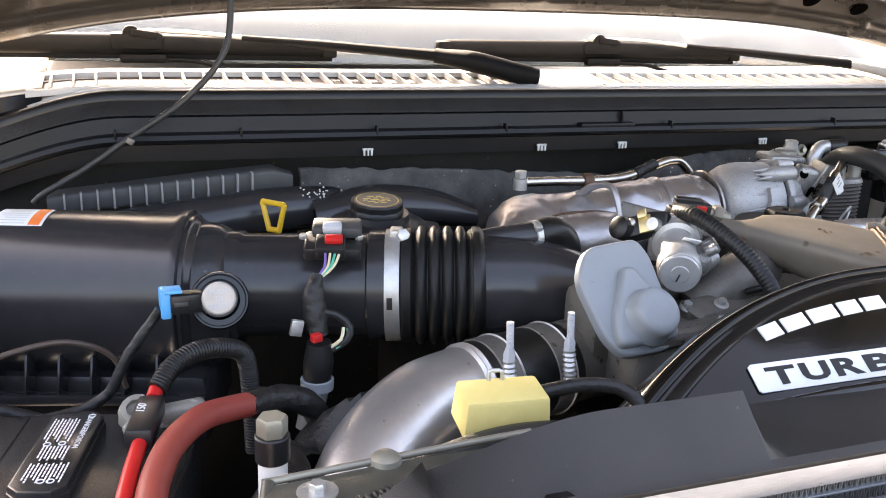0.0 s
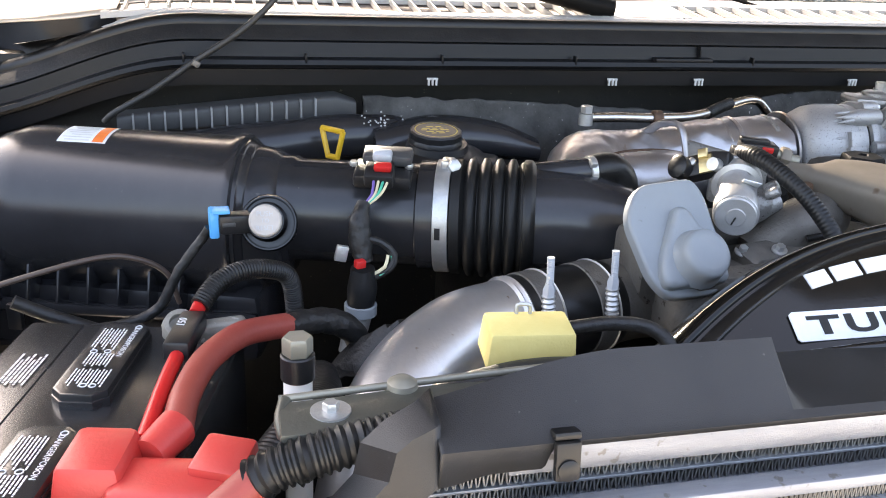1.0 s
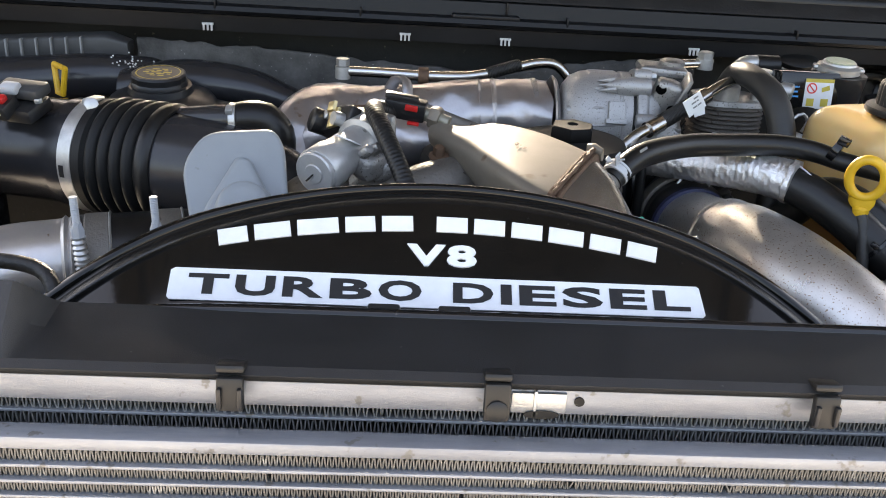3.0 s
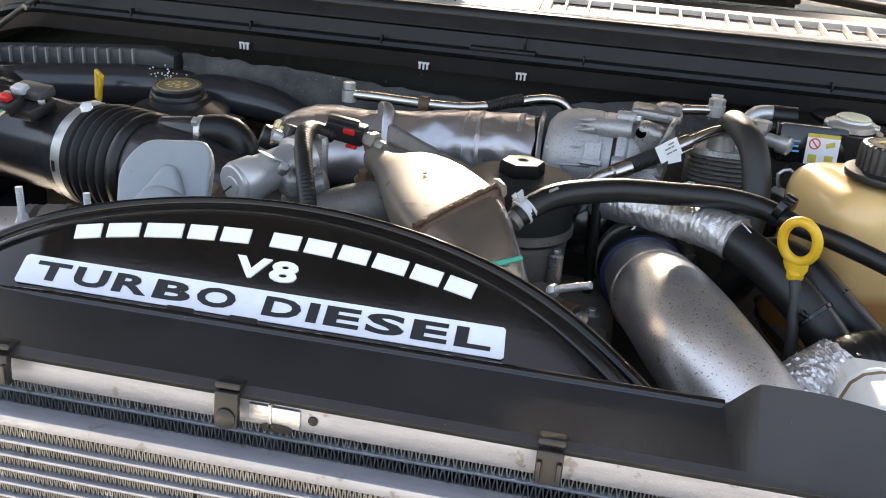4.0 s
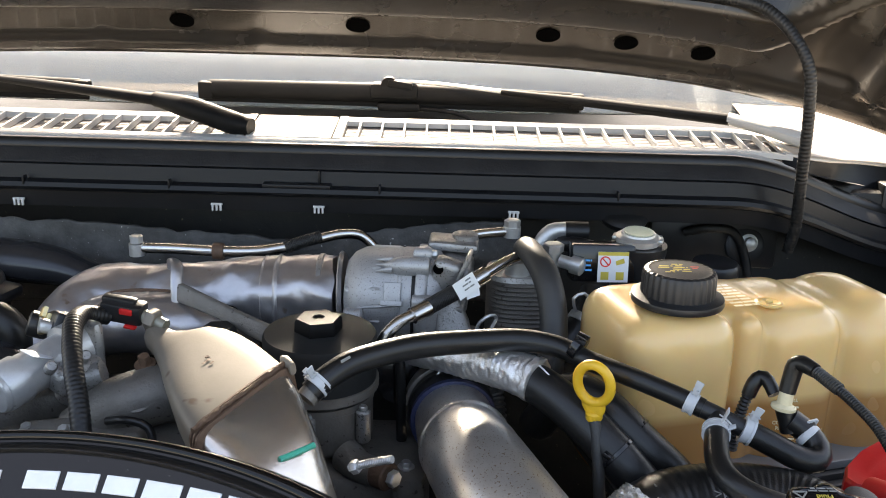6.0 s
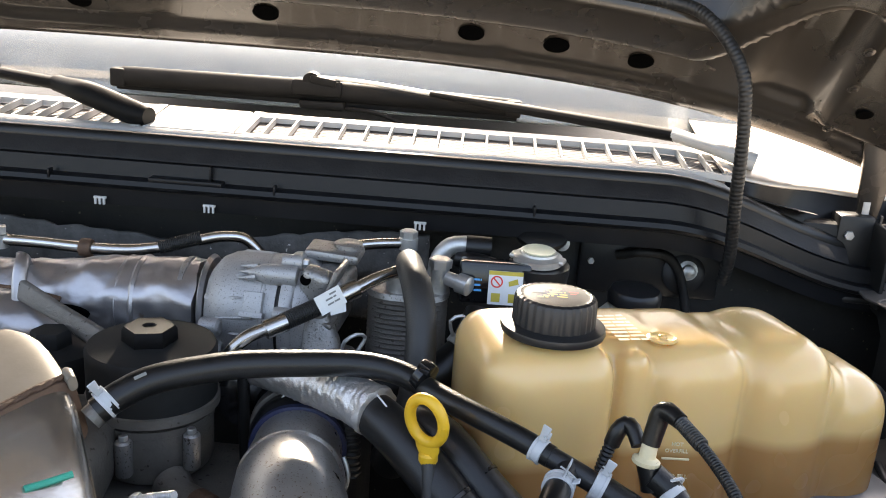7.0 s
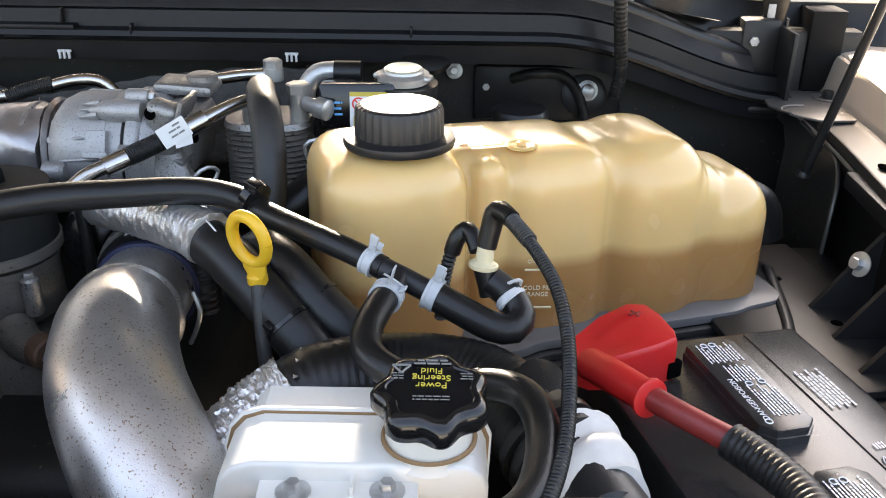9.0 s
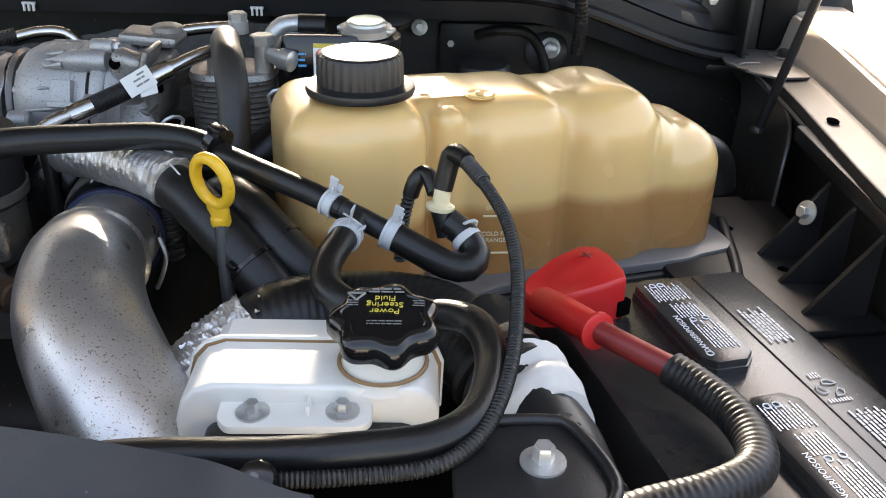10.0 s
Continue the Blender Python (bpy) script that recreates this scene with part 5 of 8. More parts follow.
for along, stud_x in ((0.020, 0.108), (0.086, 0.175)):
    part("band_clamp", lathe([(0.0468, along), (0.0478, along + 0.001), (0.0478, along + 0.021), (0.0468, along + 0.022)], c0, cdir, 44), CAST_DARK, cp, "stained steel band clamp")
    part("clamp_edge", lathe([(0.0476, along + 0.0215), (0.0492, along + 0.0225), (0.0476, along + 0.0240)], c0, cdir, 44), ZINC, cp)
    sy = 0.421 + (stud_x - 0.108) * 0.13
    part("stud", tube([(stud_x, sy, 1.275), (stud_x + 0.003, sy - 0.002, 1.20)], 0.0036, 14, ribs=(0.0016, 0.0004)), CLAMP, cp, "threaded pale zinc stud")
    part("nut", lathe([(0.006, 0), (0.0062, 0.008), (0.0045, 0.012), (0.0045, 0.014)], (stud_x + 0.001, sy, 1.236), (0, 0, 1), 6), CLAMP, cp)
    part("spring", tube([(stud_x + 0.001, sy, 1.237), (stud_x + 0.002, sy - 0.001, 1.222), (stud_x + 0.003, sy - 0.002, 1.206)], 0.0068, 14, ribs=(0.0050, 0.0018)), ZINC, cp)

yb = thing("foam_block", (0.04, 0.28, 1.25), "pale yellow foam block resting on a hose", "foam block")
part("block", block((0.0395, 0.283, 1.2665), (0.068, 0.040, 0.030), (4, 0, -6), 0.003, 2, (0.93, 0.92)), FOAM, yb)
part("clip", tube([(0.034, 0.296, 1.280), (0.034, 0.297, 1.289), (0.039, 0.296, 1.290), (0.044, 0.295, 1.289), (0.044, 0.295, 1.280)], 0.0016, 6), ZINC, yb, "small metal clip")
single("vacuum_hose", tube([(0.066, 0.285, 1.272), (0.105, 0.282, 1.276), (0.135, 0.275, 1.273), (0.148, 0.262, 1.262), (0.150, 0.25, 1.24)], 0.0058, 12), TAPE, "black rubber hose beside the foam block", "hose")
single("coolant_hose", tube([(-0.10, 0.235, 1.222), (-0.055, 0.242, 1.240), (-0.005, 0.250, 1.252), (0.05, 0.252, 1.256), (0.12, 0.245, 1.250), (0.20, 0.24, 1.235)], 0.0105, 18), RUBBER_GREY, "black printed coolant hose behind the shroud", "hose")

# ---- passenger-side corner ----
def battery(center, turn, name_seed, flip):
    bt = thing("battery", (*center[:2], center[2] - 0.19), "black car battery with vent caps and printed warnings", "battery", "batteries")
    m = pose(*center, 0, 0, turn)
    part("case", block((0, 0.006, -0.095), (0.194, 0.328, 0.19), bevel=0.006).moved(m), BATTERY, bt)
    part("lid_ridge", block((0.047 * flip, 0.006, 0.0002), (0.0010, 0.316, 0.0012), bevel=0.0003).moved(m), BATTERY, bt)
    for k in (-1, 1):
        y = k * 0.084
        c = part("vent_cap", prism([(-0.021, -0.054), (-0.012, -0.063), (0.012, -0.063), (0.021, -0.054), (0.021, 0.054), (0.012, 0.063), (-0.012, 0.063), (-0.021, 0.054)], m @ pose(0, y, 0), 0.013, 0.002), BATTERY, bt, "black vent cap with white print")
        part("cap_skirt", prism([(-0.0222, -0.0545), (-0.0125, -0.0645), (0.0125, -0.0645), (0.0222, -0.0545), (0.0222, 0.0545), (0.0125, 0.0645), (-0.0125, 0.0645), (-0.0222, 0.0545)], m @ pose(0, y, -0.001), 0.008, 0.001), BATTERY, c)
        mm = m @ pose(0, y, 0.0132, 0, 0, 90 * flip)
        columns = ([(-0.046 - 0.002 * (r % 2), -0.008 - 0.005 * (r % 3), 0.0035 - 0.0027 * r) for r in range(8)],
                   [(-0.002, 0.020 - 0.003 * (r % 2), 0.0070 - 0.0027 * r) for r in range(8)],
                   [(0.024 + 0.002 * (r % 2), 0.052 - 0.004 * (r % 3), 0.0135 - 0.0027 * r) for r in range(11)])
        for rows in columns:
            part("print", bars(rows, mm, 0.0013, 0.0006, name_seed + k), WHITE_PRINT, c)
        part("warning_words", lettering("DANGER/POISON", 0.0066, mm @ pose(-0.024, 0.0100, 0.0003), 0.0001, 1.0, 1.0), WHITE_PRINT, c)
        for ix, iy in ((-0.052, 0.0125), (0.050, 0.008), (0.050, 0.001), (-0.006, 0.001), (-0.005, -0.010)):
            ring = [mm @ Vector((ix + 0.0026 * math.cos(q * math.pi / 6), iy + 0.0026 * math.sin(q * math.pi / 6), 0.0003)) for q in range(13)]
            part("icon", tube(ring, 0.0005, 5), WHITE_PRINT, c)
    mm = m @ pose(0.062 * flip, 0, 0.0006, 0, 0, 90 * flip)

    def span(x0, x1, y):
        return (x0, x1, y) if flip > 0 else (-x1, -x0, y)

    part("print", bars([span(0.052 + 0.003 * (r % 2), 0.104 - 0.005 * (r % 3), 0.006 - 0.0032 * r) for r in range(7)], mm, 0.0020, 0.0008, name_seed + 5), GREY_PRINT, bt)
    part("print", bars([span(-0.098 + 0.004 * (r % 3), -0.036 - 0.004 * (r % 2), 0.004 - 0.0034 * r) for r in range(8)], mm, 0.0020, 0.0008, name_seed + 9), GREY_PRINT, bt)
    # three chasing arrows as bent strokes
    for k in range(3):
        q0 = math.radians(90 + 120 * k)
        loop = [mm @ Vector((-0.010 * flip + rr * math.cos(q0 + q), 0.001 + rr * math.sin(q0 + q), 0.0003)) for rr, q in ((0.0095, -0.55), (0.0105, 0.0), (0.0095, 0.55), (0.0060, 0.85), (0.0050, 0.35), (0.0055, -0.25), (0.0095, -0.55))]
        part("icon", tube(loop, 0.0005, 5), GREY_PRINT, bt)
    part("print", bars([span(-0.026, -0.022, 0.010 - 0.0024 * r) for r in range(8)], mm, 0.0014, 0.0007, name_seed + 12), GREY_PRINT, bt)
    part("print", bars([span(0.003, 0.010, 0.006 - 0.0024 * r) for r in range(4)], mm, 0.0014, 0.0007, name_seed + 13), GREY_PRINT, bt)
    return bt


battery((-0.295, 0.332, 1.1975), -13, 3, -1)
rt = thing("terminal_cover", (-0.24, 0.25, 1.19), "sun-faded red battery terminal cover", "terminal cover", "battery terminal covers")
part("cover", block((-0.262, 0.250, 1.212), (0.050, 0.060, 0.034), (0, 0, -12), 0.006, 2, (0.8, 0.85)).join(block((-0.215, 0.225, 1.206), (0.085, 0.055, 0.026), (0, 0, -12), 0.007, 2, (0.9, 0.8))), RED_FADED, rt)
part("spout", tube([(-0.232, 0.258, 1.212), (-0.214, 0.285, 1.216)], [0.013, 0.0145], 16), RED_FADED, rt)
part("side_box", block((-0.182, 0.232, 1.212), (0.036, 0.036, 0.034), (10, 0, -25), 0.004), RED_FADED, rt)
fl = thing("fusible_link", (-0.21, 0.41, 1.19), "black fuse link holder with white number on a red cable", "fuse holder")
part("holder", block((-0.211, 0.410, 1.226), (0.021, 0.070, 0.017), (-3, 0, -11), 0.003), BLACK, fl)
part("lettering", lettering("150", 0.0095, basis((-0.2105, 0.415, 1.2352), (0.2, 0.95, 0.03), (-0.95, 0.2, 0.1)), 0.0002), WHITE_PRINT, fl)
part("cable", tube([(-0.217, 0.376, 1.224), (-0.225, 0.335, 1.222), (-0.236, 0.275, 1.214)], 0.0060, 12), RED, fl, "bright red cable")
part("cable_end", tube([(-0.204, 0.444, 1.228), (-0.200, 0.458, 1.231)], 0.0062, 12), RED, fl)
part("conduit", tube([(-0.200, 0.456, 1.231), (-0.186, 0.472, 1.243), (-0.165, 0.486, 1.249), (-0.138, 0.503, 1.243), (-0.118, 0.52, 1.225), (-0.112, 0.53, 1.18), (-0.11, 0.53, 1.12)], 0.0092, 16, step=0.0011, ribs=(0.0030, 0.0009)), LOOM, fl, "black corrugated conduit")
part("bracket", crumple(lathe([(0.0120, -0.008), (0.0155, -0.007), (0.0160, 0.004), (0.0145, 0.007), (0.0095, 0.0075), (0.0090, 0.004)], (-0.216, 0.440, 1.218), (0.1, -0.5, 0.86), 28).join(
    block((-0.186, 0.446, 1.212), (0.050, 0.016, 0.018), (0, 0, 8), 0.004)), 0.0012, 120), WORN_ZINC, fl, "pale corroded cable clamp")
part("bolt", hexbolt((-0.221, 0.428, 1.212), 0.0058, 0.009, (-0.3, -0.8, 0.4), 0.0085), WORN_ZINC, fl)
part("bolt", tube([(-0.170, 0.447, 1.210), (-0.150, 0.446, 1.211)], 0.0034, 8), ZINC, fl)
part("bolt", hexbolt((-0.167, 0.448, 1.206), 0.005, 0.012, (1, -0.1, 0)), ZINC, fl)
bc = thing("battery_cable", (-0.19, 0.35, 1.15), "thick sun-faded red battery cable", "cable", "battery cables")
part("cable", tube([(-0.214, 0.282, 1.216), (-0.209, 0.322, 1.220), (-0.194, 0.370, 1.223), (-0.168, 0.415, 1.220), (-0.142, 0.440, 1.213), (-0.122, 0.456, 1.207)], 0.0112, 18), RED_OLD, bc)
part("tape_end", crumple(tube([(-0.126, 0.453, 1.208), (-0.108, 0.466, 1.204), (-0.085, 0.478, 1.198), (-0.060, 0.486, 1.180), (-0.050, 0.490, 1.14)], [0.0116, 0.0120, 0.0125, 0.0120, 0.011], 18, step=0.003), 0.0014, 130), TAPE, bc, "black taped splice")
part("cable", tube([(-0.232, 0.150, 1.196), (-0.212, 0.155, 1.210), (-0.188, 0.168, 1.226), (-0.164, 0.181, 1.239)], 0.0118, 16), RED_OLD, bc)
part("conduit", tube([(-0.166, 0.182, 1.238), (-0.150, 0.180, 1.247), (-0.125, 0.180, 1.254), (-0.095, 0.182, 1.259), (-0.050, 0.185, 1.258), (0.0, 0.195, 1.250)], 0.0142, 18, ribs=(0.0058, 0.0022)), LOOM, bc, "large corrugated conduit")
single("wire_conduit", tube([(-0.140, 0.178, 1.240), (-0.118, 0.180, 1.256), (-0.085, 0.186, 1.266), (-0.045, 0.192, 1.264), (0.0, 0.20, 1.255)], 0.0075, 14, ribs=(0.0042, 0.0014)), LOOM, "thin black corrugated conduit over the bracket", "conduit")
single("braided_conduit", tube([(-0.185, 0.235, 1.165), (-0.155, 0.275, 1.18), (-0.125, 0.32, 1.19), (-0.105, 0.36, 1.185), (-0.10, 0.42, 1.17)], 0.017, 22, step=0.0014, ribs=(0.0042, 0.0007)), LOOM, "black braided conduit beside the battery", "conduit")
single("bay_conduit", tube([(-0.050, 0.265, 1.200), (-0.035, 0.272, 1.228), (-0.012, 0.276, 1.235), (0.015, 0.272, 1.225), (0.03, 0.268, 1.20)], 0.0085, 14, ribs=(0.0045, 0.0016)), LOOM, "black corrugated conduit in front of the charge pipe", "conduit")
ro = thing("hold_down_bolt", (-0.129, 0.30, 1.13), "battery hold-down bolt with a hex head and white sleeve", "bolt")
part("hex_head", lathe([(0.0105, 0), (0.0112, 0.001), (0.0112, 0.012), (0.0100, 0.014)], (-0.129, 0.297, 1.261), (0, 0, 1), 6), OLIVE, ro)
part("collar", lathe([(0.0115, 0), (0.0125, 0.001), (0.0125, 0.019), (0.0115, 0.020)], (-0.129, 0.297, 1.241), (0, 0, 1), 24), BLACK, ro)
part("sleeve", lathe([(0.0105, 0), (0.0105, 0.145)], (-0.129, 0.297, 1.098), (0, 0, 1), 24), WHITE, ro, "white plastic sleeve")
sb = thing("support_bracket", (-0.08, 0.21, 1.24), "pale olive steel radiator support bracket with a bolt", "bracket")
part("plate", prism([(-0.075, -0.022), (0.105, -0.030), (0.115, 0.012), (0.03, 0.016), (-0.072, 0.014)], pose(-0.075, 0.212, 1.258, 3, 0, 3), 0.008, 0.002), OLIVE_DARK, sb)
# lighter olive than the plate: the edge's highlight put into the colour
part("rim", tube([(-0.147, 0.226, 1.2665), (-0.08, 0.231, 1.267), (0.0, 0.234, 1.269), (0.04, 0.233, 1.271)], 0.0026, 10), OLIVE, sb)
part("front_lip", tube([(-0.143, 0.226, 1.265), (-0.147, 0.208, 1.260), (-0.140, 0.194, 1.254), (-0.10, 0.188, 1.250)], 0.0045, 12), OLIVE_DARK, sb)
part("boss", lathe([(0.012, 0), (0.010, 0.008), (0.006, 0.011), (0.003, 0.012)], (-0.066, 0.230, 1.262), (0, 0, 1), 20), OLIVE, sb)
part("bolt", hexbolt((-0.116, 0.208, 1.2665), 0.0055, 0.006, (0, 0, 1), 0.013), ZINC, sb)
single("speed_cable", tube([(-0.46, 0.56, 1.19), (-0.38, 0.575, 1.212), (-0.30, 0.588, 1.228), (-0.262, 0.592, 1.224), (-0.235, 0.596, 1.205), (-0.225, 0.60, 1.17)], 0.0028, 10), BROWN_CABLE, "thin brown cable in front of the filter housing", "cable")
single("fender_lead", tube([(-0.37, 0.545, 1.205), (-0.345, 0.548, 1.190), (-0.315, 0.545, 1.178), (-0.28, 0.54, 1.165)], 0.0066, 14), TAPE, "short taped lead behind the battery", "cable")
rag = [[(-0.10 + 0.085 * i / 8, 0.40 + 0.05 * k / 5 + 0.03 * i / 8, 1.165 + 0.03 * (i / 8) ** 2 + 0.012 * math.sin(i * 0.9 + k) + 0.012 * math.sin(math.pi * k / 5)) for i in range(9)] for k in range(6)]
thicken(single("heat_wrap", sheet(rag), TAPE, "loose grey wrap around the wiring", "wrap"), 0.0015)


# ---- firewall side of the engine ----
rbx = thing("heater_box", (-0.14, 0.95, 1.2), "dark grey ribbed plastic heater box edge", "heater box")
part("cover", loft([((-0.305, 0.930, 1.285), (0, 0.022, 0), (0, 0, 0.012), 6), ((-0.10, 0.948, 1.297), (0, 0.022, 0), (0, 0, 0.016), 6), ((-0.02, 0.955, 1.300), (0, 0.022, 0), (0, 0, 0.018), 6), ((0.008, 0.957, 1.296), (0, 0.016, 0), (0, 0, 0.012), 6)], 24), GREY_BOX, rbx)
for k in range(13):
    t = k / 12
    # ribs paler than the box cover
    part("rib", block((-0.285 + 0.235 * t, 0.909 + 0.019 * t, 1.288 + 0.012 * t), (0.0024, 0.010, 0.024 + 0.008 * t), (0, 0, 4), 0.0006), PALE_RIB, rbx)
hd = thing("heater_duct", (-0.1, 0.88, 1.2), "long black rounded duct below the heater box", "duct")
part("duct", tube([(-0.34, 0.865, 1.225), (-0.20, 0.875, 1.250), (-0.05, 0.888, 1.268), (0.04, 0.895, 1.272), (0.075, 0.895, 1.268)], [0.040, 0.036, 0.032, 0.028, 0.022], 24), SATIN, hd)
sp = random.Random(8)
fl_ = Shape()
for k in range(46):
    p = Vector((0.03 + sp.gauss(0, 0.014), 0.872 + sp.uniform(-0.004, 0.012), 1.294 + sp.gauss(0, 0.004)))
    fl_.join(block(p, (0.0018, 0.0018, 0.0012), (sp.uniform(0, 90), 0, sp.uniform(0, 90)), 0))
part("flake", fl_, GREY_PRINT, hd, "pale flaking residue")["kind"] = "stuff"
cb = thing("valve_cover", (0.2, 0.86, 1.18), "black plastic valve cover end beside the oil filler", "cover")
part("cover", loft(smooth_sections([((0.02, 0.87, 1.262), (0, 0.03, 0), (0, 0, 0.025)), ((0.10, 0.875, 1.275), (0, 0.036, 0), (0, 0, 0.028)), ((0.19, 0.875, 1.268), (0, 0.032, 0), (0, 0, 0.026)), ((0.25, 0.87, 1.255), (0, 0.024, 0), (0, 0, 0.016))], 4), 24), SATIN, cb)
of = thing("oil_filler", (0.085, 0.80, 1.15), "black oil filler neck with a yellow-printed cap", "oil filler")
part("neck", lathe([(0.066, 0), (0.068, 0.060), (0.068, 0.078), (0.0655, 0.082), (0.0655, 0.088), (0.067, 0.090), (0.067, 0.098), (0.063, 0.103), (0.046, 0.109), (0.040, 0.112), (0.038, 0.120)], (0.090, 0.806, 1.168), (0, -0.1, 1), 52), BLACK, of)
part("neck_ear", block((0.150, 0.800, 1.258), (0.050, 0.044, 0.018), (0, 6, -14), 0.007), BLACK, of)
oc = part("cap", lathe([(0.0330, 0), (0.0350, 0.001), (0.0350, 0.007), (0.0335, 0.009), (0.0340, 0.016), (0.0320, 0.0185), (0.0300, 0.0185), (0.0290, 0.0175)], (0.088, 0.797, 1.284), (0, -0.1, 1), 48, wave=(12, 0.04)), BLACK, of, "black fluted cap")
cm = basis((0.088, 0.7953, 1.3022), (1, 0, 0), (0, 1, 0.1))
ring = Shape()
for k in range(40):
    a0, a1 = 2 * math.pi * k / 40, 2 * math.pi * (k + 1) / 40
    ring.add([cm @ Vector((r * math.cos(a), r * math.sin(a), 0.0004)) for a in (a0, a1) for r in (0.0262, 0.0274)], [(0, 1, 3, 2)])
part("printed_ring", ring, YELLOW_PRINT, oc)
part("printed_marks", bars([(-0.010, 0.009, 0.011), (-0.017, 0.015, 0.005), (-0.019, 0.019, -0.001), (-0.014, 0.016, -0.007), (-0.008, 0.009, -0.013)], cm, 0.0026, 0.003, 12), YELLOW_PRINT, oc)
dh = thing("engine_dipstick", (-0.04, 0.815, 1.22), "yellow plastic dipstick handle, triangular and open", "dipstick")
hb = basis((-0.042, 0.812, 1.264), (0.66, -0.75, 0.05), (0.05, 0.1, 1)) @ Matrix.Diagonal((0.92, 0.86, 1, 1))
frame_bits = Shape()
for a, b in (((-0.019, 0.042), (0.019, 0.040)), ((-0.019, 0.042), (-0.006, 0.0)), ((0.019, 0.040), (0.010, 0.0)), ((-0.008, 0.002), (0.012, 0.002))):
    frame_bits.join(tube([hb @ Vector((*a, 0)), hb @ Vector((*b, 0))], 0.0036, 8))
part("handle", frame_bits, YELLOW, dh)
part("tube", tube([(-0.038, 0.812, 1.258), (-0.030, 0.815, 1.20)], 0.0055, 10), YELLOW, dh)
single("harness_clip", block((-0.075, 0.835, 1.225), (0.030, 0.010, 0.012), (0, 10, 0), 0.002), RED_FADED, "small red clip behind the intake tube", "clip")

# turbo and its shields
tb = thing("turbocharger", (0.42, 0.80, 1.15), "silver heat-shielded turbocharger pipe across the engine", "turbocharger")
part("shield", crumple(tube([(0.250, 0.700, 1.205), (0.262, 0.745, 1.238), (0.300, 0.790, 1.252), (0.37, 0.800, 1.254), (0.46, 0.802, 1.258), (0.58, 0.798, 1.264)], [0.034, 0.042, 0.049, 0.044, 0.051, 0.052], 60, step=0.004), 0.0055, 22), SHIELD, tb)
part("outlet", crumple(tube([(0.270, 0.735, 1.222), (0.315, 0.725, 1.248), (0.375, 0.722, 1.252), (0.42, 0.735, 1.238), (0.44, 0.75, 1.20)], [0.030, 0.036, 0.036, 0.036, 0.034], 44, step=0.004), 0.003, 25), SHIELD, tb)
part("gasket_line", tube([(0.268, 0.742, 1.262), (0.32, 0.750, 1.279), (0.38, 0.752, 1.281), (0.43, 0.755, 1.272)], 0.0035, 8), RUST, tb)
part("strap", tube([(0.376, 0.792, 1.296), (0.384, 0.768, 1.314), (0.396, 0.744, 1.318), (0.399, 0.728, 1.300), (0.402, 0.718, 1.270), (0.405, 0.710, 1.235)], 0.0075, 16, flat=0.55), SHIELD, tb, "bright bent strap")
part("seam", lathe([(0.0525, 0), (0.0545, 0.003), (0.0525, 0.006)], (0.505, 0.801, 1.260), (1, 0, 0.04), 36), SHIELD, tb)
part("seam", lathe([(0.0515, 0), (0.0535, 0.002), (0.0515, 0.004)], (0.488, 0.801, 1.259), (1, 0, 0.04), 36), SHIELD, tb)
part("strut", loft([((0.405, 0.722, 1.292), (0.004, 0.002, 0), (0, 0.004, 0.010), 4), ((0.455, 0.694, 1.283), (0.004, 0.002, 0), (0, 0.004, 0.008), 4), ((0.520, 0.660, 1.268), (0.004, 0.002, 0), (0, 0.004, 0.010), 4)], 16), CAST_DARK, tb, "dark flat strut")
# the shade under the shield, painted as a black disc
part("gap_shade", loft([((0.440, 0.745, 1.262), (0.026, 0, 0), (0, -0.002, 0.010)), ((0.442, 0.742, 1.261), (0.024, 0, 0), (0, -0.002, 0.009))], 20), HOLE_SHADE, tb, "black disc for the shade in the gap under the shield")
part("shield_lip", lathe([(0.0560, 0), (0.0580, 0.002), (0.0540, 0.006)], (0.583, 0.798, 1.264), (1, 0, 0.04), 36), SHIELD, tb)
part("end_flange", lathe([(0.0525, 0), (0.0545, 0.002), (0.0545, 0.007), (0.050, 0.009)], (0.556, 0.800, 1.262), (1, 0, 0.04), 36), CAST, tb)
ol = thing("oil_feed_line", (0.40, 0.85, 1.29), "steel oil feed line with banjo bolts", "pipe")
part("pipe", tube([(0.313, 0.850, 1.304), (0.36, 0.850, 1.304), (0.42, 0.848, 1.303), (0.47, 0.850, 1.304), (0.505, 0.858, 1.308)], 0.0068, 14), STEEL, ol)
part("banjo", lathe([(0.010, 0), (0.010, 0.016)], (0.313, 0.850, 1.294), (0, 0, 1), 18), ZINC, ol)
part("bolt_head", lathe([(0.0085, 0), (0.009, 0.009), (0.007, 0.010)], (0.313, 0.850, 1.311), (0, 0, 1), 6), ZINC, ol)
part("clip_nut", lathe([(0.010, -0.006), (0.0115, -0.004), (0.0115, 0.006), (0.010, 0.008)], (0.418, 0.848, 1.303), (1, 0, 0), 8), RUST, ol)
part("braid", tube([(0.503, 0.857, 1.307), (0.525, 0.866, 1.313), (0.548, 0.875, 1.318)], 0.0085, 16, ribs=(0.0022, 0.0007)), TAPE, ol, "black braided section")
part("upper_pipe", tube([(0.545, 0.874, 1.315), (0.575, 0.880, 1.321), (0.60, 0.885, 1.318), (0.62, 0.885, 1.300)], 0.0068, 14), STEEL, ol)
rl = thing("wastegate_link", (0.57, 0.85, 1.2), "small rusty actuator link", "link")
part("link", tube([(0.52, 0.84, 1.265), (0.56, 0.835, 1.285), (0.585, 0.84, 1.262)], 0.006, 10), RUST, rl)
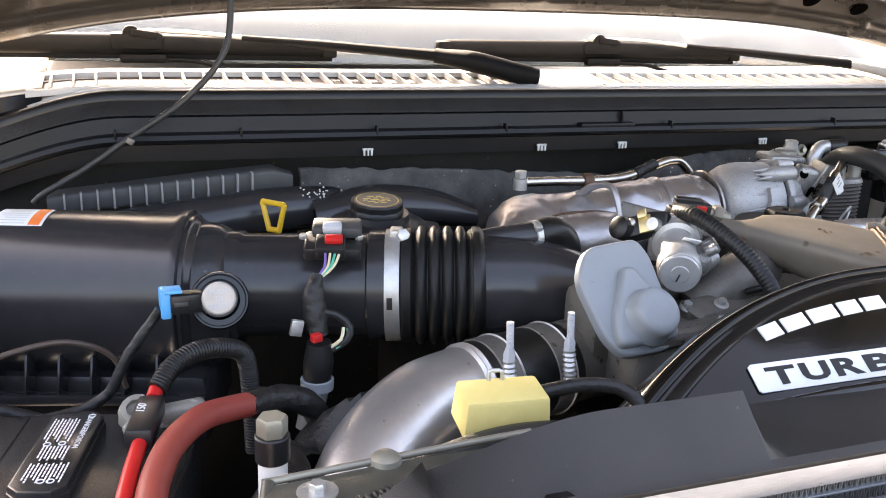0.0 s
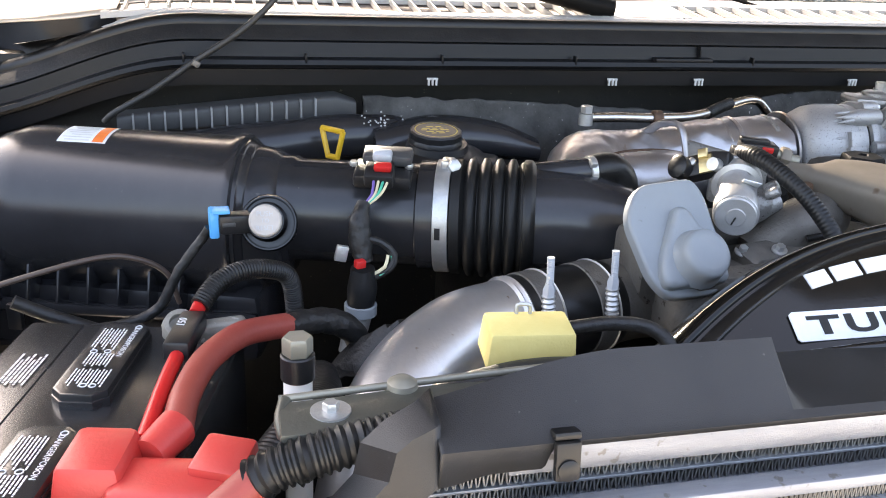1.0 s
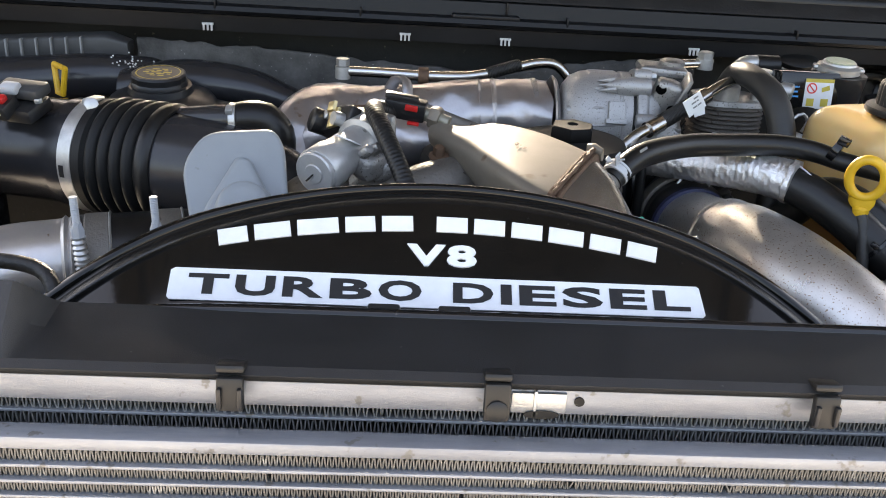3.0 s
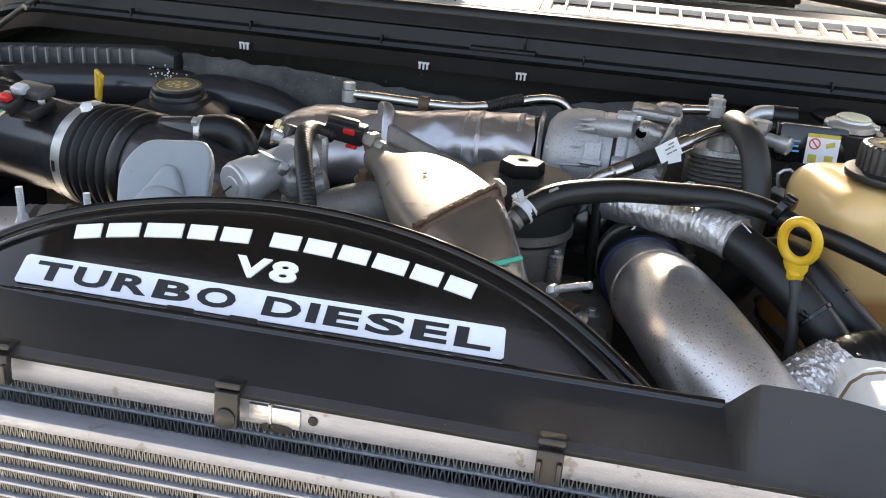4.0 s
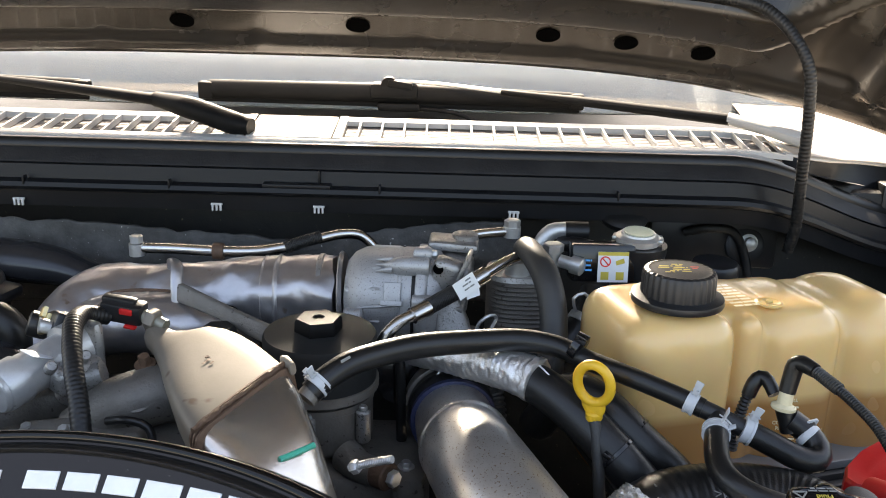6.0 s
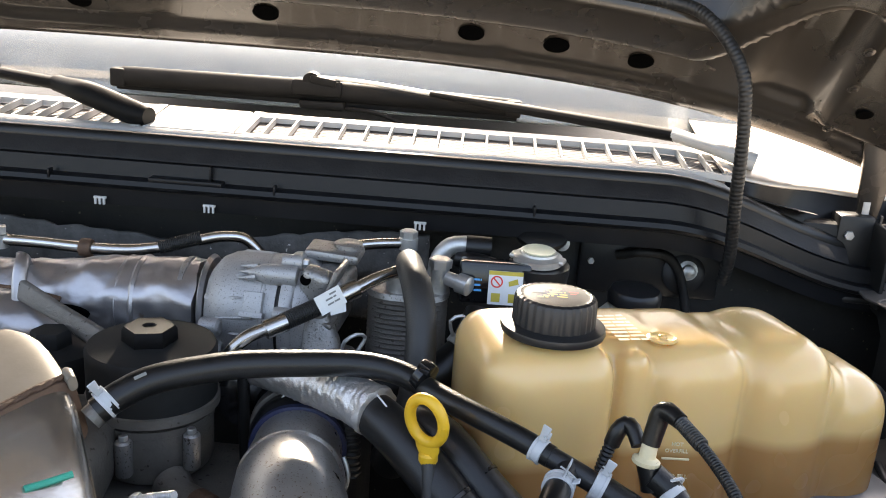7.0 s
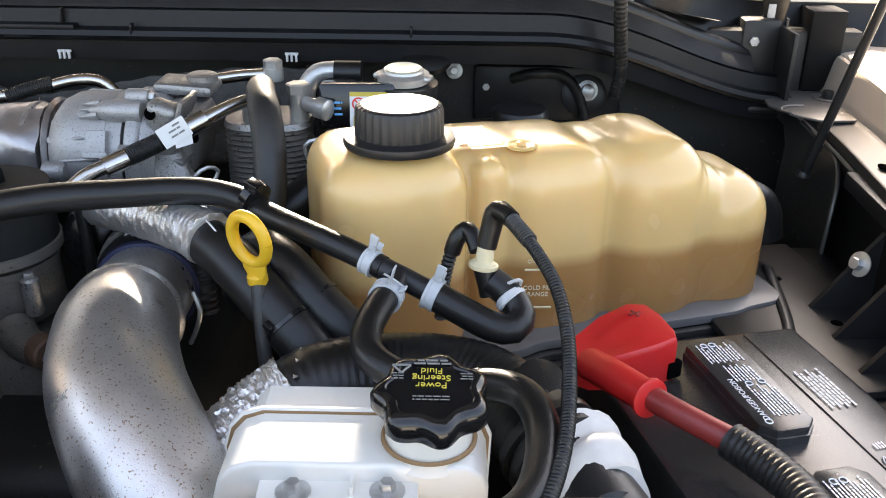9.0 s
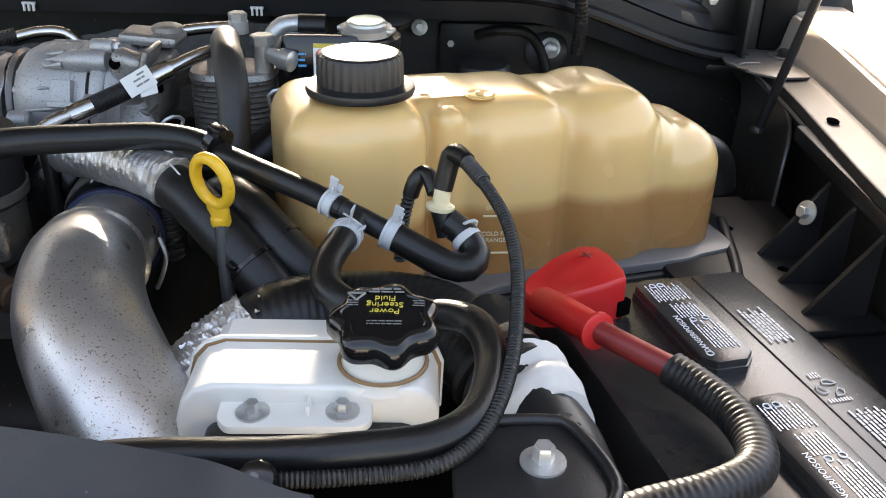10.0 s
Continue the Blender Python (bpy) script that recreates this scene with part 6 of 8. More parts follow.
part("nut", hexbolt((0.583, 0.835, 1.262), 0.010, 0.012, (0.2, -1, 0)), RUST, rl)
part("nut", hexbolt((0.545, 0.828, 1.288), 0.008, 0.010, (0.2, -1, 0.2)), RUST, rl)

# alternator
al = thing("alternator", (0.65, 0.78, 1.15), "grey cast aluminium alternator with corroded speckles", "alternator")
ax0 = Vector((0.598, 0.785, 1.272))
adir = Vector((1, -0.05, 0)).normalized()


def barrel(along, degrees, out):
    """A point off the alternator's axis: degrees from straight up towards the front."""
    q = radians(degrees)
    return ax0 + adir * along + Vector((0, -math.sin(q), math.cos(q))) * out


part("rear_case", lathe([(0.020, -0.008), (0.044, -0.004), (0.054, 0.004), (0.0600, 0.016), (0.0620, 0.028), (0.0622, 0.060), (0.0612, 0.061), (0.0612, 0.064), (0.0622, 0.065), (0.0622, 0.077)], ax0, adir, 56), ALT_CAST, al)
part("dark_joint", lathe([(0.0590, 0.076), (0.0600, 0.077), (0.0600, 0.082), (0.0590, 0.083)], ax0, adir, 48), DARK_METAL, al)
part("front_rim", lathe([(0.0600, 0.081), (0.0655, 0.082), (0.0665, 0.084), (0.0665, 0.091), (0.0640, 0.095), (0.0600, 0.097)], ax0, adir, 56), ALT_CAST, al)
part("front_case", lathe([(0.0620, 0.096), (0.0600, 0.106), (0.050, 0.116), (0.030, 0.122)], ax0, adir, 48), ALT_CAST, al)
for q, r0, r1 in ((38, 0.046, 0.0635), (62, 0.050, 0.0640), (98, 0.050, 0.0630)):
    part("cone_rib", loft([(barrel(-0.002, q, r0), adir * 0.003, Vector((0, 0.003, 0.003))), (barrel(0.034, q, r1), adir * 0.004, Vector((0, 0.0012, 0.0012)))], 10), ALT_CAST, al)
part("long_rib", tube([barrel(0.012, 84, 0.0605), barrel(0.052, 80, 0.0630)], [0.0016, 0.0026], 8), ALT_CAST, al)
part("top_boss", lathe([(0.0030, -0.004), (0.0070, 0.004), (0.0105, 0.012), (0.0115, 0.020), (0.0115, 0.046), (0.0095, 0.049)], barrel(0.046, 36, 0.0660), adir, 22), ALT_CAST, al)
for k in (-1, 0, 1):
    part("finger", tube([barrel(0.032, 36 + 7 * k, 0.0655), barrel(0.052, 36 + 6 * k, 0.0680)], [0.0008, 0.0042], 8), ALT_CAST, al)
part("square_boss", prism([(-0.010, -0.012), (0.010, -0.012), (0.010, 0.012), (-0.010, 0.012)], basis(barrel(0.053, 66, 0.0600), adir, Vector((0, 0.40, 0.914))), 0.010, 0.0015), ALT_CAST, al)
part("boss_shelf", prism([(-0.013, -0.003), (0.012, -0.003), (0.012, 0.003), (-0.013, 0.003)], basis(barrel(0.053, 78, 0.0600), adir, Vector((0, 0.40, 0.914))), 0.012, 0.001), ALT_CAST, al)
for q in (92, 118):
    part("ear", lathe([(0.007, 0), (0.010, 0.003), (0.010, 0.020), (0.007, 0.023)], barrel(-0.004, q, 0.0650), adir, 18), ALT_CAST, al)
part("type_label", wrap(ax0, adir, 0.0622, (0.026, 0.058), -22, -2, 0.0005, 6), CLAMP, al, "small worn type label")
for q in (20, 74, 126):
    pp_ = barrel(0.086, q, 0.0680)
    part("lug", lathe([(0.0075, -0.010), (0.0085, -0.008), (0.0085, 0.010), (0.007, 0.012)], pp_, adir, 18), ALT_CAST, al)
    part("bolt", hexbolt(pp_ + adir * 0.012, 0.0050, 0.006, adir), ZINC, al)
# hollow cast bracket on its drive end
part("bracket_body", block((0.722, 0.782, 1.292), (0.044, 0.080, 0.070), (0, 8, -4), 0.014, 3), CAST, al)
part("bracket_top", block((0.722, 0.806, 1.336), (0.062, 0.044, 0.012), (2, 3, -3), 0.005).join(lathe([(0.014, 0), (0.016, 0.002), (0.016, 0.008), (0.012, 0.010)], (0.736, 0.812, 1.338), (0, 0, 1), 22)), CAST, al)
part("bracket_face", block((0.712, 0.744, 1.312), (0.034, 0.024, 0.050), (10, 14, -10), 0.008, 3), CAST, al)
part("bracket_rib", block((0.731, 0.745, 1.318), (0.006, 0.036, 0.052), (8, 22, -8), 0.0025).join(block((0.716, 0.738, 1.282), (0.040, 0.026, 0.007), (6, 10, -8), 0.0025)), CAST, al)
part("bracket_foot", loft([((0.712, 0.735, 1.290), (0.016, 0, 0), (0, 0.010, 0.004), 3), ((0.722, 0.728, 1.262), (0.020, 0, 0), (0, 0.012, 0.004), 3), ((0.724, 0.722, 1.236), (0.024, 0, 0), (0, 0.015, 0.004), 3)], 18), CAST, al)
# bore and pockets are black plates on solid metal, coloured as their shade
part("bored_hole_shade", lathe([(0.0065, 0), (0.0062, 0.001), (0.002, 0.0012)], (0.7035, 0.7315, 1.3265), (-0.25, -0.9, 0.28), 18), HOLE_SHADE, al, "black disc for the shade in a bored hole")
part("pocket", loft([((0.7185, 0.7315, 1.300), (0.006, 0.001, 0), (0, -0.003, 0.008), 3), ((0.7185, 0.7300, 1.300), (0.006, 0.001, 0), (0, -0.003, 0.008), 3)], 18), HOLE_SHADE, al, "black plate for the shade in a cast pocket")
part("pocket", loft([((0.738, 0.7455, 1.300), (0.006, 0.002, 0), (0, -0.002, 0.008), 3), ((0.738, 0.7440, 1.300), (0.006, 0.002, 0), (0, -0.002, 0.008), 3)], 18), HOLE_SHADE, al, "black plate for the shade in a cast pocket")
ab = thing("front_accessory_bracket", (0.72, 0.70, 1.1), "dirty cast bracket with a hose stub below the alternator", "bracket")
part("bracket", crumple(block((0.715, 0.725, 1.222), (0.090, 0.07, 0.06), (0, 0, -8), 0.016, 4), 0.003, 60), CAST_DARK, ab)
part("stub", lathe([(0.020, 0), (0.022, 0.004), (0.020, 0.010), (0.020, 0.03)], (0.735, 0.705, 1.240), (0.8, -0.5, 0.1), 24), CAST_DARK, ab)
part("sensor_boss", lathe([(0.016, 0), (0.018, 0.003), (0.018, 0.014), (0.012, 0.018), (0.012, 0.024)], (0.700, 0.690, 1.238), (0.1, -0.5, 0.85), 22), CAST, ab)
part("bolt", hexbolt((0.688, 0.700, 1.252), 0.006, 0.008, (0.1, -0.4, 0.9), 0.010), ZINC, ab)
part("spring_clip", tube([(0.748, 0.700, 1.258), (0.752, 0.694, 1.276), (0.764, 0.697, 1.284), (0.772, 0.705, 1.278), (0.764, 0.702, 1.262)], 0.0020, 6), ZINC, ab)
by = thing("bypass_hose", (0.80, 0.69, 1.22), "black rubber bypass hose with pinch clamps", "hose")
part("hose", tube([(0.745, 0.702, 1.244), (0.775, 0.692, 1.240), (0.82, 0.690, 1.240), (0.855, 0.700, 1.252), (0.880, 0.716, 1.275), (0.892, 0.74, 1.30)], 0.0205, 22), RUBBER, by)
part("clamp", lathe([(0.0208, -0.005), (0.0222, -0.004), (0.0222, 0.004), (0.0208, 0.005)], (0.765, 0.695, 1.241), (0.95, -0.3, -0.1), 26), ZINC, by, "bright pinch clamp")
part("clamp", lathe([(0.0208, -0.005), (0.0222, -0.004), (0.0222, 0.004), (0.0208, 0.005)], (0.876, 0.713, 1.271), (0.55, 0.4, 0.7), 26), ZINC, by, "bright pinch clamp")
part("clamp_ear", tube([(0.862, 0.700, 1.290), (0.858, 0.700, 1.306), (0.870, 0.702, 1.312), (0.878, 0.704, 1.302), (0.872, 0.702, 1.290)], 0.0020, 6), ZINC, by)

# power steering cooler line with its paper tag
pl = thing("pressure_line", (0.73, 0.72, 1.25), "steel and braided pressure line with a paper tag", "pipe")
part("lower_pipe", tube([(0.640, 0.650, 1.262), (0.648, 0.652, 1.276), (0.662, 0.660, 1.288), (0.680, 0.672, 1.294)], 0.0068, 14), STEEL, pl)
part("ferrule", tube([(0.676, 0.669, 1.292), (0.694, 0.681, 1.298)], 0.0098, 16), STEEL, pl)
part("braid", tube([(0.692, 0.680, 1.298), (0.720, 0.700, 1.308), (0.745, 0.717, 1.318)], 0.0095, 18, ribs=(0.0022, 0.0008)), TAPE, pl, "black braided sleeve")
part("ferrule", tube([(0.743, 0.716, 1.317), (0.758, 0.727, 1.323)], 0.0100, 16), STEEL, pl)
part("upper_pipe", tube([(0.756, 0.726, 1.322), (0.780, 0.745, 1.331), (0.805, 0.765, 1.336)], 0.0068, 14), STEEL, pl)
tgm = basis((0.735, 0.698, 1.318), (0.80, 0.50, 0.42), (-0.25, 0.25, 1))
tg = part("tag", prism([(-0.014, -0.010), (0.015, -0.010), (0.015, 0.010), (-0.014, 0.010)], tgm, 0.0008, 0.0), WHITE, pl, "white paper tag")
part("tag_print", bars([(-0.004, 0.010, -0.004), (-0.004, 0.008, 0.001), (0.002, 0.010, 0.005)], tgm @ pose(0, 0, 0.0009), 0.0018, 0.0008, 5), FAINT_PRINT, tg)
part("tag_tail", prism([(-0.006, -0.014), (0.010, -0.018), (0.014, -0.009), (-0.004, -0.008)], tgm @ pose(0, 0, -0.0012), 0.0006, 0.0), WHITE, pl)
part("top_pipe", tube([(0.735, 0.850, 1.331), (0.765, 0.862, 1.333), (0.795, 0.873, 1.333)], 0.0065, 14), STEEL, pl)
part("banjo", lathe([(0.0115, -0.014), (0.0115, 0.0)], (0.799, 0.873, 1.340), (0, 0, 1), 20), ZINC, pl)
part("bolt_head", lathe([(0.0105, 0), (0.011, 0.008), (0.009, 0.0095)], (0.799, 0.873, 1.340), (0, 0, 1), 6), ZINC, pl)

# finned oil cooler
oc2 = thing("oil_cooler", (0.81, 0.78, 1.18), "grey stacked-plate oil cooler", "cooler")
for k in range(15):
    zz = 1.218 + 0.0057 * k
    part("plate", loft([((0.808, 0.792, zz), (0.043, 0, 0), (0, 0.040, 0), 3.0), ((0.808, 0.792, zz + 0.0012), (0.0445, 0, 0), (0, 0.0415, 0), 3.0), ((0.808, 0.792, zz + 0.0024), (0.043, 0, 0), (0, 0.040, 0), 3.0), ((0.808, 0.792, zz + 0.0055), (0.0395, 0, 0), (0, 0.0365, 0), 3.0)], 28), CAST_DARK, oc2)
part("top", loft([((0.808, 0.792, 1.303), (0.046, 0, 0), (0, 0.040, 0), 3.0), ((0.808, 0.792, 1.309), (0.044, 0, 0), (0, 0.038, 0), 3.0)], 28), CAST, oc2)
part("port", lathe([(0.016, 0), (0.016, 0.018), (0.012, 0.020)], (0.800, 0.775, 1.308), (0, 0, 1), 20), ZINC, oc2)
part("bolt_head", lathe([(0.0125, 0), (0.013, 0.009), (0.011, 0.0105)], (0.842, 0.778, 1.337), (0, 0, 1), 6), ZINC, oc2)
part("bolt_neck", lathe([(0.010, 0), (0.010, 0.030)], (0.842, 0.778, 1.308), (0, 0, 1), 18), ZINC, oc2)
part("side_fitting", lathe([(0.008, 0), (0.008, 0.014), (0.011, 0.015), (0.011, 0.028), (0.008, 0.030)], (0.850, 0.770, 1.328), (1, -0.55, -0.12), 14), ZINC, oc2)
bh = thing("heater_hose", (0.81, 0.70, 1.1), "bent grey-black heater hose with a pinch clip", "hose")
part("hose", tube([(0.806, 0.802, 1.320), (0.807, 0.772, 1.342), (0.812, 0.738, 1.346), (0.824, 0.695, 1.334), (0.831, 0.668, 1.305), (0.831, 0.650, 1.265), (0.824, 0.640, 1.215), (0.82, 0.635, 1.17)], [0.0125, 0.0135, 0.0145, 0.0155, 0.0155, 0.0155, 0.0155, 0.0155], 24), RUBBER_GREY, bh)
part("pinch_clip", tube([(0.796, 0.788, 1.336), (0.802, 0.790, 1.344), (0.812, 0.786, 1.346), (0.810, 0.780, 1.352)], 0.0022, 6), ZINC, bh)

# master cylinder side: brake reservoir, cap and sticker block
fb = thing("module_box", (0.90, 0.78, 1.26), "black plastic module with a black and white warning sticker", "module")
part("case", block((0.902, 0.785, 1.324), (0.078, 0.034, 0.046), (-8, 0, 2), 0.004), BLACK_GLOSS, fb)
mk = basis((0.907, 0.7668, 1.322), (1, 0.035, 0), (0, 0.14, 0.99)) @ Matrix.Diagonal((0.74, 0.74, 1, 1))
part("sticker", prism([(-0.016, -0.024), (0.034, -0.024), (0.034, 0.026), (-0.016, 0.026)], mk, 0.0008, 0), WHITE_PRINT, fb, "white and yellow warning sticker")
part("sticker_band", prism([(-0.016, 0.020), (0.034, 0.020), (0.034, 0.026), (-0.016, 0.026)], mk @ pose(0, 0, 0.0008), 0.0003, 0), YELLOW_PRINT, fb)
ringr = Shape()
for k in range(24):
    a0, a1 = 2 * math.pi * k / 24, 2 * math.pi * (k + 1) / 24
    ringr.add([mk @ Vector((-0.004 + r * math.cos(a), 0.010 + r * math.sin(a), 0.0013)) for a in (a0, a1) for r in (0.0068, 0.0090)], [(0, 1, 3, 2)])
ringr.add([mk @ Vector(p) for p in ((-0.0105, 0.0155, 0.0013), (-0.009, 0.017, 0.0013), (0.0025, 0.0045, 0.0013), (0.001, 0.003, 0.0013))], [(0, 1, 2, 3)])
part("prohibition_ring", ringr, RED_PRINT, fb)
for x, y in ((-0.011, -0.020), (0.014, -0.020)):
    part("pictogram", prism([(x, y), (x + 0.013, y), (x + 0.013, y + 0.013), (x, y + 0.013)], mk @ pose(0, 0, 0.0010), 0.0003, 0), YELLOW_PRINT, fb)
part("pictogram", prism([(0.014, 0.004), (0.028, 0.008), (0.026, 0.016), (0.013, 0.011)], mk @ pose(0, 0, 0.0010), 0.0003, 0), YELLOW_PRINT, fb)
part("stamped_mark", bars([(-0.037, -0.026, 0.010), (-0.037, -0.026, 0.002), (-0.037, -0.026, -0.006)], mk, 0.003, 0.001, 3, 0.0004), BLUE, fb)
bs = thing("radiator_cap_neck", (0.95, 0.84, 1.25), "black filler neck with a pale round metal cap", "filler")
part("neck", lathe([(0.030, 0), (0.032, 0.06), (0.034, 0.075), (0.034, 0.082)], (0.950, 0.803, 1.262), (0, -0.05, 1), 30), BLACK, bs)
cpn = part("cap", lathe([(0.025, 0), (0.027, 0.001), (0.027, 0.008), (0.021, 0.011), (0.020, 0.0135), (0.016, 0.014)], (0.948, 0.800, 1.345), (0, -0.08, 1), 36), ZINC, bs, "pale metal cap with a green disc")
part("cap_ear", block((0.948, 0.800, 1.350), (0.062, 0.018, 0.006), (0, 0, -18), 0.003), ZINC, cpn)
part("cap_disc", lathe([(0.018, 0), (0.018, 0.0012)], (0.948, 0.7985, 1.3588), (0, -0.08, 1), 30), surface("pale_green_print", (0.42, 0.46, 0.30), 0.5, second=(0.52, 0.53, 0.42), scale=120), cpn)
part("overflow", tube([(0.918, 0.835, 1.318), (0.890, 0.850, 1.322), (0.86, 0.865, 1.322)], 0.011, 14), RUBBER, bs)
part("metal_elbow", tube([(0.835, 0.86, 1.30), (0.838, 0.862, 1.322), (0.850, 0.866, 1.336), (0.868, 0.870, 1.338)], 0.011, 16), ZINC, bs)
part("ferrule", lathe([(0.0135, 0), (0.0135, 0.03)], (0.868, 0.870, 1.336), (1, 0, 0), 18), RUBBER, bs)
bf = thing("brake_reservoir", (1.10, 0.90, 1.2), "white brake fluid reservoir with a black ribbed cap", "reservoir")
part("bottle", loft([((1.079, 0.898, 1.17), (0.045, 0, 0), (0, 0.040, 0), 3), ((1.079, 0.898, 1.250), (0.045, 0, 0), (0, 0.040, 0), 3), ((1.079, 0.898, 1.268), (0.030, 0, 0), (0, 0.030, 0), 2.4)], 28), RES_WHITE, bf)
part("cap", lathe([(0.031, 0), (0.033, 0.001), (0.033, 0.014), (0.030, 0.018), (0.026, 0.019)], (1.079, 0.898, 1.273), (0, -0.05, 1), 44, wave=(36, 0.03)), BLACK, bf)

# ---- exhaust recirculation parts in the middle ----
im = thing("intake_manifold", (0.42, 0.50, 1.05), "stained cast aluminium intake manifold", "manifold")
part("casting", block((0.40, 0.52, 1.205), (0.34, 0.16, 0.07), (0, 0, 8), 0.02, 3), CAST_DARK, im)
part("runner", tube([(0.365, 0.50, 1.235), (0.41, 0.50, 1.262), (0.455, 0.515, 1.270), (0.48, 0.54, 1.25)], [0.022, 0.028, 0.028, 0.024], 22), CAST_DARK, im)
part("runner", tube([(0.28, 0.505, 1.22), (0.30, 0.52, 1.246), (0.35, 0.54, 1.250), (0.38, 0.55, 1.23)], 0.024, 20), CAST_DARK, im)
part("front_edge", block((0.36, 0.438, 1.240), (0.22, 0.03, 0.016), (0, 0, 6), 0.006), CAST_DARK, im)
part("bolt", hexbolt((0.350, 0.430, 1.249), 0.005, 0.006), ZINC, im)
part("bolt", hexbolt((0.430, 0.516, 1.298), 0.006, 0.010, (0, -0.3, 1), 0.010), RUST, im)
part("boss", lathe([(0.016, 0), (0.016, 0.02), (0.010, 0.022)], (0.430, 0.500, 1.262), (0, -0.6, 0.8), 20), CAST_DARK, im)
part("port_flange", lathe([(0.014, 0.004), (0.014, 0.010), (0.024, 0.010), (0.026, 0.007), (0.026, 0.0), (0.022, -0.006)], (0.422, 0.502, 1.270), (-0.35, -0.55, 0.75), 30), CAST_DARK, im)
# black disc paints the shade inside the port
part("port_shade", lathe([(0.0135, 0.0045), (0.002, 0.0050)], (0.422, 0.502, 1.270), (-0.35, -0.55, 0.75), 24), HOLE_SHADE, im, "black disc for the shade in an open port")
for q in ((0.402, 0.482, 1.262), (0.438, 0.492, 1.276), (0.335, 0.470, 1.252), (0.372, 0.462, 1.255), (0.300, 0.470, 1.246)):
    part("bolt", hexbolt(q, 0.0048, 0.006, (-0.1, -0.4, 0.9), 0.008), ZINC, im)
part("casting_web", crumple(block((0.385, 0.475, 1.243), (0.11, 0.035, 0.022), (18, 0, 12), 0.008, 3), 0.003, 80), CAST_DARK, im)
part("pipe_stub", tube([(0.352, 0.520, 1.262), (0.370, 0.510, 1.282), (0.392, 0.512, 1.290)], [0.012, 0.0135, 0.012], 18), CAST, im)
part("wire", tube([(0.408, 0.470, 1.262), (0.428, 0.462, 1.268), (0.448, 0.460, 1.262), (0.455, 0.452, 1.24)], 0.004, 10), RUBBER, im)
eg = thing("recirculation_valve", (0.34, 0.50, 1.24), "silver cylindrical valve with a slotted end cap and black plug", "valve")
ea = Vector((0.50, 0.85, 0.14)).normalized()
e0 = Vector((0.316, 0.464, 1.293))
part("body", lathe([(0.0215, 0), (0.0225, 0.0015), (0.0225, 0.022), (0.0205, 0.023), (0.0205, 0.070), (0.026, 0.072), (0.026, 0.095)], e0, ea, 40), MILLED, eg)
part("inner_disc", lathe([(0.0090, -0.0062), (0.0098, -0.0052), (0.0098, -0.004)], e0, ea, 32), MILLED, eg)
part("end_cap", lathe([(0.0195, -0.005), (0.0208, -0.0035), (0.0208, 0.001)], e0, ea, 32), MILLED, eg)
# thin dark block painted for the shade in the cap's slot
part("slot", block(e0 - ea * 0.0060, (0.018, 0.0012, 0.0012), (0, -38, 30), 0), DARK_METAL, eg)
part("side_casting", block(e0 + ea * 0.055 + Vector((0.024, -0.004, -0.010)), (0.026, 0.050, 0.028), (0, 10, -30), 0.009, 3), CAST, eg)
for k in range(3):
    part("casting_stud", lathe([(0.0045, 0), (0.0055, 0.002), (0.0055, 0.012), (0.004, 0.014)], e0 + ea * (0.030 + 0.018 * k) + Vector((0.026, -0.012, 0.010 - 0.004 * k)), (0.5, -0.6, 0.6), 12), CAST, eg)
part("label", block(e0 + ea * 0.042 + Vector((0.006, -0.012, 0.019)), (0.018, 0.024, 0.0012), (-26, 8, -30), 0.0003), WHITE_PRINT, eg, "small pale label")
part("flange", block(e0 + ea * 0.09, (0.058, 0.012, 0.056), (0, 0, -30), 0.006), CAST, eg)
pm = basis((0.338, 0.560, 1.313), (0.37, -0.38, 0.22), (0.25, 0.55, 0.9))
part("plug", prism(rounded([(-0.030, -0.012), (0.026, -0.012), (0.030, 0.008), (0.010, 0.013), (-0.020, 0.013), (-0.032, 0.006)], 0.004, 3), pm, 0.018, 0.003), BLACK, eg, "black plug")
part("plug_boss", lathe([(0.012, 0), (0.013, 0.002), (0.013, 0.016), (0.010, 0.018)], pm @ Vector((-0.022, 0.0, 0.010)), pm.to_3x3() @ Vector((-0.3, 0, 1)), 20), BLACK, eg)
part("terminal", prism([(-0.006, -0.012), (0.008, -0.012), (0.008, 0.008), (-0.006, 0.008)], pm @ pose(0.002, 0, 0.018), 0.004, 0.001), BRASS, eg, "yellow zinc terminal clip")
part("terminal", prism([(-0.005, 0.004), (0.005, 0.004), (0.005, 0.014), (-0.005, 0.014)], pm @ pose(0.002, 0, 0.022), 0.004, 0.001), BRASS, eg)
part("terminal_top", lathe([(0.0045, 0), (0.0045, 0.004), (0.003, 0.005)], pm @ Vector((-0.012, 0.004, 0.017)), pm.to_3x3() @ Vector((0, 0, 1)), 12), ZINC, eg)
part("neck", tube([(0.325, 0.535, 1.326), (0.335, 0.540, 1.322), (0.345, 0.545, 1.312)], 0.007, 14), ZINC, eg)
ts = thing("temperature_sensor", (0.41, 0.56, 1.30), "black sensor plug with a red lock and brass nut", "sensor")
part("plug", block((0.396, 0.566, 1.331), (0.042, 0.020, 0.020), (8, 6, -8), 0.003).join(block((0.392, 0.567, 1.342), (0.034, 0.010, 0.006), (8, 6, -8), 0.002)).join(block((0.374, 0.569, 1.328), (0.014, 0.016, 0.014), (8, 6, -8), 0.003)), BLACK, ts)
part("lock", block((0.4015, 0.5545, 1.334), (0.013, 0.004, 0.006), (8, 6, -8), 0.001), RED, ts, "red lock tab")
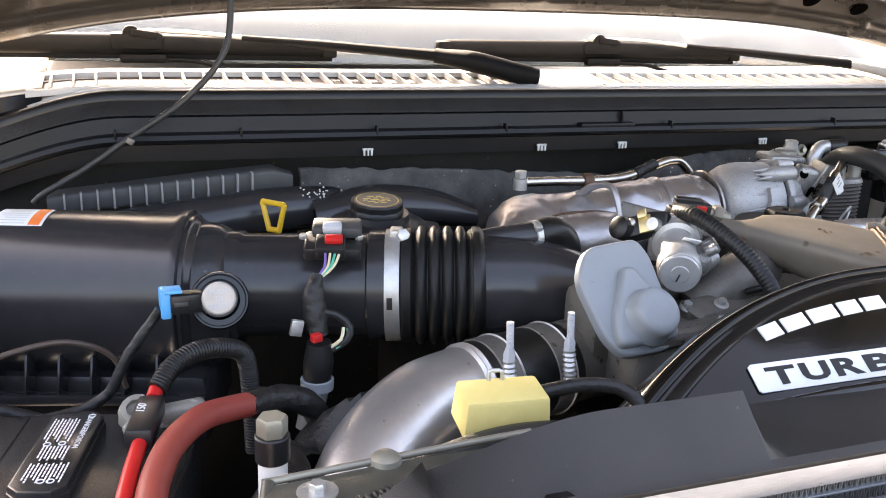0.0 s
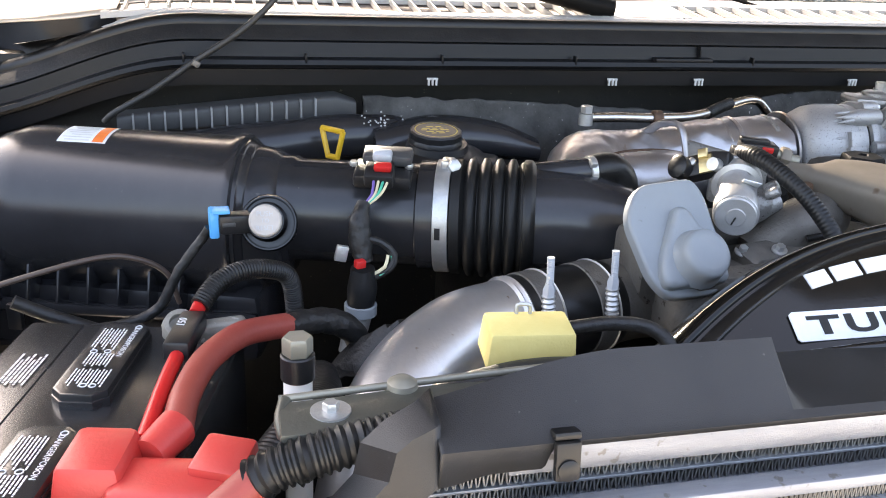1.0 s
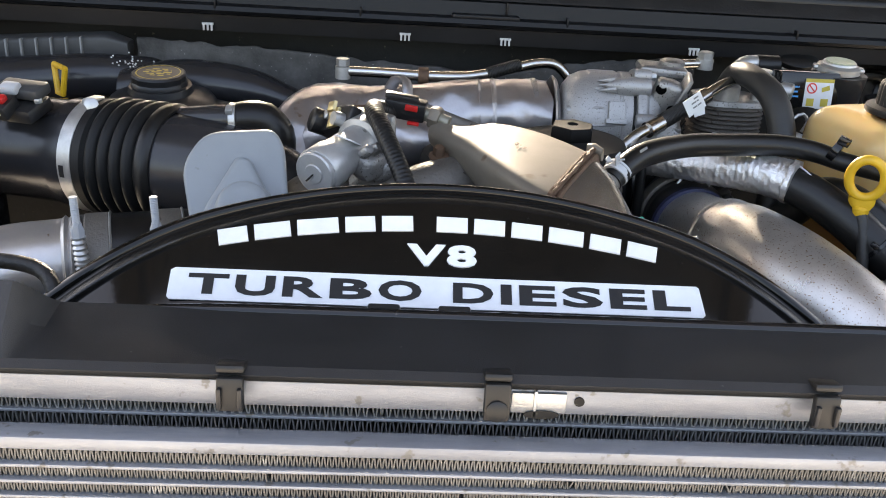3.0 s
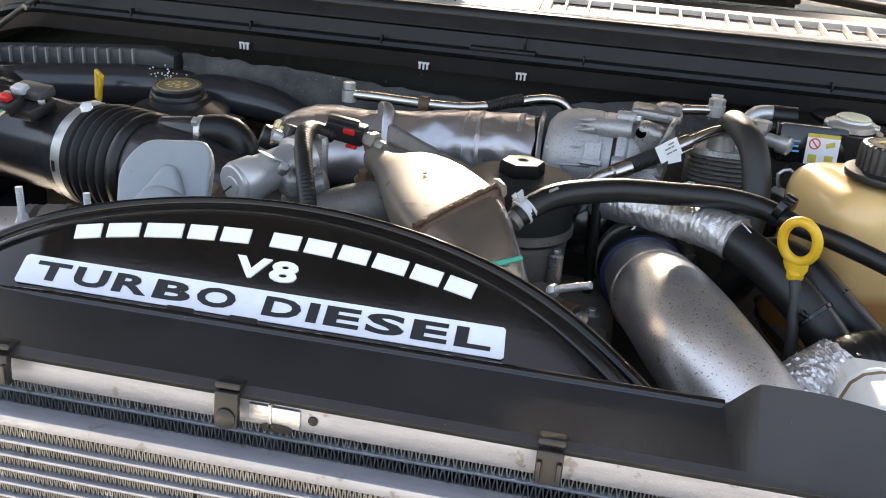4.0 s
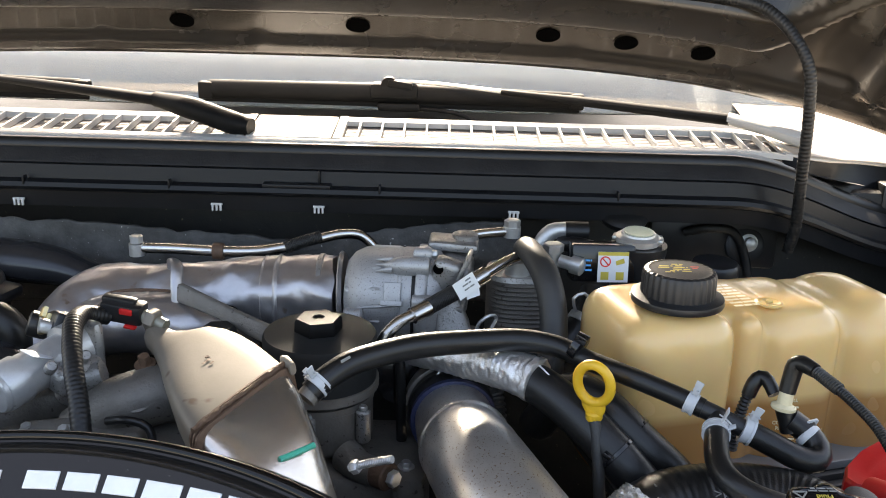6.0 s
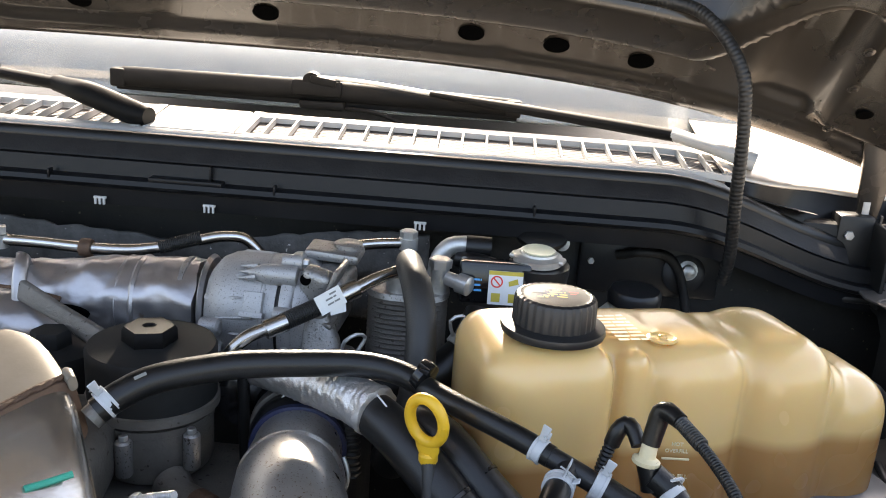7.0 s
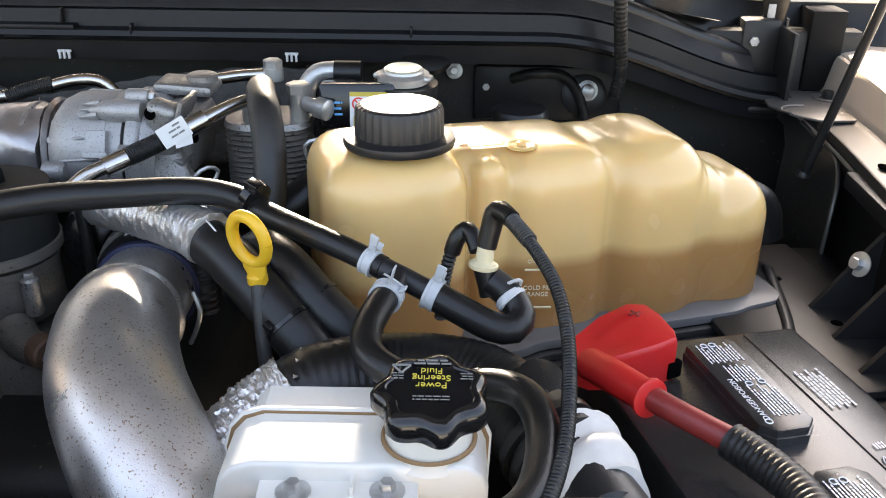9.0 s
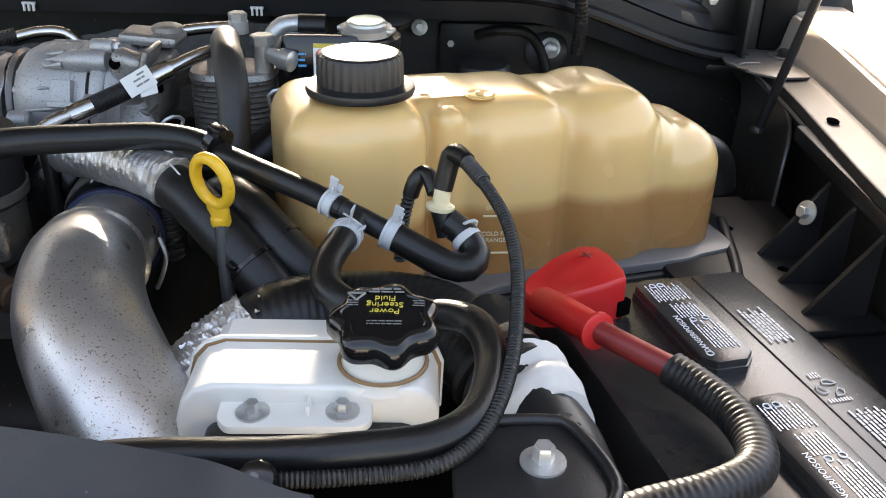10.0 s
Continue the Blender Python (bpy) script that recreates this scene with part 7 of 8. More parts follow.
part("lock", block((0.404, 0.556, 1.318), (0.012, 0.006, 0.003), (8, 6, -8), 0.001), RED, ts)
part("stem", tube([(0.414, 0.563, 1.328), (0.440, 0.553, 1.321)], 0.0065, 14), OLIVE, ts)
part("nut", lathe([(0.010, 0), (0.0118, 0.002), (0.0118, 0.009), (0.010, 0.011)], (0.421, 0.560, 1.326), (0.92, -0.36, -0.2), 6), BRONZE, ts, "dull brass hex nut")
single("sensor_conduit", tube([(0.380, 0.562, 1.326), (0.366, 0.545, 1.334), (0.366, 0.520, 1.337), (0.374, 0.492, 1.330), (0.385, 0.464, 1.316), (0.396, 0.442, 1.298), (0.404, 0.424, 1.278), (0.408, 0.412, 1.25)], [0.0085, 0.0095, 0.0095, 0.0090, 0.0088, 0.0088, 0.0088, 0.0088], 16, ribs=(0.0042, 0.0004)), LOOM, "black corrugated conduit down from the sensor plug", "conduit")

# bronze funnel pipe with a welded seam
ep = thing("exhaust_pipe", (0.54, 0.45, 1.0), "heat-stained steel funnel pipe with a welded seam", "pipe")
wd = Vector((0.78, 0.58, 0.24)).normalized()
fu = Vector((0.47, 0.875, 0.11)).normalized()
fn = Vector((-0.128, -0.16, 0.978)).normalized()


def flat_sec(c, w, h, e):
    return (Vector(c), fu * w, fn * h, e)


# outline of the pressed funnel: (share of the way, half width to the left, to the right, half height)
F0, F1 = Vector((0.426, 0.560, 1.308)), Vector((0.543, 0.425, 1.292))
funnel = []
for share, wl_, wr_, hh, e in ((0.0, 0.0130, 0.0130, 0.0130, 2.0), (0.03, 0.0150, 0.0150, 0.0150, 2.0), (0.12, 0.0155, 0.0155, 0.0155, 2.2), (0.18, 0.0185, 0.0195, 0.0165, 2.4), (0.26, 0.0220, 0.0300, 0.0190, 2.8), (0.34, 0.0270, 0.0500, 0.0215, 3.0),
                               (0.44, 0.0340, 0.0570, 0.0240, 3.4), (0.56, 0.0410, 0.0610, 0.0260, 4.0), (0.70, 0.0490, 0.0620, 0.0275, 5.0), (0.85, 0.0550, 0.0615, 0.0280, 6.0), (1.0, 0.0590, 0.0610, 0.0280, 6.0)):
    c = F0.lerp(F1, share) + fu * ((wr_ - wl_) / 2)
    funnel.append(flat_sec(c, (wl_ + wr_) / 2, hh, e))
part("funnel", loft(funnel, 60), BRONZE, ep, sharp=50)
ax_f = (F1 - F0).normalized()
for k in range(3):
    cc = F1 + ax_f * (0.0046 * k)
    part("seam", crumple(loft([flat_sec(cc, 0.0605, 0.0285, 6.0), flat_sec(cc + ax_f * 0.0012, 0.0625, 0.0305, 6.0), flat_sec(cc + ax_f * 0.0034, 0.0625, 0.0305, 6.0), flat_sec(cc + ax_f * 0.0046, 0.0605, 0.0285, 6.0)], 60), 0.0006, 180, k), RUST, ep, "rusty welded seam")
part("weld_bead", crumple(tube([F1 + ax_f * 0.007 + fn * 0.0300 + fu * (0.058 * (1 - 2 * k / 12)) for k in range(13)], 0.0022, 8, step=0.002), 0.0012, 320), RUST, ep, "brown weld bead")
tip = F1 + fu * 0.060 + fn * 0.026
part("tab", loft([(tip + ax_f * -0.002, fu * 0.003, fn * 0.005, 3), (tip + ax_f * 0.006 + fn * 0.001, fu * 0.005, fn * 0.007, 3), (tip + ax_f * 0.016, fu * 0.004, fn * 0.006, 3)], 18), BRONZE, ep)
tilt1, tilt2 = (fn + Vector((0.25, -0.22, 0))).normalized(), (fn + Vector((0.60, -0.55, -0.1))).normalized()
part("lower_duct", loft([(F1 + ax_f * 0.013, fu * 0.0575, fn * 0.0280, 4.5), (F1 + ax_f * 0.026 + Vector((0, 0, -0.008)), fu * 0.0560, tilt1 * 0.0285, 4), (F1 + ax_f * 0.050 + Vector((0, 0, -0.034)), fu * 0.0540, tilt2 * 0.0285, 3.6),
                         (F1 + ax_f * 0.085 + Vector((0, 0, -0.078)), fu * 0.0520, tilt2 * 0.0285, 3.6), (F1 + ax_f * 0.13 + Vector((0, 0, -0.14)), fu * 0.049, tilt2 * 0.027, 7)], 60), DUCT, ep, "bright stained steel duct", sharp=50)
part("paint_mark", tube([(0.5805, 0.3775, 1.2830), (0.5933, 0.3873, 1.2842), (0.6053, 0.3972, 1.2856)], 0.0026, 8), GREEN, ep, "green paint mark")
part("stamp", bars([(-0.006, 0.006, 0.003), (-0.004, 0.002, -0.003)], basis((0.505, 0.4665, 1.3248), fu, Vector((-0.6, 0.797, 0.05))), 0.0022, 0.0015, 2).join(lathe([(0.0022, 0), (0.0018, 0.0006)], (0.500, 0.4750, 1.3256), fn, 10)), RUST, ep)
part("drain_bolt", tube([(0.630, 0.438, 1.240), (0.648, 0.432, 1.249), (0.668, 0.424, 1.258)], 0.0038, 10, ribs=(0.0018, 0.0004)), ZINC, ep)
part("drain_nut", hexbolt((0.632, 0.437, 1.241), 0.0065, 0.007, (0.85, -0.3, 0.4)), ZINC, ep)

# oil filter
fo = thing("oil_filter", (0.585, 0.62, 1.05), "black oil filter cap with a hex top on an aluminium base", "oil filter")
part("lid", lathe([(0.060, 0), (0.0605, 0.040), (0.0605, 0.046), (0.0585, 0.0500), (0.036, 0.0530), (0.026, 0.0535)], (0.580, 0.622, 1.240), (0, 0, 1), 56), LID, fo)
part("hex", lathe([(0.0250, 0), (0.0255, 0.001), (0.0250, 0.012), (0.0230, 0.0150), (0.0070, 0.0155), (0.0050, 0.0135), (0.001, 0.0135)], (0.579, 0.619, 1.2930), (0, 0, 1), 6, roll=0.3), WIPER, fo)
part("collar", lathe([(0.0590, 0), (0.0625, 0.001), (0.0625, 0.010), (0.0590, 0.011)], (0.580, 0.622, 1.2295), (0, 0, 1), 52), CAST_DARK, fo)
part("base", lathe([(0.026, -0.012), (0.040, -0.004), (0.054, 0.006), (0.0565, 0.012), (0.0565, 0.052), (0.0575, 0.053), (0.0575, 0.060)], (0.580, 0.622, 1.165), (0, 0, 1), 48), CAST_DARK, fo, "dirty aluminium base")
for q in (-148, -95, -38):
    d_ = Vector((math.cos(radians(q)), math.sin(radians(q)), 0))
    part("lug", lathe([(0.0065, -0.030), (0.008, -0.028), (0.008, 0.004), (0.006, 0.006)], Vector((0.580, 0.622, 1.214)) + d_ * 0.0625, (0, 0, 1), 14), CAST, fo)
    part("bolt", hexbolt(Vector((0.580, 0.622, 1.220)) + d_ * 0.0625, 0.0045, 0.005), ZINC, fo)
part("drain_elbow", tube([(0.612, 0.575, 1.172), (0.628, 0.558, 1.168), (0.646, 0.545, 1.170)], [0.018, 0.016, 0.015], 18), CAST_DARK, fo)
part("brown_ring", lathe([(0.013, 0), (0.015, 0.002), (0.015, 0.018), (0.013, 0.020)], (0.644, 0.547, 1.170), (0.8, -0.6, 0.05), 24), RUST, fo)
part("drain_plug", hexbolt((0.661, 0.534, 1.171), 0.009, 0.008, (0.8, -0.6, 0.05)), ZINC, fo)
ff = thing("fuel_filter", (0.46, 0.66, 1.15), "black fuel filter lid with a hex top behind the funnel pipe", "fuel filter")
part("lid", lathe([(0.046, 0), (0.0465, 0.036), (0.044, 0.042), (0.024, 0.045), (0.018, 0.0455)], (0.462, 0.664, 1.215), (0, 0, 1), 44), LID, ff)
part("hex", lathe([(0.0195, 0), (0.020, 0.001), (0.0195, 0.014), (0.0175, 0.017), (0.006, 0.0175)], (0.462, 0.663, 1.259), (0, 0, 1), 6, roll=0.2), LID, ff)
fs_ = thing("filter_stand", (0.60, 0.62, 0.94), "dark engine casting under the oil filter", "casting")
part("casting", block((0.60, 0.62, 1.05), (0.20, 0.14, 0.22), bevel=0.02), CAST_DARK, fs_)
for x in (0.535, 0.60, 0.665):
    part("rib", block((x, 0.548, 1.075), (0.006, 0.012, 0.15), (0, 0, 0), 0.002), CAST_DARK, fs_)
for x in (0.525, 0.675):
    part("bolt", hexbolt((x, 0.575, 1.160), 0.0055, 0.006, (0, 0, 1), 0.009), ZINC, fs_)
single("engine_block", block((0.44, 0.66, 0.90), (0.66, 0.46, 0.44), bevel=0.04, segs=3), DARK_METAL, "dark engine block deep in the bay", "engine")
single("drain_tube", tube([(0.664, 0.63, 1.285), (0.666, 0.63, 1.22), (0.668, 0.63, 1.13)], 0.0058, 12), RUBBER, "black vertical drain tube", "tube")
single("pulley_hub", lathe([(0.020, 0), (0.034, 0.002), (0.034, 0.03), (0.028, 0.034)], (0.66, 0.68, 1.225), (0.3, -1, 0.1), 30), BLACK_GLOSS, "black pulley hub behind the drain tube", "pulley")


# ---- grey actuator ----
ga = thing("throttle_cover", (0.24, 0.47, 1.2), "grey plastic actuator cover with a stepped round nose", "actuator")
GM = basis((0.245, 0.455, 1.281), (1, 0.10, 0.02), (0, 0.63, 0.777))
oct_ = [(-0.025, -0.066), (0.030, -0.066), (0.047, -0.045), (0.043, 0.034), (0.034, 0.053), (-0.030, 0.050), (-0.050, 0.018), (-0.040, -0.045)]
part("plate", prism(rounded(oct_, 0.016, 5), GM @ pose(0, 0, -0.006), 0.012, 0.004, 3), GREY, ga)
boss_ = rounded([(0.000, 0.022), (0.012, 0.020), (0.036, -0.030), (0.040, -0.058), (-0.034, -0.058), (-0.030, -0.030)], 0.014, 5)
part("boss", prism(boss_, GM @ pose(0, 0, 0.004), 0.014, 0.006, 3), GREY, ga, "rounded triangular boss", sharp=50)
nose = []
for r_, zz in ((0.0285, 0.014), (0.0270, 0.0185), (0.0250, 0.0215), (0.0243, 0.029), (0.0230, 0.0345), (0.0205, 0.0370), (0.015, 0.0378)):
    nose.append((GM @ Vector((0.008, -0.033, zz)), GM.to_3x3() @ Vector((r_, 0, 0)), GM.to_3x3() @ Vector((0, r_ * 1.04, 0))))
part("nose", loft(nose, 40), GREY, ga, "round nose", sharp=50)
part("back_body", block((0.248, 0.490, 1.235), (0.07, 0.06, 0.08), (0, 0, 8), 0.012), CAST_DARK, ga)

# ---- charge pipe on the driver's side ----
rp = thing("charge_pipe", (0.76, 0.45, 0.9), "bare aluminium charge pipe elbow with rust specks", "pipe")
part("elbow", tube([(0.724, 0.612, 1.200), (0.726, 0.585, 1.203), (0.731, 0.540, 1.212), (0.742, 0.480, 1.224), (0.764, 0.415, 1.222), (0.796, 0.362, 1.204), (0.832, 0.318, 1.170), (0.862, 0.283, 1.115), (0.885, 0.262, 1.03)], [0.042, 0.042, 0.043, 0.0465, 0.0475, 0.0475, 0.0475, 0.0475, 0.0475], 44), PIPE, rp)
rdir = Vector((0.10, -1.0, -0.04)).normalized()
part("ridge", lathe([(0.0430, -0.010), (0.0462, -0.003), (0.0470, 0.0), (0.0462, 0.003), (0.0430, 0.008)], Vector((0.7345, 0.522, 1.2155)), (0.20, -0.96, 0.18), 44), PIPE, rp)
part("band_clamp", lathe([(0.0500, -0.034), (0.0512, -0.033), (0.0512, -0.020), (0.0500, -0.019)], Vector((0.723, 0.615, 1.200)), rdir, 44), CAST_DARK, rp, "dull steel band clamp")
part("sleeve", lathe([(0.0425, 0.004), (0.0466, 0.005), (0.0466, 0.011), (0.0435, 0.012)], Vector((0.723, 0.615, 1.200)), rdir, 44), BLUE_HOSE, rp, "dark blue silicone sleeve")
part("boot", lathe([(0.040, -0.05), (0.048, -0.045), (0.0495, -0.03), (0.0475, -0.022), (0.0475, -0.012), (0.0490, -0.008), (0.0475, 0.0), (0.0460, 0.004)], Vector((0.723, 0.615, 1.200)), rdir, 44), RUBBER, rp, "black rubber boot")
part("wire_clip", tube([(0.770, 0.590, 1.205), (0.776, 0.585, 1.190), (0.772, 0.582, 1.172), (0.764, 0.585, 1.155)], 0.0022, 6), ZINC, rp)
part("wire_clip", tube([(0.705, 0.620, 1.244), (0.712, 0.622, 1.254), (0.722, 0.622, 1.250), (0.735, 0.622, 1.254), (0.742, 0.62, 1.244)], 0.0018, 6), ZINC, rp)
part("boot_rib", tube([(0.758, 0.640, 1.245), (0.770, 0.625, 1.215), (0.775, 0.615, 1.17)], 0.010, 12, ribs=(0.006, 0.002)), RUBBER_GREY, rp)

# ---- foil-sleeved hoses ----
fh = thing("foil_hose", (0.78, 0.58, 1.1), "black coolant hose with a bright foil heat sleeve", "hose", "foil-sleeved hoses")
part("foil_sleeve", crumple(tube([(0.664, 0.648, 1.262), (0.700, 0.622, 1.270), (0.745, 0.592, 1.275), (0.778, 0.566, 1.278), (0.800, 0.548, 1.277)], [0.016, 0.0185, 0.0205, 0.0215, 0.0222], 52, step=0.002, ribs=(0.0060, 0.0003)), 0.0011, 210), FOIL, fh, "crinkled foil sleeve")
part("sleeve_end", crumple(lathe([(0.0215, -0.004), (0.0232, -0.002), (0.0228, 0.003), (0.0205, 0.004)], (0.800, 0.548, 1.277), (0.76, -0.63, -0.10), 40), 0.0018, 140), FOIL, fh, "frayed foil rim")
part("hose", tube([(0.790, 0.556, 1.277), (0.820, 0.530, 1.268), (0.856, 0.500, 1.246), (0.890, 0.478, 1.215), (0.925, 0.468, 1.17), (0.95, 0.465, 1.12)], [0.0195, 0.0200, 0.0205, 0.0205, 0.0205, 0.0205], 24), RUBBER, fh)
part("fray", tube([(0.803, 0.540, 1.296), (0.812, 0.532, 1.290), (0.818, 0.526, 1.280)], 0.0009, 5), FOIL, fh)
part("cable_tie", lathe([(0.0208, 0), (0.0217, 0.0005), (0.0217, 0.004), (0.0208, 0.0045)], (0.872, 0.489, 1.233), (0.70, -0.45, -0.62), 26).join(block((0.862, 0.470, 1.240), (0.008, 0.006, 0.005), (0, 30, -30), 0.001)), BLACK_GLOSS, fh)
lh_ = thing("lower_hose", (0.87, 0.53, 1.24), "black coolant hose behind the dipstick with a plastic tie", "hose")
part("hose", tube([(0.812, 0.60, 1.20), (0.835, 0.565, 1.255), (0.862, 0.535, 1.262), (0.90, 0.505, 1.235), (0.94, 0.49, 1.20), (0.97, 0.48, 1.15)], 0.019, 20), RUBBER, lh_)
part("cable_tie", lathe([(0.0192, 0), (0.0200, 0.0005), (0.0200, 0.004), (0.0192, 0.0045)], (0.893, 0.511, 1.240), (0.75, -0.5, -0.45), 26), BLACK_GLOSS, lh_)
rh = thing("radiator_hose", (1.0, 0.40, 1.1), "thick printed black radiator hose with a frayed foil end", "hose")
part("hose", tube([(0.858, 0.395, 1.183), (0.903, 0.420, 1.215), (0.966, 0.430, 1.220), (1.014, 0.422, 1.220), (1.045, 0.394, 1.218), (1.066, 0.362, 1.214)], [0.034, 0.034, 0.0345, 0.034, 0.033, 0.031], 40, ribs=(0.0060, 0.0005)), RUBBER, rh)
part("foil_sleeve", crumple(tube([(0.822, 0.368, 1.148), (0.842, 0.384, 1.172), (0.868, 0.402, 1.196), (0.894, 0.416, 1.211)], [0.034, 0.0360, 0.0365, 0.0362], 96, step=0.0012, ribs=(0.0030, 0.0008)), 0.0022, 260, 4.0), FOIL, rh, "frayed foil sleeve")
fr = random.Random(5)
for k in range(12):
    a = fr.uniform(-1.1, 1.5)
    p = Vector((0.892, 0.416, 1.211)) + Vector((0, -math.sin(a), math.cos(a))) * 0.0362
    part("foil_shred", tube([p, p + Vector((fr.uniform(0.001, 0.004), fr.uniform(0.0, 0.001), fr.uniform(-0.001, 0.0)))], [0.0026, 0.0005], 5, flat=0.3), FOIL, rh)
part("hose_print", lettering(">EPDM<", 0.012, basis((0.962, 0.4090, 1.2480), (-1, -0.10, 0), (0, -0.75, -0.66)), 0.0002), FAINT_PRINT, rh)
part("clamp", lathe([(0.0325, 0), (0.034, 0.001), (0.034, 0.012), (0.0325, 0.013)], (1.058, 0.375, 1.216), (0.7, -0.72, -0.1), 30), RUBBER, rh)
part("neck", tube([(1.062, 0.368, 1.215), (1.080, 0.335, 1.206), (1.094, 0.300, 1.193), (1.102, 0.262, 1.178), (1.106, 0.21, 1.15)], [0.029, 0.030, 0.0345, 0.0350, 0.034], 30), BLACK, rh, "black plastic neck")
for k in range(2):
    part("collar", lathe([(0.031, 0), (0.0365, 0.002), (0.0365, 0.008), (0.031, 0.010)], Vector((1.060, 0.372, 1.2155)) + Vector((0.50, -0.83, -0.22)) * (0.013 * k), (0.5, -0.83, -0.22), 30), RUBBER, rh)
cw = []
for k in range(7):
    t = k / 6
    c = Vector((1.076, 0.346, 1.209)).lerp(Vector((1.0915, 0.308, 1.197)), t)
    cw.append((c, Vector((0.86, 0.5, 0.08)) * (0.0372 + 0.0025 * math.sin(k * 2.1)), Vector((0.0, 0.26, 0.96)) * (0.0380 + 0.0025 * math.cos(k * 1.7))))
part("cloth_wrap", crumple(loft(smooth_sections(cw, 4), 44), 0.0020, 70, 2.0), CLOTH, rh, "white cloth tape wrap")
part("gold_band", wrap((1.101, 0.270, 1.181), (0.16, -0.91, -0.37), 0.0352, (-0.006, 0.010), -30, 34, 0.0008, 8), OLIVE, rh, "gold printed band")
part("boss", lathe([(0.014, 0), (0.016, 0.002), (0.016, 0.008), (0.008, 0.009)], (1.058, 0.392, 1.243), (0.1, -0.3, 1), 20), RUBBER, rh)

# ---- long vent hose, clamps, tee and valve ----
vh = thing("vent_hose", (0.77, 0.53, 1.25), "long black vent hose with pale plastic clamps", "hose")
part("hose", tube([(0.592, 0.470, 1.296), (0.606, 0.481, 1.306), (0.630, 0.500, 1.314), (0.680, 0.535, 1.314), (0.735, 0.560, 1.310), (0.785, 0.570, 1.309), (0.822, 0.562, 1.307), (0.850, 0.542, 1.302), (0.885, 0.515, 1.299), (0.925, 0.495, 1.290), (0.948, 0.482, 1.284)], [0.0112, 0.0118, 0.0120, 0.0120, 0.0118, 0.0115, 0.0108, 0.0100, 0.0096, 0.0094, 0.0092], 20), RUBBER, vh)
part("nipple", tube([(0.588, 0.466, 1.291), (0.598, 0.476, 1.301)], 0.0100, 16), CAST_DARK, vh)
part("hose_print", bars([(-0.005, 0.005, 0.0)], basis((0.622, 0.484, 1.3215), (0.8, 0.55, 0.3), (-0.4, 0.2, 0.9)), 0.0026, 0.0014, 6, 0.001), FAINT_PRINT, vh)
part("cable_tie", lathe([(0.0126, 0), (0.0138, 0.0005), (0.0138, 0.008), (0.0126, 0.0085)], (0.838, 0.551, 1.315), (0.72, -0.55, -0.42), 22).join(block((0.843, 0.540, 1.325), (0.012, 0.010, 0.008), (0, 20, -30), 0.001)), BLACK_GLOSS, vh)


def spring_clamp(center, ax, r, up, mat_):
    """A pinch clamp: a slotted band, a tall flag-shaped ear, a short ear and the two spring ends."""
    c = thing("hose_clamp", Vector(center) - Vector((0, 0, r)), "pale grey plastic pinch clamp around a hose", "hose clamp", "pale hose clamps")
    a = Vector(ax).normalized()
    u = Vector(up).normalized()
    u = (u - a * u.dot(a)).normalized()
    s = a.cross(u)
    o = Vector(center)
    for k in (-1, 1):
        part("band", lathe([(r, -0.0014), (r + 0.0013, -0.0012), (r + 0.0013, 0.0012), (r, 0.0014)], o + a * (0.0036 * k), a, 28), mat_, c)
    part("bridge", lathe([(r - 0.0004, -0.003), (r + 0.0006, -0.0028), (r + 0.0006, 0.0028), (r - 0.0004, 0.003)], o, a, 28), mat_, c)
    flag = rounded([(-0.0030, 0), (0.0030, 0), (0.0034, 0.009), (0.0042, 0.015), (-0.0034, 0.0155), (-0.0032, 0.009)], 0.0012, 3)
    part("ear", prism(flag, basis(o + u * (r + 0.0002) + s * 0.0035, a, u + s * 0.35), 0.0013, 0.0004), mat_, c, "flag-shaped release ear")
    part("ear", prism([(-0.0032, 0), (0.0032, 0), (0.0026, 0.006), (-0.0026, 0.006)], basis(o + u * (r + 0.0002) - s * 0.0045, a, u - s * 0.5), 0.0013, 0.0004), mat_, c)
    part("spring_end", tube([o + u * (r + 0.002) - s * 0.006 - a * 0.004, o + u * (r + 0.005) + s * 0.004, o + u * (r + 0.006) + s * 0.012 + a * 0.003], 0.0008, 6), mat_, c)
    return c


spring_clamp((0.598, 0.476, 1.302), (0.6, 0.55, 0.55), 0.0118, (-0.3, -0.2, 0.9), CLAMP)
spring_clamp((0.938, 0.487, 1.2865), (0.8, -0.45, -0.25), 0.0094, (0.3, 0.1, 0.95), CLAMP)
spring_clamp((0.985, 0.467, 1.271), (0.85, -0.3, -0.3), 0.0116, (0.25, 0.1, 0.95), CLAMP)
spring_clamp((0.952, 0.452, 1.2765), (-0.25, -0.9, -0.12), 0.0112, (0.6, 0.0, 0.8), CLAMP)
tee = thing("tee_joint", (0.958, 0.475, 1.26), "black plastic tee joint between the hoses", "fitting")
part("run", tube([(0.938, 0.487, 1.2865), (0.960, 0.477, 1.280), (0.988, 0.466, 1.270)], 0.0086, 16), BLACK, tee)
part("branch", tube([(0.960, 0.475, 1.279), (0.955, 0.456, 1.277)], 0.0090, 16), BLACK, tee)
single("return_hose", tube([(0.9545, 0.458, 1.2775), (0.947, 0.434, 1.2755), (0.9415, 0.408, 1.2725), (0.9450, 0.386, 1.2685), (0.962, 0.370, 1.264), (0.990, 0.362, 1.258), (1.02, 0.357, 1.25)], 0.0106, 20), RUBBER, "black hose looping from the tee joint", "hose")
lo_ = thing("loop_hose", (1.02, 0.46, 1.24), "black hose looping up to the check valve", "hose")
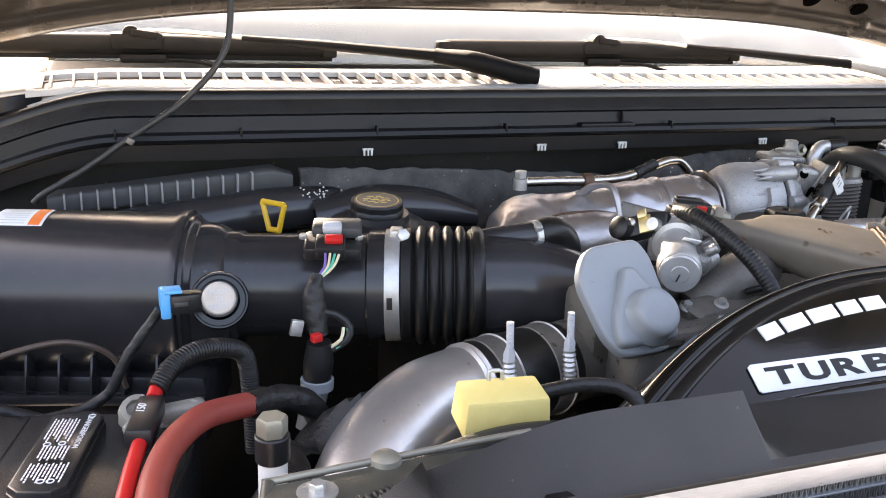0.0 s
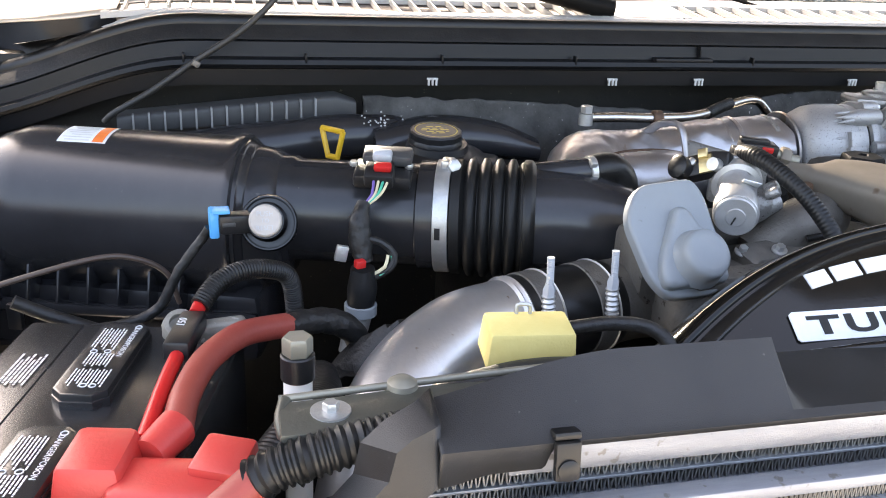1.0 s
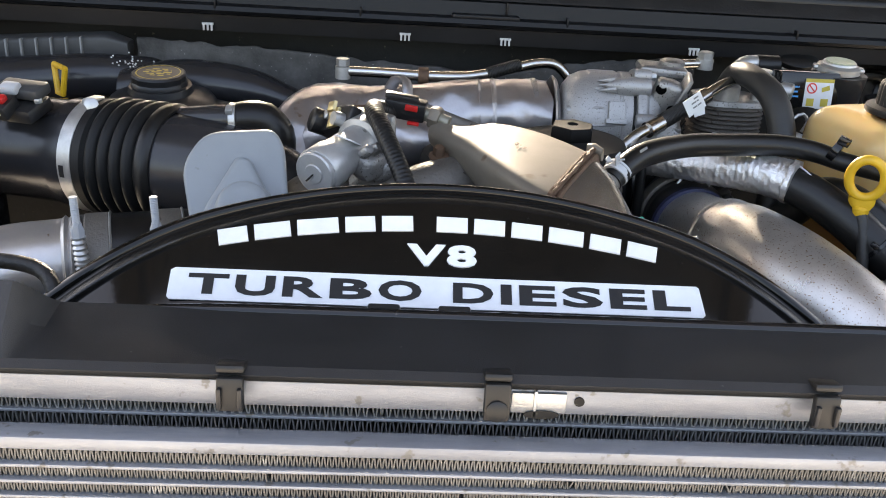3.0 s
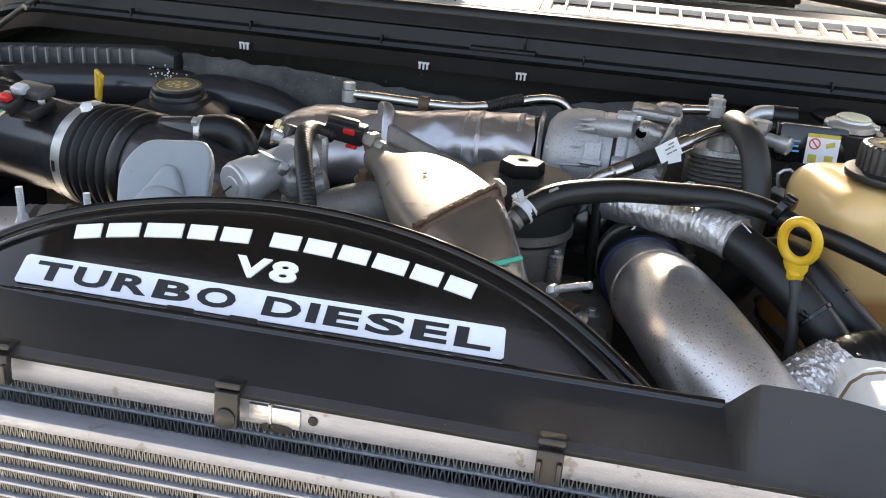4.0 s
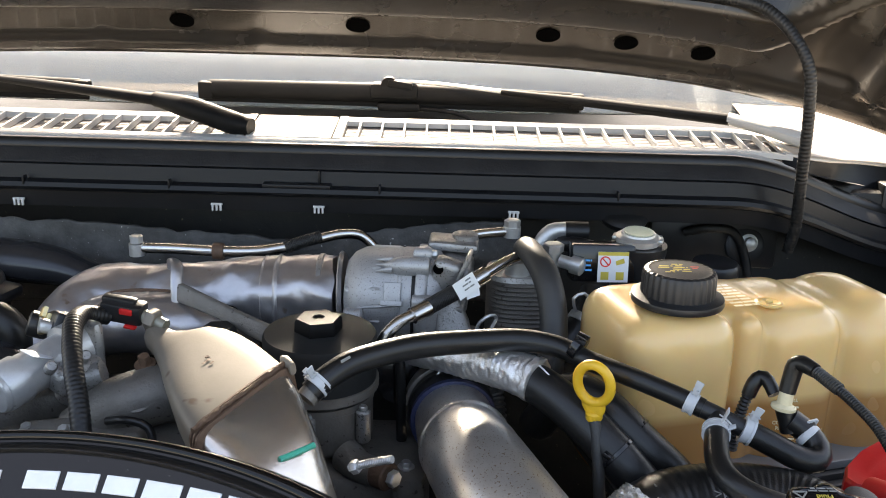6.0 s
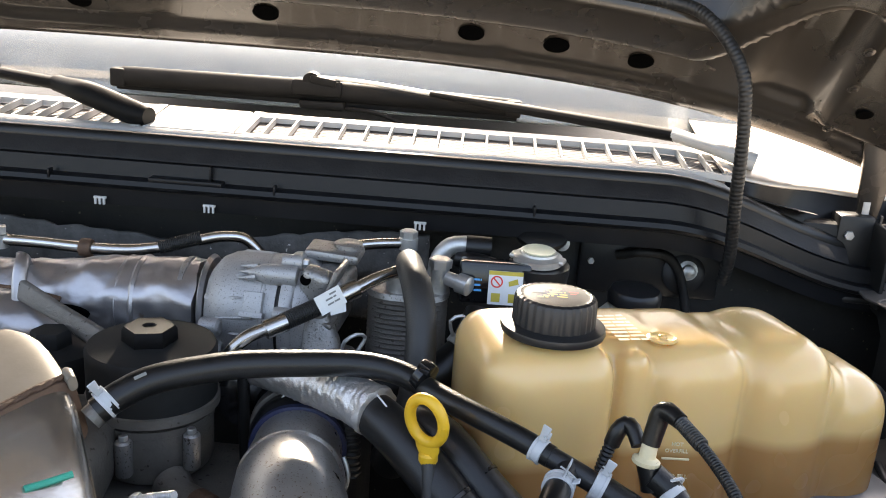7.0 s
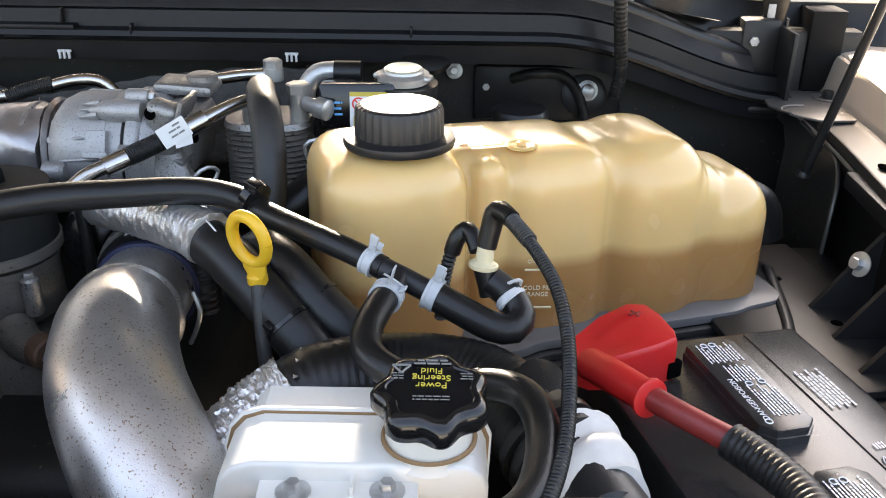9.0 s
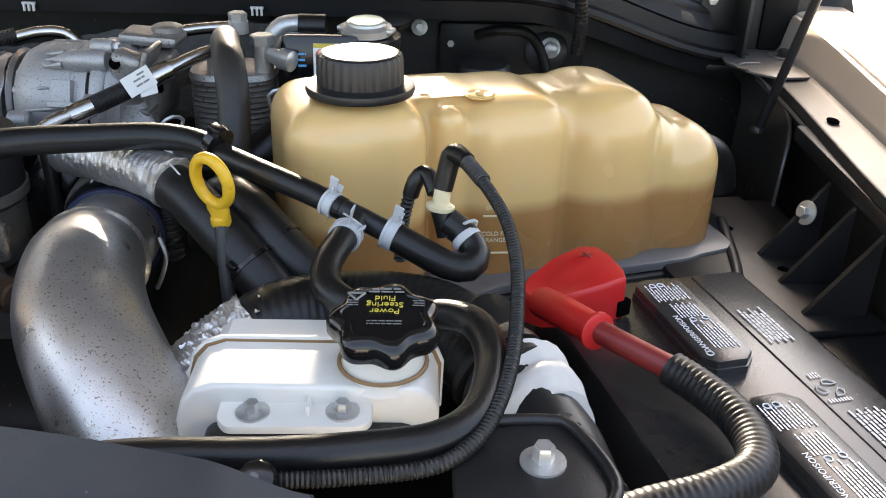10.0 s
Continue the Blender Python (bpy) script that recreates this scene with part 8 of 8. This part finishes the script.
part("end_band", lathe([(0.0114, 0), (0.0122, 0.001), (0.0122, 0.006), (0.0114, 0.007)], (1.045, 0.470, 1.263), (-0.6, 0.65, 0.5), 22), CLAMP, lo_)
part("hose", tube([(0.982, 0.468, 1.272), (1.005, 0.458, 1.263), (1.028, 0.450, 1.254), (1.044, 0.451, 1.252), (1.050, 0.462, 1.257), (1.042, 0.474, 1.267), (1.028, 0.481, 1.276)], 0.0112, 20), RUBBER, lo_)
ck = thing("check_valve", (1.022, 0.485, 1.26), "black and cream check valve with rubber elbows", "valve")
part("lower_boot", tube([(1.029, 0.479, 1.266), (1.026, 0.481, 1.275), (1.023, 0.484, 1.285)], [0.0095, 0.0085, 0.0088], 18), RUBBER, ck)
part("valve", lathe([(0.0105, 0), (0.0112, 0.001), (0.0112, 0.0035), (0.0068, 0.006), (0.0064, 0.016), (0.0060, 0.018)], (1.022, 0.485, 1.284), (0.12, 0.1, 1), 24), CREAM, ck, "cream plastic valve")
part("elbow", tube([(1.024, 0.487, 1.300), (1.0275, 0.490, 1.316), (1.030, 0.491, 1.325), (1.034, 0.487, 1.329), (1.041, 0.474, 1.328)], [0.0076, 0.0080, 0.0085, 0.0078, 0.0066], 16), RUBBER, ck)
part("second_elbow", tube([(1.018, 0.498, 1.292), (1.014, 0.508, 1.301), (1.009, 0.514, 1.302), (1.003, 0.513, 1.296), (0.999, 0.512, 1.284)], [0.0062, 0.0066, 0.0070, 0.0070, 0.0068], 14), RUBBER, ck)
part("second_conduit", tube([(0.999, 0.512, 1.286), (0.995, 0.512, 1.270), (0.992, 0.513, 1.250), (0.991, 0.514, 1.225)], 0.0056, 12, ribs=(0.0038, 0.0012)), LOOM, ck)
part("spring_clip", tube([(1.032, 0.474, 1.272), (1.044, 0.470, 1.281), (1.050, 0.474, 1.279), (1.046, 0.478, 1.268), (1.036, 0.476, 1.266)], 0.0014, 6), CLAMP, ck)
vc_ = thing("vacuum_conduit", (1.03, 0.3, 1.25), "thin black corrugated conduit arching to the shroud", "conduit")
part("collar", tube([(1.041, 0.472, 1.328), (1.052, 0.447, 1.323)], 0.0060, 14, ribs=(0.0026, 0.0009)), RUBBER_GREY, vc_, "dusty ribbed collar")
part("conduit", tube([(1.048, 0.455, 1.325), (1.058, 0.428, 1.319), (1.066, 0.402, 1.311), (1.070, 0.372, 1.298), (1.068, 0.335, 1.287), (1.061, 0.287, 1.279), (1.050, 0.250, 1.272), (1.036, 0.227, 1.266), (1.013, 0.212, 1.262), (0.967, 0.206, 1.260), (0.92, 0.203, 1.260), (0.86, 0.20, 1.258)], 0.0047, 14, step=0.0009, ribs=(0.0026, 0.0007)), LOOM, vc_)

# ---- transmission dipstick ----
td = thing("transmission_dipstick", (0.85, 0.49, 1.1), "yellow ring-handled dipstick in a dark tube", "dipstick")
dc = Vector((0.848, 0.490, 1.302))
u1 = Vector((0.862, -0.507, 0.0))
u2 = Vector((-0.497, -0.852, -0.150)).cross(u1).normalized()
u2 = u2 if u2.z > 0 else -u2
loop = [dc + u1 * (0.0160 * math.cos(t)) + u2 * (0.0200 * math.sin(t)) for t in [2 * math.pi * k / 32 for k in range(33)]]
part("ring", tube(loop, 0.0048, 12, step=0.003), YELLOW, td)
part("shoulder", loft([(dc - u2 * 0.020, u1 * 0.012, Vector((0, -0.0045, 0)), 3), (dc - u2 * 0.026, u1 * 0.0115, Vector((0, -0.0055, 0)), 3), (dc - u2 * 0.032, u1 * 0.0085, Vector((0, -0.0060, 0)), 3)], 18), YELLOW, td)
part("neck", lathe([(0.0065, 0), (0.0080, 0.003), (0.0080, 0.008), (0.006, 0.010)], (0.8515, 0.493, 1.263), (-0.05, 0, 1), 18), YELLOW, td)
part("tube", tube([(0.8515, 0.491, 1.266), (0.854, 0.482, 1.245), (0.857, 0.472, 1.21), (0.862, 0.466, 1.15)], 0.0058, 14), RUBBER_GREY, td)

# ---- coolant tank ----
ct = thing("coolant_tank", (1.09, 0.68, 1.16), "aged yellow translucent coolant tank half full", "coolant tank")
lobes = Shape()
TA = 16


def lobe(cx, cy, w, d, z0, z1, bev):
    lobes.join(block((cx, cy, (z0 + z1) / 2), (w, d, z1 - z0), (0, 0, TA), bev, 5))


lobe(0.938, 0.640, 0.128, 0.150, 1.115, 1.332, 0.032)
lobe(1.018, 0.684, 0.10, 0.112, 1.115, 1.326, 0.022)
lobe(1.020, 0.662, 0.030, 0.110, 1.115, 1.322, 0.012)
lobe(1.080, 0.692, 0.108, 0.150, 1.115, 1.325, 0.034)
lobe(1.132, 0.716, 0.080, 0.132, 1.115, 1.320, 0.034)
lobe(1.178, 0.722, 0.108, 0.162, 1.115, 1.326, 0.046)
lobe(1.214, 0.736, 0.090, 0.140, 1.115, 1.298, 0.040)
lobe(1.258, 0.747, 0.100, 0.144, 1.115, 1.282, 0.044)
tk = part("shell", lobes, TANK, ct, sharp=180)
rm = tk.modifiers.new("moulding", "REMESH")
rm.mode, rm.voxel_size, rm.use_smooth_shade = "VOXEL", 0.0030, True
rm.adaptivity = 0.0
smo = tk.modifiers.new("soften", "SMOOTH")
smo.factor, smo.iterations = 0.5, 34
part("base_flange", prism(rounded([(-0.242, -0.097), (-0.07, -0.097), (-0.05, -0.088), (0.060, -0.086), (0.075, -0.082), (0.160, -0.080), (0.178, -0.074), (0.226, -0.068), (0.226, 0.075), (-0.235, 0.078)], 0.03, 6), pose(1.105, 0.688, 1.150, 0, 0, TA), 0.009, 0.003), PAINT_BAY, ct, "pale grey seam flange")
part("lower_flange", prism(rounded([(-0.246, -0.103), (-0.068, -0.103), (-0.048, -0.094), (0.062, -0.092), (0.077, -0.088), (0.162, -0.086), (0.180, -0.080), (0.232, -0.074), (0.232, 0.080), (-0.235, 0.083)], 0.032, 6), pose(1.105, 0.688, 1.141, 0, 0, TA), 0.007, 0.002), RUBBER_GREY, ct, "dark grey lower flange")
part("neck_flange", lathe([(0.044, 0), (0.0475, 0.001), (0.0485, 0.004), (0.0475, 0.008), (0.040, 0.010)], (0.953, 0.622, 1.335), (0, 0, 1), 48), BLACK, ct, "black neck flange")
cap_ = part("cap", lathe([(0.0375, 0), (0.0385, 0.001), (0.0380, 0.024), (0.0365, 0.0275), (0.033, 0.029), (0.031, 0.0285), (0.029, 0.0285)], (0.953, 0.622, 1.342), (0, 0, 1), 180, wave=(30, 0.035)), BLACK, ct, "black fluted screw cap")
part("red_mark", bars([(0.012, 0.021, 0.006), (0.013, 0.020, 0.001)], pose(0.953, 0.622, 1.3710), 0.0022, 0.001, 22), RED_PRINT, cap_)
cmm = pose(0.953, 0.622, 1.3710)
part("cap_print", bars([(-0.006, 0.006, 0.013), (-0.020, -0.006, 0.007), (-0.003, 0.006, 0.008), (-0.022, -0.010, 0.002), (-0.006, 0.009, 0.003), (-0.008, 0.010, -0.003), (-0.012, -0.003, -0.008), (0.000, 0.012, -0.009), (-0.018, -0.008, -0.012)], cmm, 0.0026, 0.0016, 21), YELLOW_PRINT, cap_)
part("vent_nub", lathe([(0.004, 0), (0.004, 0.003), (0.002, 0.004)], (1.060, 0.648, 1.3265), (0, 0, 1), 14), TANK, ct)
part("dimple_ring", lathe([(0.014, 0), (0.015, 0.0015), (0.012, 0.003), (0.010, 0.002)], (1.060, 0.648, 1.3255), (0, 0, 1), 24), TANK, ct)
tm = basis((1.022, 0.655, 1.3299), (math.cos(radians(TA)), math.sin(radians(TA)), 0), (-math.sin(radians(TA)), math.cos(radians(TA)), 0))
part("moulded_text", bars([(-0.015, 0.015, 0.030 - 0.0085 * r) for r in range(8)], tm, 0.0045, 0.0015, 31, 0.0008), CREAM, ct)
fmk = basis((1.078, 0.6052, 1.205), (1, 0.06, 0), (0, 0, 1))
part("level_lettering", lettering("HOT", 0.0052, fmk @ pose(0, 0.0335, 0.001), 0.0005).join(lettering("OVERFILL", 0.0052, fmk @ pose(0, 0.0265, 0.001), 0.0005)), CREAM, ct)
part("level_lettering", lettering("COLD FILL", 0.0058, fmk @ pose(0, 0, 0.001), 0.0005).join(lettering("RANGE", 0.0058, fmk @ pose(0, -0.0065, 0.001), 0.0005)), CREAM, ct)
for dz in (0.020, -0.018):
    part("level_mark", block(fmk @ Vector((0, dz, 0.001)), (0.026, 0.002, 0.0018), (0, 0, 3.4), 0.0005), CREAM, ct)
single("tank_shelf", block((1.12, 0.70, 1.134), (0.46, 0.22, 0.012), (0, 0, TA), 0.005), BLACK, "black plastic shelf under the coolant tank", "shelf")
sd_ = thing("shelf_side", (1.33, 0.67, 1.14), "black plastic ledge beside the battery", "ledge")
part("plate", block((1.33, 0.67, 1.150), (0.16, 0.30, 0.010), (0, 0, 8), 0.004), BLACK, sd_)
part("bead", tube([(1.300, 0.560, 1.1555), (1.325, 0.640, 1.1555), (1.345, 0.760, 1.1555)], 0.006, 12, flat=0.5), BLACK, sd_)
# drain holes: black discs on the uncut ledge, shade put into colour
for q in ((1.345, 0.735), (1.372, 0.640)):
    part("hole", lathe([(0.006, 0), (0.005, 0.0006)], (*q, 1.1552), (0, 0, 1), 16), HOLE_SHADE, sd_, "black disc for the shade in a drain hole")
single("tank_hose", tube([(1.275, 0.77, 1.225), (1.305, 0.78, 1.230), (1.335, 0.79, 1.215), (1.345, 0.79, 1.18)], 0.021, 18), RUBBER, "black hose end behind the coolant tank", "hose")

# ---- power steering reservoir ----
pr_ = thing("steering_reservoir", (0.955, 0.31, 1.2), "white plastic power steering reservoir with a black knob cap", "reservoir")
arch = [(0.862, 1.216), (1.022, 1.216), (1.023, 1.250), (1.019, 1.260), (1.010, 1.2665), (0.886, 1.2672), (0.874, 1.263), (0.866, 1.254), (0.862, 1.240)]


def arch_scaled(k):
    return [(0.943 + (x - 0.943) * k, 1.200 + (z - 1.200) * k) for x, z in arch]


FACE = ((1, 0, 0), (0, 0, 1))
part("rear_half", prism([(0.872, 1.200), (1.014, 1.200), (1.014, 1.244), (1.008, 1.250), (0.882, 1.250), (0.874, 1.243)], basis((0, 0.375, 0), *FACE), 0.050, 0.004, 3), RES_WHITE, pr_)
part("weld_flange", prism(arch, basis((0, 0.3285, 0), *FACE), 0.0032, 0.0012), RES_WHITE, pr_)
part("seam", prism(arch_scaled(0.982), basis((0, 0.3262, 0), *FACE), 0.0014, 0.0004, 1), BROWN, pr_, "brown stained weld seam")
part("front_half", prism(arch_scaled(0.955), basis((0, 0.3250, 0), *FACE), 0.0465, 0.0030, 3), RES_WHITE, pr_)
part("rib", block((0.9445, 0.274, 1.251), (0.0025, 0.014, 0.014), (0, 0, 0), 0.0008), RES_WHITE, pr_)
part("ear", prism(rounded([(-0.040, -0.010), (0.036, -0.010), (0.042, -0.004), (0.042, 0.016), (-0.046, 0.016), (-0.046, -0.002)], 0.004, 3), pose(0.939, 0.268, 1.247, 4, 0, 1), 0.005, 0.0015), RES_WHITE, pr_)
for x, y in ((0.913, 0.270), (0.964, 0.2715)):
    part("bolt", hexbolt((x, y, 1.2530), 0.0046, 0.0062, (0, 0, 1), 0.0098), ZINC, pr_)
part("mount", block((0.945, 0.276, 1.222), (0.125, 0.03, 0.034), (0, 0, 0), 0.010, 3), BLACK, pr_)
part("filler", lathe([(0.0270, 0), (0.0245, 0.004), (0.0240, 0.010), (0.0240, 0.026)], (0.986, 0.302, 1.2610), (0, -0.12, 1), 32), RES_WHITE, pr_)
part("stain_ring", tube([(0.986 + 0.0262 * math.cos(q * math.pi / 10), 0.3015 + 0.0262 * math.sin(q * math.pi / 10), 1.2675) for q in range(21)], 0.0014, 6), BROWN, pr_, "brown stained ring")
kn = part("knob_cap", lathe([(0.026, 0), (0.0315, 0.0015), (0.0338, 0.005), (0.0338, 0.012), (0.0315, 0.0160), (0.0280, 0.0176), (0.0255, 0.0180), (0.0245, 0.0172), (0.02, 0.0172)], (0.987, 0.301, 1.2840), (0, -0.14, 1), 112, wave=(7, 0.15)), BLACK_GLOSS, pr_, "black seven-lobed knob cap")
km = basis((0.987, 0.2986, 1.3015), (-1, 0, 0), (0, -1, -0.14))
part("cap_lettering", lettering("Power", 0.0066, km @ pose(0, -0.0035, 0.0003), 0.0002).join(lettering("Steering", 0.0066, km @ pose(0, -0.0095, 0.0003), 0.0002)).join(lettering("Fluid", 0.0066, km @ pose(0, -0.0155, 0.0003), 0.0002)), YELLOW_PRINT, kn)
part("cap_print", bars([(-0.011, 0.010, -0.0205), (-0.009, 0.008, -0.0232)], km, 0.0016, 0.0009, 17), FAINT_PRINT, kn)
for x0 in (-0.023, 0.0155):
    part("cap_print", bars([(x0, x0 + 0.007, -0.0075 - 0.0022 * r) for r in range(3)], km, 0.0010, 0.0005, 18), FAINT_PRINT, kn)
part("cap_print", bars([(-0.010, 0.010, 0.0070), (-0.010, 0.010, 0.0095)], km, 0.0010, 0.0006, 19), FAINT_PRINT, kn)
trm = Shape()
for a, b in (((0.012, -0.018), (0.022, -0.018)), ((0.022, -0.018), (0.017, -0.0115)), ((0.017, -0.0115), (0.012, -0.018))):
    trm.join(tube([km @ Vector((*a, 0.0004)), km @ Vector((*b, 0.0004))], 0.0007, 5))
part("warning_triangle", trm, FAINT_PRINT, kn)
sh_ = thing("steering_hose", (0.95, 0.24, 1.24), "black power steering hose curling round the reservoir", "hose")
part("hose", tube([(1.000, 0.352, 1.262), (1.021, 0.350, 1.270), (1.042, 0.335, 1.273), (1.050, 0.306, 1.272), (1.047, 0.273, 1.269), (1.037, 0.247, 1.266), (1.016, 0.231, 1.264), (0.98, 0.224, 1.263), (0.93, 0.221, 1.261), (0.86, 0.220, 1.260), (0.80, 0.22, 1.25)], 0.0103, 20), RUBBER, sh_)
part("clamp", lathe([(0.0105, 0), (0.0116, 0.0005), (0.0116, 0.006), (0.0105, 0.0065)], (1.012, 0.3515, 1.2665), (0.9, -0.1, 0.3), 24), RUBBER, sh_)

# ---- driver-side battery and bracket ----
battery((1.239, 0.371, 1.1975), 13.5, 11, 1)
tc_ = thing("terminal_cover", (1.14, 0.50, 1.19), "bright red positive battery terminal cover", "terminal cover", "battery terminal covers")
TM = pose(1.130, 0.492, 1.200, 0, 0, 22)
def sloped(outline, heights, base, inset, m):
    """A hollow-looking cap: an outline with its own height at each corner and a rounded shoulder."""
    n = len(outline)
    cx, cy = sum(p[0] for p in outline) / n, sum(p[1] for p in outline) / n
    s = Shape()
    rings = [(1.0, 0.0, 0), (1.0, -inset, 1), (0.985, -inset * 0.35, 1), (0.94, 0.0, 1), (0.5, 0.0002, 1)]
    for scale, drop, top in rings:
        s.v += [tuple(m @ Vector((cx + (x - cx) * scale, cy + (y - cy) * scale, (z if top else base) + (drop if top else 0)))) for (x, y), z in zip(outline, heights)]
    for r in range(len(rings) - 1):
        s.f += [(r * n + k, r * n + (k + 1) % n, (r + 1) * n + (k + 1) % n, (r + 1) * n + k) for k in range(n)]
    k = (len(rings) - 1) * n
    s.f += [tuple(range(k, k + n)), tuple(range(n))[::-1]]
    return s


shape_ = [(-0.044, -0.008), (-0.036, -0.020), (-0.014, -0.028), (0.012, -0.036), (0.030, -0.034), (0.036, -0.022), (0.040, 0.004), (0.038, 0.022), (0.024, 0.028), (-0.004, 0.026), (-0.030, 0.018), (-0.044, 0.004)]
part("cover", sloped(shape_, [0.018 + 0.016 * ease((x + 0.045) / 0.07) for x, _ in shape_], -0.006, 0.005, TM), RED, tc_)
part("plus_mark", block(TM @ Vector((0.020, 0.010, 0.0342)), (0.011, 0.002, 0.0016), (0, 0, 22), 0.0004).join(block(TM @ Vector((0.020, 0.010, 0.0342)), (0.002, 0.011, 0.0016), (0, 0, 22), 0.0004)), RED_CABLE, tc_)
# the notch is a black block that paints the opening's shade
part("notch", block(TM @ Vector((0.030, -0.0330, 0.006)), (0.013, 0.006, 0.014), (0, 0, 30), 0.001), HOLE_SHADE, tc_, "black block for the shade in the cover's opening")
part("spout", tube([(1.104, 0.462, 1.216), (1.118, 0.428, 1.225), (1.135, 0.396, 1.230)], [0.0125, 0.0125, 0.0118], 18), RED, tc_)
part("spout_rim", lathe([(0.0118, 0), (0.0142, 0.001), (0.0142, 0.004), (0.0118, 0.005)], (1.133, 0.400, 1.2295), (0.45, -0.88, 0.12), 24), RED, tc_)
bc2 = thing("battery_cable", (1.2, 0.32, 1.2), "red battery cable running into black corrugated conduit", "cable", "battery cables")
part("cable", tube([(1.134, 0.402, 1.229), (1.150, 0.384, 1.228), (1.186, 0.354, 1.223)], 0.0088, 18), RED_CABLE, bc2)
part("conduit", tube([(1.180, 0.360, 1.223), (1.192, 0.344, 1.222), (1.206, 0.316, 1.222), (1.211, 0.284, 1.222), (1.201, 0.256, 1.223), (1.170, 0.236, 1.224), (1.13, 0.224, 1.222), (1.08, 0.205, 1.215), (1.0, 0.18, 1.20)], 0.0128, 20, ribs=(0.0048, 0.0006)), LOOM, bc2)
rb = thing("support_bracket", (1.06, 0.2, 1.24), "black plastic radiator support bracket with a zinc bolt", "bracket")
part("plate", prism([(-0.045, -0.052), (0.022, -0.048), (0.040, -0.020), (0.026, 0.030), (0.012, 0.036), (-0.045, 0.030)], pose(1.070, 0.218, 1.252, 0, 0, 0), 0.008, 0.003), BLACK, rb)
part("rim", tube([(1.026, 0.2505, 1.2610), (1.076, 0.253, 1.2615), (1.092, 0.246, 1.2615), (1.107, 0.202, 1.2610), (1.092, 0.174, 1.2600)], 0.0035, 10), BLACK, rb)
part("bolt", hexbolt((1.072, 0.219, 1.2615), 0.0060, 0.010, (0, 0, 1), 0.0122), ZINC, rb)
single("fan_conduit", tube([(1.09, 0.30, 1.21), (1.108, 0.255, 1.205), (1.115, 0.215, 1.20), (1.115, 0.17, 1.19)], 0.022, 20, ribs=(0.008, 0.003)), LOOM, "thick black corrugated sleeve beside the bracket", "conduit")
pp = thing("push_pin", (0.93, 0.19, 1.26), "black round push pin with a pale centre", "fastener")
part("head", lathe([(0.0095, 0), (0.0105, 0.0025), (0.0088, 0.0065), (0.005, 0.008)], (0.929, 0.196, 1.266), (0, -0.6, 0.8), 24), BLACK_GLOSS, pp)
part("centre", lathe([(0.0022, 0), (0.0022, 0.0025)], (0.929, 0.190, 1.2740), (0, -0.6, 0.8), 10), PAINT_BAY, pp)
